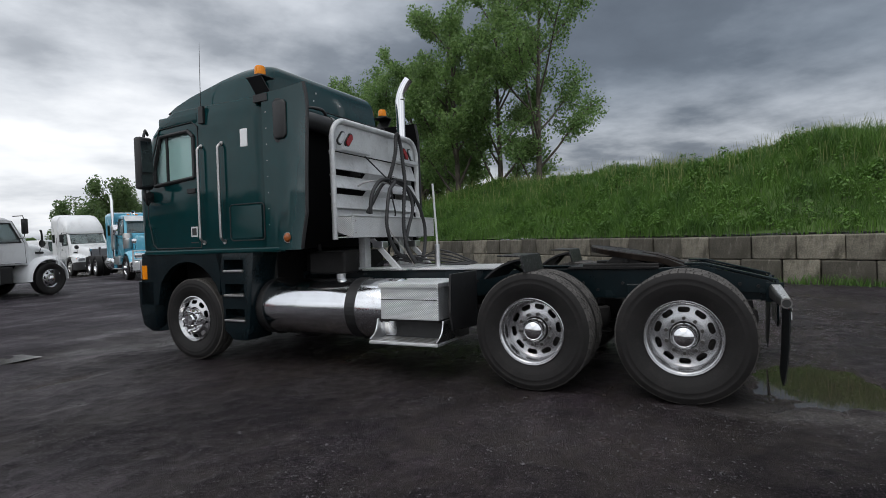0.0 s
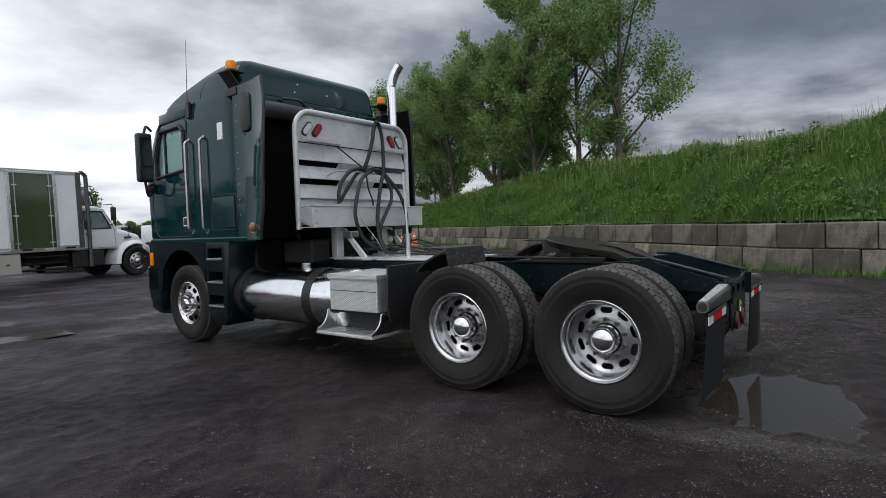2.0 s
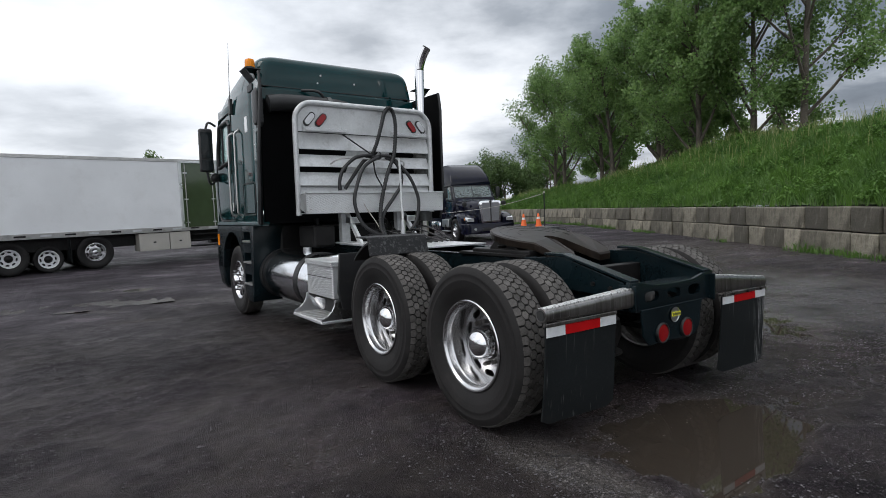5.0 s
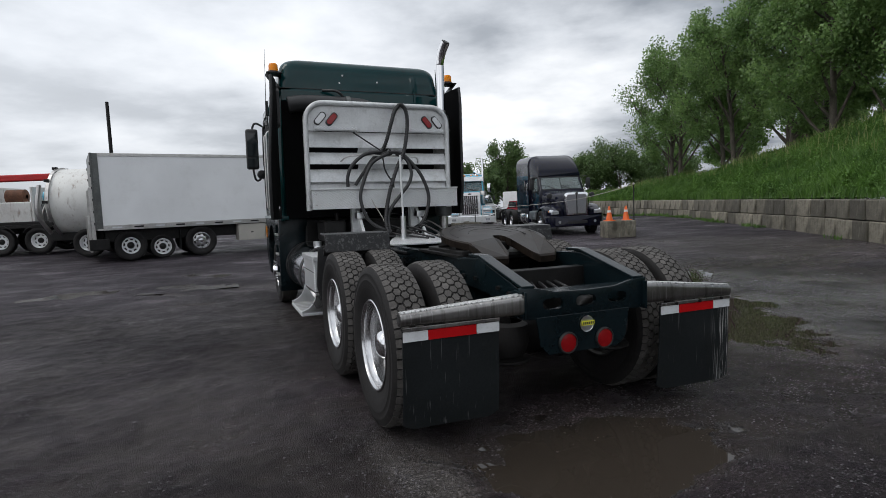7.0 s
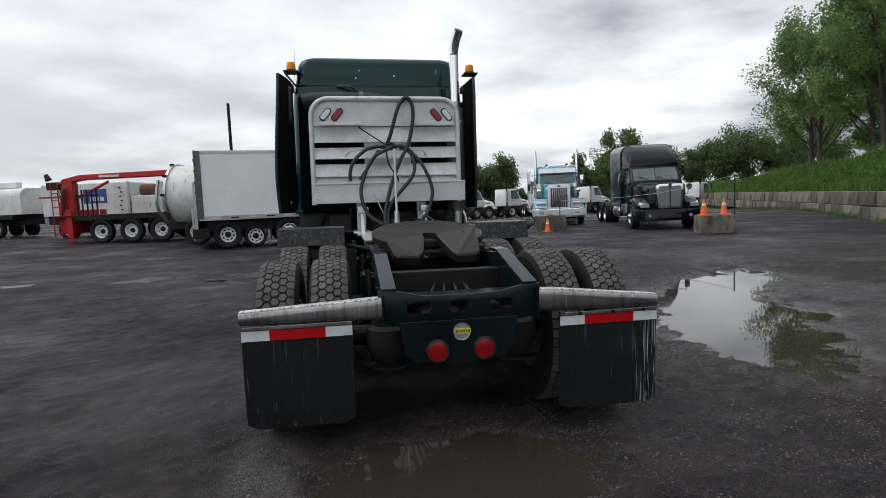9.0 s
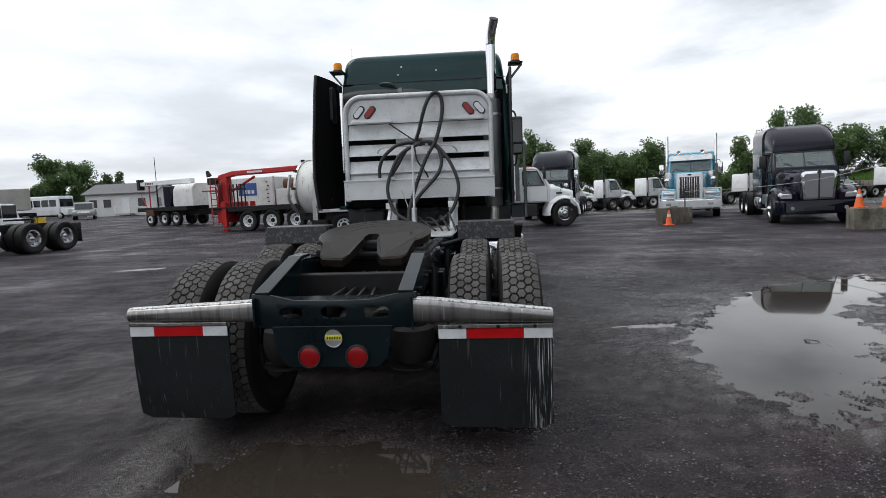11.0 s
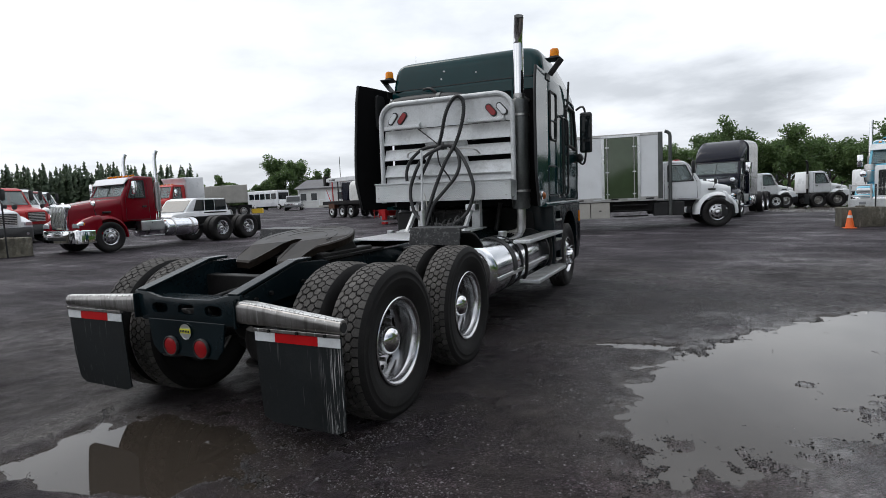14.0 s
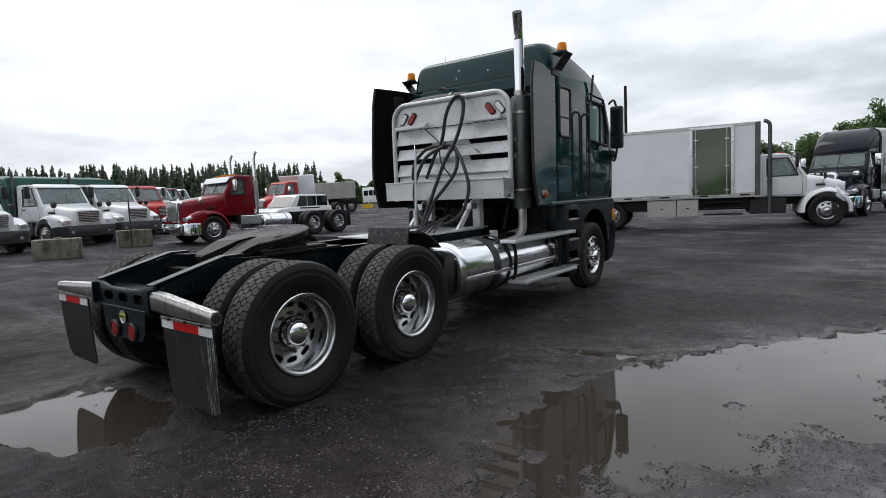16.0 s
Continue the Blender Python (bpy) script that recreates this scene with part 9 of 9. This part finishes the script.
def car(label, paint, pos, heading, kind="wagon"):
    T = empty("car" if kind != "pickup" else "pickup_truck", pose(pos[0], pos[1], gz(*pos), 0, 0, heading))
    tagged(T, label, "car" if kind != "pickup" else "pickup", "parked cars")
    if kind == "bus":
        part("body", box(-1.1, 1.1, -7.0, -0.9, 0.45, 2.75, 0.12, None, 3), M[paint], T, "white bus body", True, 40)
        part("nose", wedge(-1.2, 0, 0.95, 0.85, 0.45, 0.45, 1.4, 1.15, 0.08), M[paint], T, "", True, 40)
        for sd in (-1, 1):
            for k in range(5):
                part("window", box(*sorted((sd * 1.09, sd * 1.105)), -6.6 + 1.1 * k, -5.65 + 1.1 * k, 1.5, 2.3, 0.01), M["glass_dark"], T)
        part("windscreen", box(-0.95, 0.95, -0.92, -0.89, 1.45, 2.4, 0.01), M["glass_dark"], T)
        ys, R = (-0.9, -5.6), 0.40
    else:
        low = [(0.0, 0.40), (0.02, 0.80), (-0.25, 0.95), (-1.25, 1.05), (-4.75, 1.05), (-4.85, 0.75), (-4.8, 0.40)]
        part("body", prism(low, -0.95, 0.95, "x", 0.06, None, 3), M[paint], T, "", True, 35)
        if kind == "wagon":
            top = [(-1.15, 1.02), (-1.85, 1.68), (-2.2, 1.76), (-4.45, 1.72), (-4.75, 1.02)]
            win = [(-1.80, -2.66), (-2.72, -3.48), (-3.54, -4.50)]
        else:
            top = [(-1.25, 1.02), (-1.80, 1.70), (-2.1, 1.78), (-3.0, 1.76), (-3.15, 1.02)]
            win = [(-1.95, -2.95)]
        part("cabin", prism(top, -0.84, 0.84, "x", 0.05, None, 3), M[paint], T, "", True, 35)
        for sd in (-1, 1):
            for a, b in win:
                part("window", prism([(a, 1.08), (a - (0.30 if a > -2 else 0.0), 1.66), (b, 1.66), (b, 1.08)], *sorted((sd * 0.835, sd * 0.85)), "x", 0.003), M["glass_dark"], T)
        part("windscreen", prism([(top[0][0] - 0.10, 1.08), (top[0][0] - 0.02, 1.08), (top[1][0] + 0.05, 1.64), (top[1][0] - 0.03, 1.64)], -0.74, 0.74, "x"), M["glass_dark"], T)
        part("bumper", box(-0.95, 0.95, -0.1, 0.06, 0.42, 0.62, 0.04), M["greybody"], T)
        part("grille", box(-0.6, 0.6, -0.02, 0.035, 0.65, 0.85, 0.01), M["chrome"], T)
        for sd in (-1, 1):
            part("headlight", box(*sorted((sd * 0.62, sd * 0.92)), -0.05, 0.03, 0.66, 0.84, 0.02), M["headlight"], T)
        ys, R = (-0.85, -3.75), 0.37
    for y in ys:
        for sd in (-1, 1):
            road_wheel(T, sd * (0.85 if kind != "bus" else 0.98), y, R, 0.24, sd, "steel")
    return T


car("white estate car with dark windows", "white", (-21.1, 15.5), 190)
car("grey pickup truck facing the yard", "greybody", (-39.5, 48.0), 215, "pickup")
car("white minibus parked by the office", "white", (-49.3, 59.0), -95, "bus")
car("dark red car far off", "redpaint", (27.5, 41.0), 200)

# yellow grit box by the office
gb_ = part("grit_box", loft_y([(-0.35, 0.55, 0.0, 0.50, 0.08), (0.35, 0.55, 0.0, 0.50, 0.08)]), M["yellowpaint"], None, "", True, 40)
gb_.matrix_basis = pose(-39.44, 42.26, gz(-39.44, 42.26), 0, 0, 30)
tagged(gb_, "yellow grit box standing on the yard", "grit box")

# site office
OX, OY = -45.5, 64.8
office = empty("site_office", pose(OX, OY, gz(OX, OY), 0, 0, 8))
tagged(office, "single-storey white clapboard office with grey roof", "building")
part("wall", box(-4.2, 4.2, -3.2, 3.2, 0, 2.75), M["siding"], office, "white horizontal siding")
for k in range(14):
    part("board", box(-4.22, 4.22, -3.225, -3.2, 0.05 + 0.19 * k, 0.225 + 0.19 * k, 0.004), M["siding"], office)
part("roof", prism([(-3.6, 2.7), (0, 4.0), (3.6, 2.7), (3.6, 2.82), (0, 4.14), (-3.6, 2.82)], -4.55, 4.55, "x"), M["roofing"], office, "grey shingled gable roof")
part("gable", prism([(-3.2, 2.75), (3.2, 2.75), (0, 3.98)], 4.15, 4.2, "x"), M["siding"], office)
for yy in (-1.9, 1.2):
    part("window", box(4.2, 4.235, yy - 0.4, yy + 0.4, 1.1, 2.1, 0.01), M["glass_dark"], office, "dark window")
for xx in (-3.3, -1.6, 2.6):
    wo = part("window", box(xx - 0.45, xx + 0.45, -3.27, -3.23, 1.1, 2.1, 0.01), M["glass_dark"], office, "dark window")
    part("window_frame", box(xx - 0.52, xx + 0.52, -3.26, -3.225, 1.03, 1.10), M["white"], wo)
    part("window_frame", box(xx - 0.52, xx + 0.52, -3.26, -3.225, 2.10, 2.17), M["white"], wo)
part("door", box(0.2, 1.1, -3.27, -3.23, 0.3, 2.25, 0.01), M["white"], office, "white entrance door")
part("porch", box(-0.3, 1.6, -4.3, -3.25, 0.1, 0.32, 0.02), M["tan"], office, "small wooden porch")
for xx in (-0.25, 1.55):
    part("porch_post", box(xx - 0.04, xx + 0.04, -4.28, -4.2, 0.32, 1.2), M["white"], office)
part("porch_rail", box(-0.3, 1.6, -4.27, -4.21, 1.12, 1.2), M["white"], office)

# poles
for x, y, h, lab in ((-7.26, 33.07, 7.75, "dark timber pole behind the box truck"), (-22.5, 33.5, 4.6, "thin grey metal pole")):
    p_ = part("pole", cyl((0, 0, -0.1), (0, 0, h), 0.11 if h > 6 else 0.03, 12, r2=0.09 if h > 6 else 0.02), M["grease"])
    p_.location = (x, y, gz(x, y))
    tagged(p_, lab, "pole")


# concrete blocks and cones
def yard_block(x, y, turn, w=1.5, label="weathered concrete barrier block"):
    bm = wedge(-0.32, 0.32, w / 2, w / 2, 0, 0, 0.62, 0.62, 0.025)
    bm = box(-0.12, 0.12, -0.08, 0.08, 0.60, 0.66, 0.02, bm)
    for v in bm.verts:
        v.co += Vector((random.uniform(-1, 1), random.uniform(-1, 1), random.uniform(-1, 1))) * 0.008
    o = part("concrete_block", bm, M["concrete"], None, "", True, 35)
    o.matrix_basis = pose(x, y, gz(x, y) - 0.01, 0, 0, turn)
    return tagged(o, label, "block", "concrete blocks")


def cone(x, y, z, label):
    C = part("traffic_cone", lathe([(0.025, 0.125), (0.53, 0.032), (0.545, 0.026), (0.545, 0.0)], 24, None, pose(0, 0, 0, 0, -90, 0)), M["cone"], None, "", True, 50)
    part("base", box(-0.16, 0.16, -0.16, 0.16, 0.0, 0.03, 0.01), M["cone"], C)
    part("collar", lathe([(0.32, 0.0725), (0.40, 0.058)], 24, None, pose(0, 0, 0, 0, -90, 0)), M["white_tape"], C, "pale reflective collar")
    C.location = (x, y, z)
    return tagged(C, label, "cone", "traffic cones")


yard_block(11.8, 12.95, -14, 1.12)
cone(11.45, 13.0, gz(11.2, 13) + 0.61, "orange traffic cone standing on a concrete block")
cone(12.1, 12.85, gz(11.8, 13) + 0.61, "orange traffic cone standing on a concrete block")
pst = part("post", cyl((0, 0, 0), (0, 0, 1.95), 0.024, 10), M["black"])
pst.location = (12.7, 13.1, gz(12.4, 13.1))
part("knob", lathe([(0.0, 0.0), (0.0, 0.025), (0.02, 0.040), (0.05, 0.040), (0.07, 0.02), (0.075, 0.0)], 14, None, pose(0, 0, 1.94, 0, -90, 0)), M["tan"], pst, "pale round knob", True, 50)
tagged(pst, "thin dark post beside the concrete block", "post")
rope = part("rope", tube([(12.68, 13.12, gz(12.4, 13.1) + 1.93), (11.0, 14.0, 1.52), (9.6, 15.6, 1.33), (8.2, 17.7, 1.28)], 0.008, 6, None, 5), M["tan"])
tagged(rope, "thin pale rope strung from the post across the yard", "rope")
rope_post = part("post", cyl((0, 0, 0), (0, 0, 1.32), 0.022, 8), M["black"])
rope_post.location = (8.2, 17.72, gz(8.2, 17.72) - 0.01)
tagged(rope_post, "thin dark post holding the end of a rope", "post")
yard_block(7.85, 17.9, 5, 1.15)
cone(7.45, 17.2, gz(7.75, 17.2), "orange traffic cone on the ground by a block")
yard_block(-15.0, 3.8, 68, 1.25)
yard_block(-17.2, 7.05, 72, 1.15)
bp_ = part("post", cyl((0, 0, 0), (0, 0, 1.75), 0.025, 8), M["black"])
bp_.location = (-16.75, 6.75, gz(-16.75, 6.75))
tagged(bp_, "thin dark marker post by a concrete block", "post")


# ---- trees ----
def tree(x, y, z0, height, spread, n_leaf, leaf, mat, label, seed, trunk_r=0.22, base=0.22, forks=7, dense=1.0, name="tree", up=1.0):
    """A tapered trunk with limbs and a crown of separate leaves gathered round the twigs."""
    r = np.random.RandomState(seed)
    T = empty(name, pose(x, y, z0))
    tagged(T, label, "tree", "trees")
    bm = bmesh.new()
    lean = r.uniform(-0.06, 0.06, 2) * height
    spine = [(lean[0] * t * t, lean[1] * t * t, height * 0.9 * t) for t in np.linspace(0, 1, 7)]
    tube(spine, lambda s: trunk_r * (1 - 0.88 * s) + 0.015, 9, bm)
    tips = []
    for k in range(forks):
        t = base + (0.92 - base) * (k + r.rand()) / forks
        a = r.uniform(0, 2 * np.pi) if k else 0.3
        a = k * 2.4 + r.uniform(-0.5, 0.5)
        L = spread * r.uniform(0.65, 1.05) * (1.05 - 0.65 * max(0, t - 0.35))
        p0 = np.array([lean[0] * t * t, lean[1] * t * t, height * 0.9 * t])
        d = np.array([np.cos(a), np.sin(a), 0.0])
        rise = r.uniform(0.6, 1.15) * L * up
        pts = [p0, p0 + d * L * 0.35 + [0, 0, rise * 0.35], p0 + d * L * 0.72 + [0, 0, rise * 0.8], p0 + d * L + [0, 0, rise * 1.05]]
        r0 = trunk_r * (0.5 - 0.3 * t)
        tube([tuple(p) for p in pts], lambda s, r0=r0: r0 * (1 - 0.85 * s) + 0.008, 6, bm)
        for q in range(5):
            f = r.uniform(0.25, 1.0)
            b0 = pts[1] + (pts[3] - pts[1]) * f
            e = b0 + (r.uniform(-1, 1, 3) + [0, 0, 0.5]) * L * 0.42
            tube([tuple(b0), tuple((b0 + e) / 2 + [0, 0, 0.06 * L]), tuple(e)], lambda s: 0.03 * (1 - 0.8 * s) + 0.004, 5, bm)
            tips += [(e, L * 0.22), ((b0 + e) / 2, L * 0.17)]
        tips += [(pts[3], L * 0.26), (pts[2], L * 0.22), (pts[1] * 0.4 + pts[2] * 0.6, L * 0.18)]
    top = np.array([lean[0], lean[1], height * 0.93])
    tips += [(top, spread * 0.24), (top - [0, 0, height * 0.05], spread * 0.28), (top - [0, 0, height * 0.12], spread * 0.34)]
    part("trunk", bm, M["bark"], T, "grey-brown trunk and limbs", True, 60)
    w = np.array([t[1] ** 1.5 for t in tips])
    pick = r.choice(len(tips), n_leaf, p=w / w.sum())
    c = np.array([t[0] for t in tips])[pick]
    rad = np.array([t[1] for t in tips])[pick]
    g = r.normal(0, 1, (n_leaf, 3))
    g = g / np.linalg.norm(g, axis=1)[:, None] * (1.12 * r.rand(n_leaf) ** 0.45)[:, None]
    pos_ = c + g * rad[:, None] * np.array([1.1, 1.1, 1.0]) * dense
    sz = leaf * r.uniform(0.6, 1.35, n_leaf)
    u = r.normal(0, 1, (n_leaf, 3))
    u /= np.linalg.norm(u, axis=1)[:, None]
    v = np.cross(u, r.normal(0, 1, (n_leaf, 3)))
    v /= np.linalg.norm(v, axis=1)[:, None]
    q = np.stack([pos_ - u * sz[:, None] * 0.55, pos_ + v * sz[:, None] * 0.36, pos_ + u * sz[:, None] * 0.55, pos_ - v * sz[:, None] * 0.36], 1).reshape(-1, 3)
    f = np.arange(n_leaf * 4).reshape(-1, 4)
    mesh_np("crown", q, f, mat, T, "loose green leaf crown")
    return T


ROW = [(27.6, 9.7, 17.5, 4.0), (28.6, 12.6, 16.5, 3.0), (27.9, 15.4, 14.5, 3.2), (30.5, 17.5, 16.0, 3.2), (32.0, 20.5, 13.0, 3.2), (34.5, 22.5, 14.0, 3.4), (33.5, 26.0, 12.5, 3.2), (36.5, 29.5, 13.0, 3.5), (36.5, 34.0, 12.0, 3.5), (40.0, 38.5, 12.5, 4.0)]
for k, (x, y, h, sp) in enumerate(ROW):
    tree(x, y, 1.9, h, sp, 25000 if k < 5 else 20000, 0.165, M["leaf"], "tall broad-leaved tree with open green crown behind the bank", 100 + k, 0.20, 0.05 if k < 4 else 0.12, 15, 1.05, up=1.35)
for k in range(7):
    s0 = 44 + 5.0 * k
    bx_, by_ = bank_pos(s0, 13 + (k % 3) * 2.0)
    tree(float(bx_), float(by_), 1.8, 7.0 + (k * 7 % 4), 2.3, 5200, 0.24, M["leaf"], "young leafy tree growing behind the bank", 140 + k, 0.10, 0.12, 7)
FAR = [(5.3, 72, 7.2, 3.2), (9.5, 78, 6.0, 3.4), (13, 73, 7.6, 3.6), (17.5, 77, 7.2, 3.6), (21.5, 74, 7.0, 3.4), (27, 84, 2.6, 2.0), (36, 88, 2.8, 2.2), (44, 77, 8, 4), (33, 66, 5.2, 3.0), (39, 70, 9.8, 4.0), (46, 73, 8.2, 4.0), (52, 70, 8.6, 4.0), (58, 67, 9.0, 4.4), (65, 64, 9.4, 4.6), (1, 84, 4.6, 3.0), (-6, 86, 4.4, 3.0), (-63.7, 75.7, 8.0, 3.4), (-60, 80, 5.0, 2.6), (-72, 70, 4.6, 2.2), (-76, 66, 5.0, 2.0), (-67, 74, 3.4, 2.2),]
for k, (x, y, h, sp) in enumerate(FAR):
    tree(x, y, gz(x, y) - 0.1, h * (0.92 if x > 25 else 0.84 if x > 6 else 1.0), sp, 17000, 0.27, M["leaf_far"], "rounded leafy tree at the edge of the yard", 200 + k, 0.24, 0.10, 11, 1.25)


def far_woods(n, seed):
    """Dense low woodland belt far off."""
    r = np.random.RandomState(seed)
    vs = []
    for k in range(n):
        a = r.uniform(-1.0, 0.75)
        d = r.uniform(110, 150)
        cx, cy = d * np.sin(a), d * np.cos(a)
        h = r.uniform(2.2, 4.6)
        m = 420
        p = r.normal(0, 1, (m, 3))
        p = p / np.linalg.norm(p, axis=1)[:, None] * (r.rand(m) ** 0.4)[:, None] * [h * 0.55, h * 0.55, h * 0.5] + [cx, cy, gz(cx, cy) + h * 0.5]
        u = r.normal(0, 1, (m, 3)) * 0.45
        v = r.normal(0, 1, (m, 3)) * 0.45
        vs.append(np.stack([p - u, p + v, p + u, p - v], 1).reshape(-1, 3))
    v = np.concatenate(vs)
    return mesh_np("far_woods", v, np.arange(len(v)).reshape(-1, 4), M["leaf_far"])


tagged(far_woods(90, 5), "belt of distant green woodland on the horizon", "woods", kind="stuff")


def conifers(n, seed):
    """A far row of pointed spruces: whorls of drooping boughs on thin stems."""
    r = np.random.RandomState(seed)
    vs = []
    for k in range(n):
        t = r.rand()
        cx, cy = -112 + 30 * t + r.uniform(-3, 3), 16 + 54 * t + r.uniform(-4, 4)
        h = r.uniform(4.9, 8.8)
        z0 = gz(cx, cy)
        for q in range(170):
            f = r.rand() ** 1.15
            rad = (1 - f) ** 0.8 * h * 0.20 + 0.12
            a = r.uniform(0, 2 * np.pi)
            L = rad * r.uniform(0.45, 1.15)
            d = np.array([np.cos(a), np.sin(a), 0])
            s = np.array([-d[1], d[0], 0]) * (0.16 + 0.30 * (1 - f)) * r.uniform(0.6, 1.4)
            p = np.array([cx, cy, z0 + h * (0.05 + 0.95 * f)])
            e = p + d * L - [0, 0, r.uniform(-0.1, 0.55) * L]
            vs.append(np.array([p + [0, 0, 0.25], (p + e) / 2 + s + [0, 0, 0.1], e, (p + e) / 2 - s - [0, 0, 0.25]]))
        p = np.array([cx, cy, z0])
        for ang in (0, np.pi / 2):
            s = np.array([np.cos(ang), np.sin(ang), 0]) * 0.10
            vs.append(np.array([p - s, p + s, p + s * 0.1 + [0, 0, h * 0.97], p - s * 0.1 + [0, 0, h * 0.97]]))
    v = np.concatenate(vs)
    return mesh_np("spruce_row", v, np.arange(len(v)).reshape(-1, 4), M["conifer"])


tagged(conifers(480, 8), "distant row of dark spruces beyond the yard", "spruces", kind="stuff")
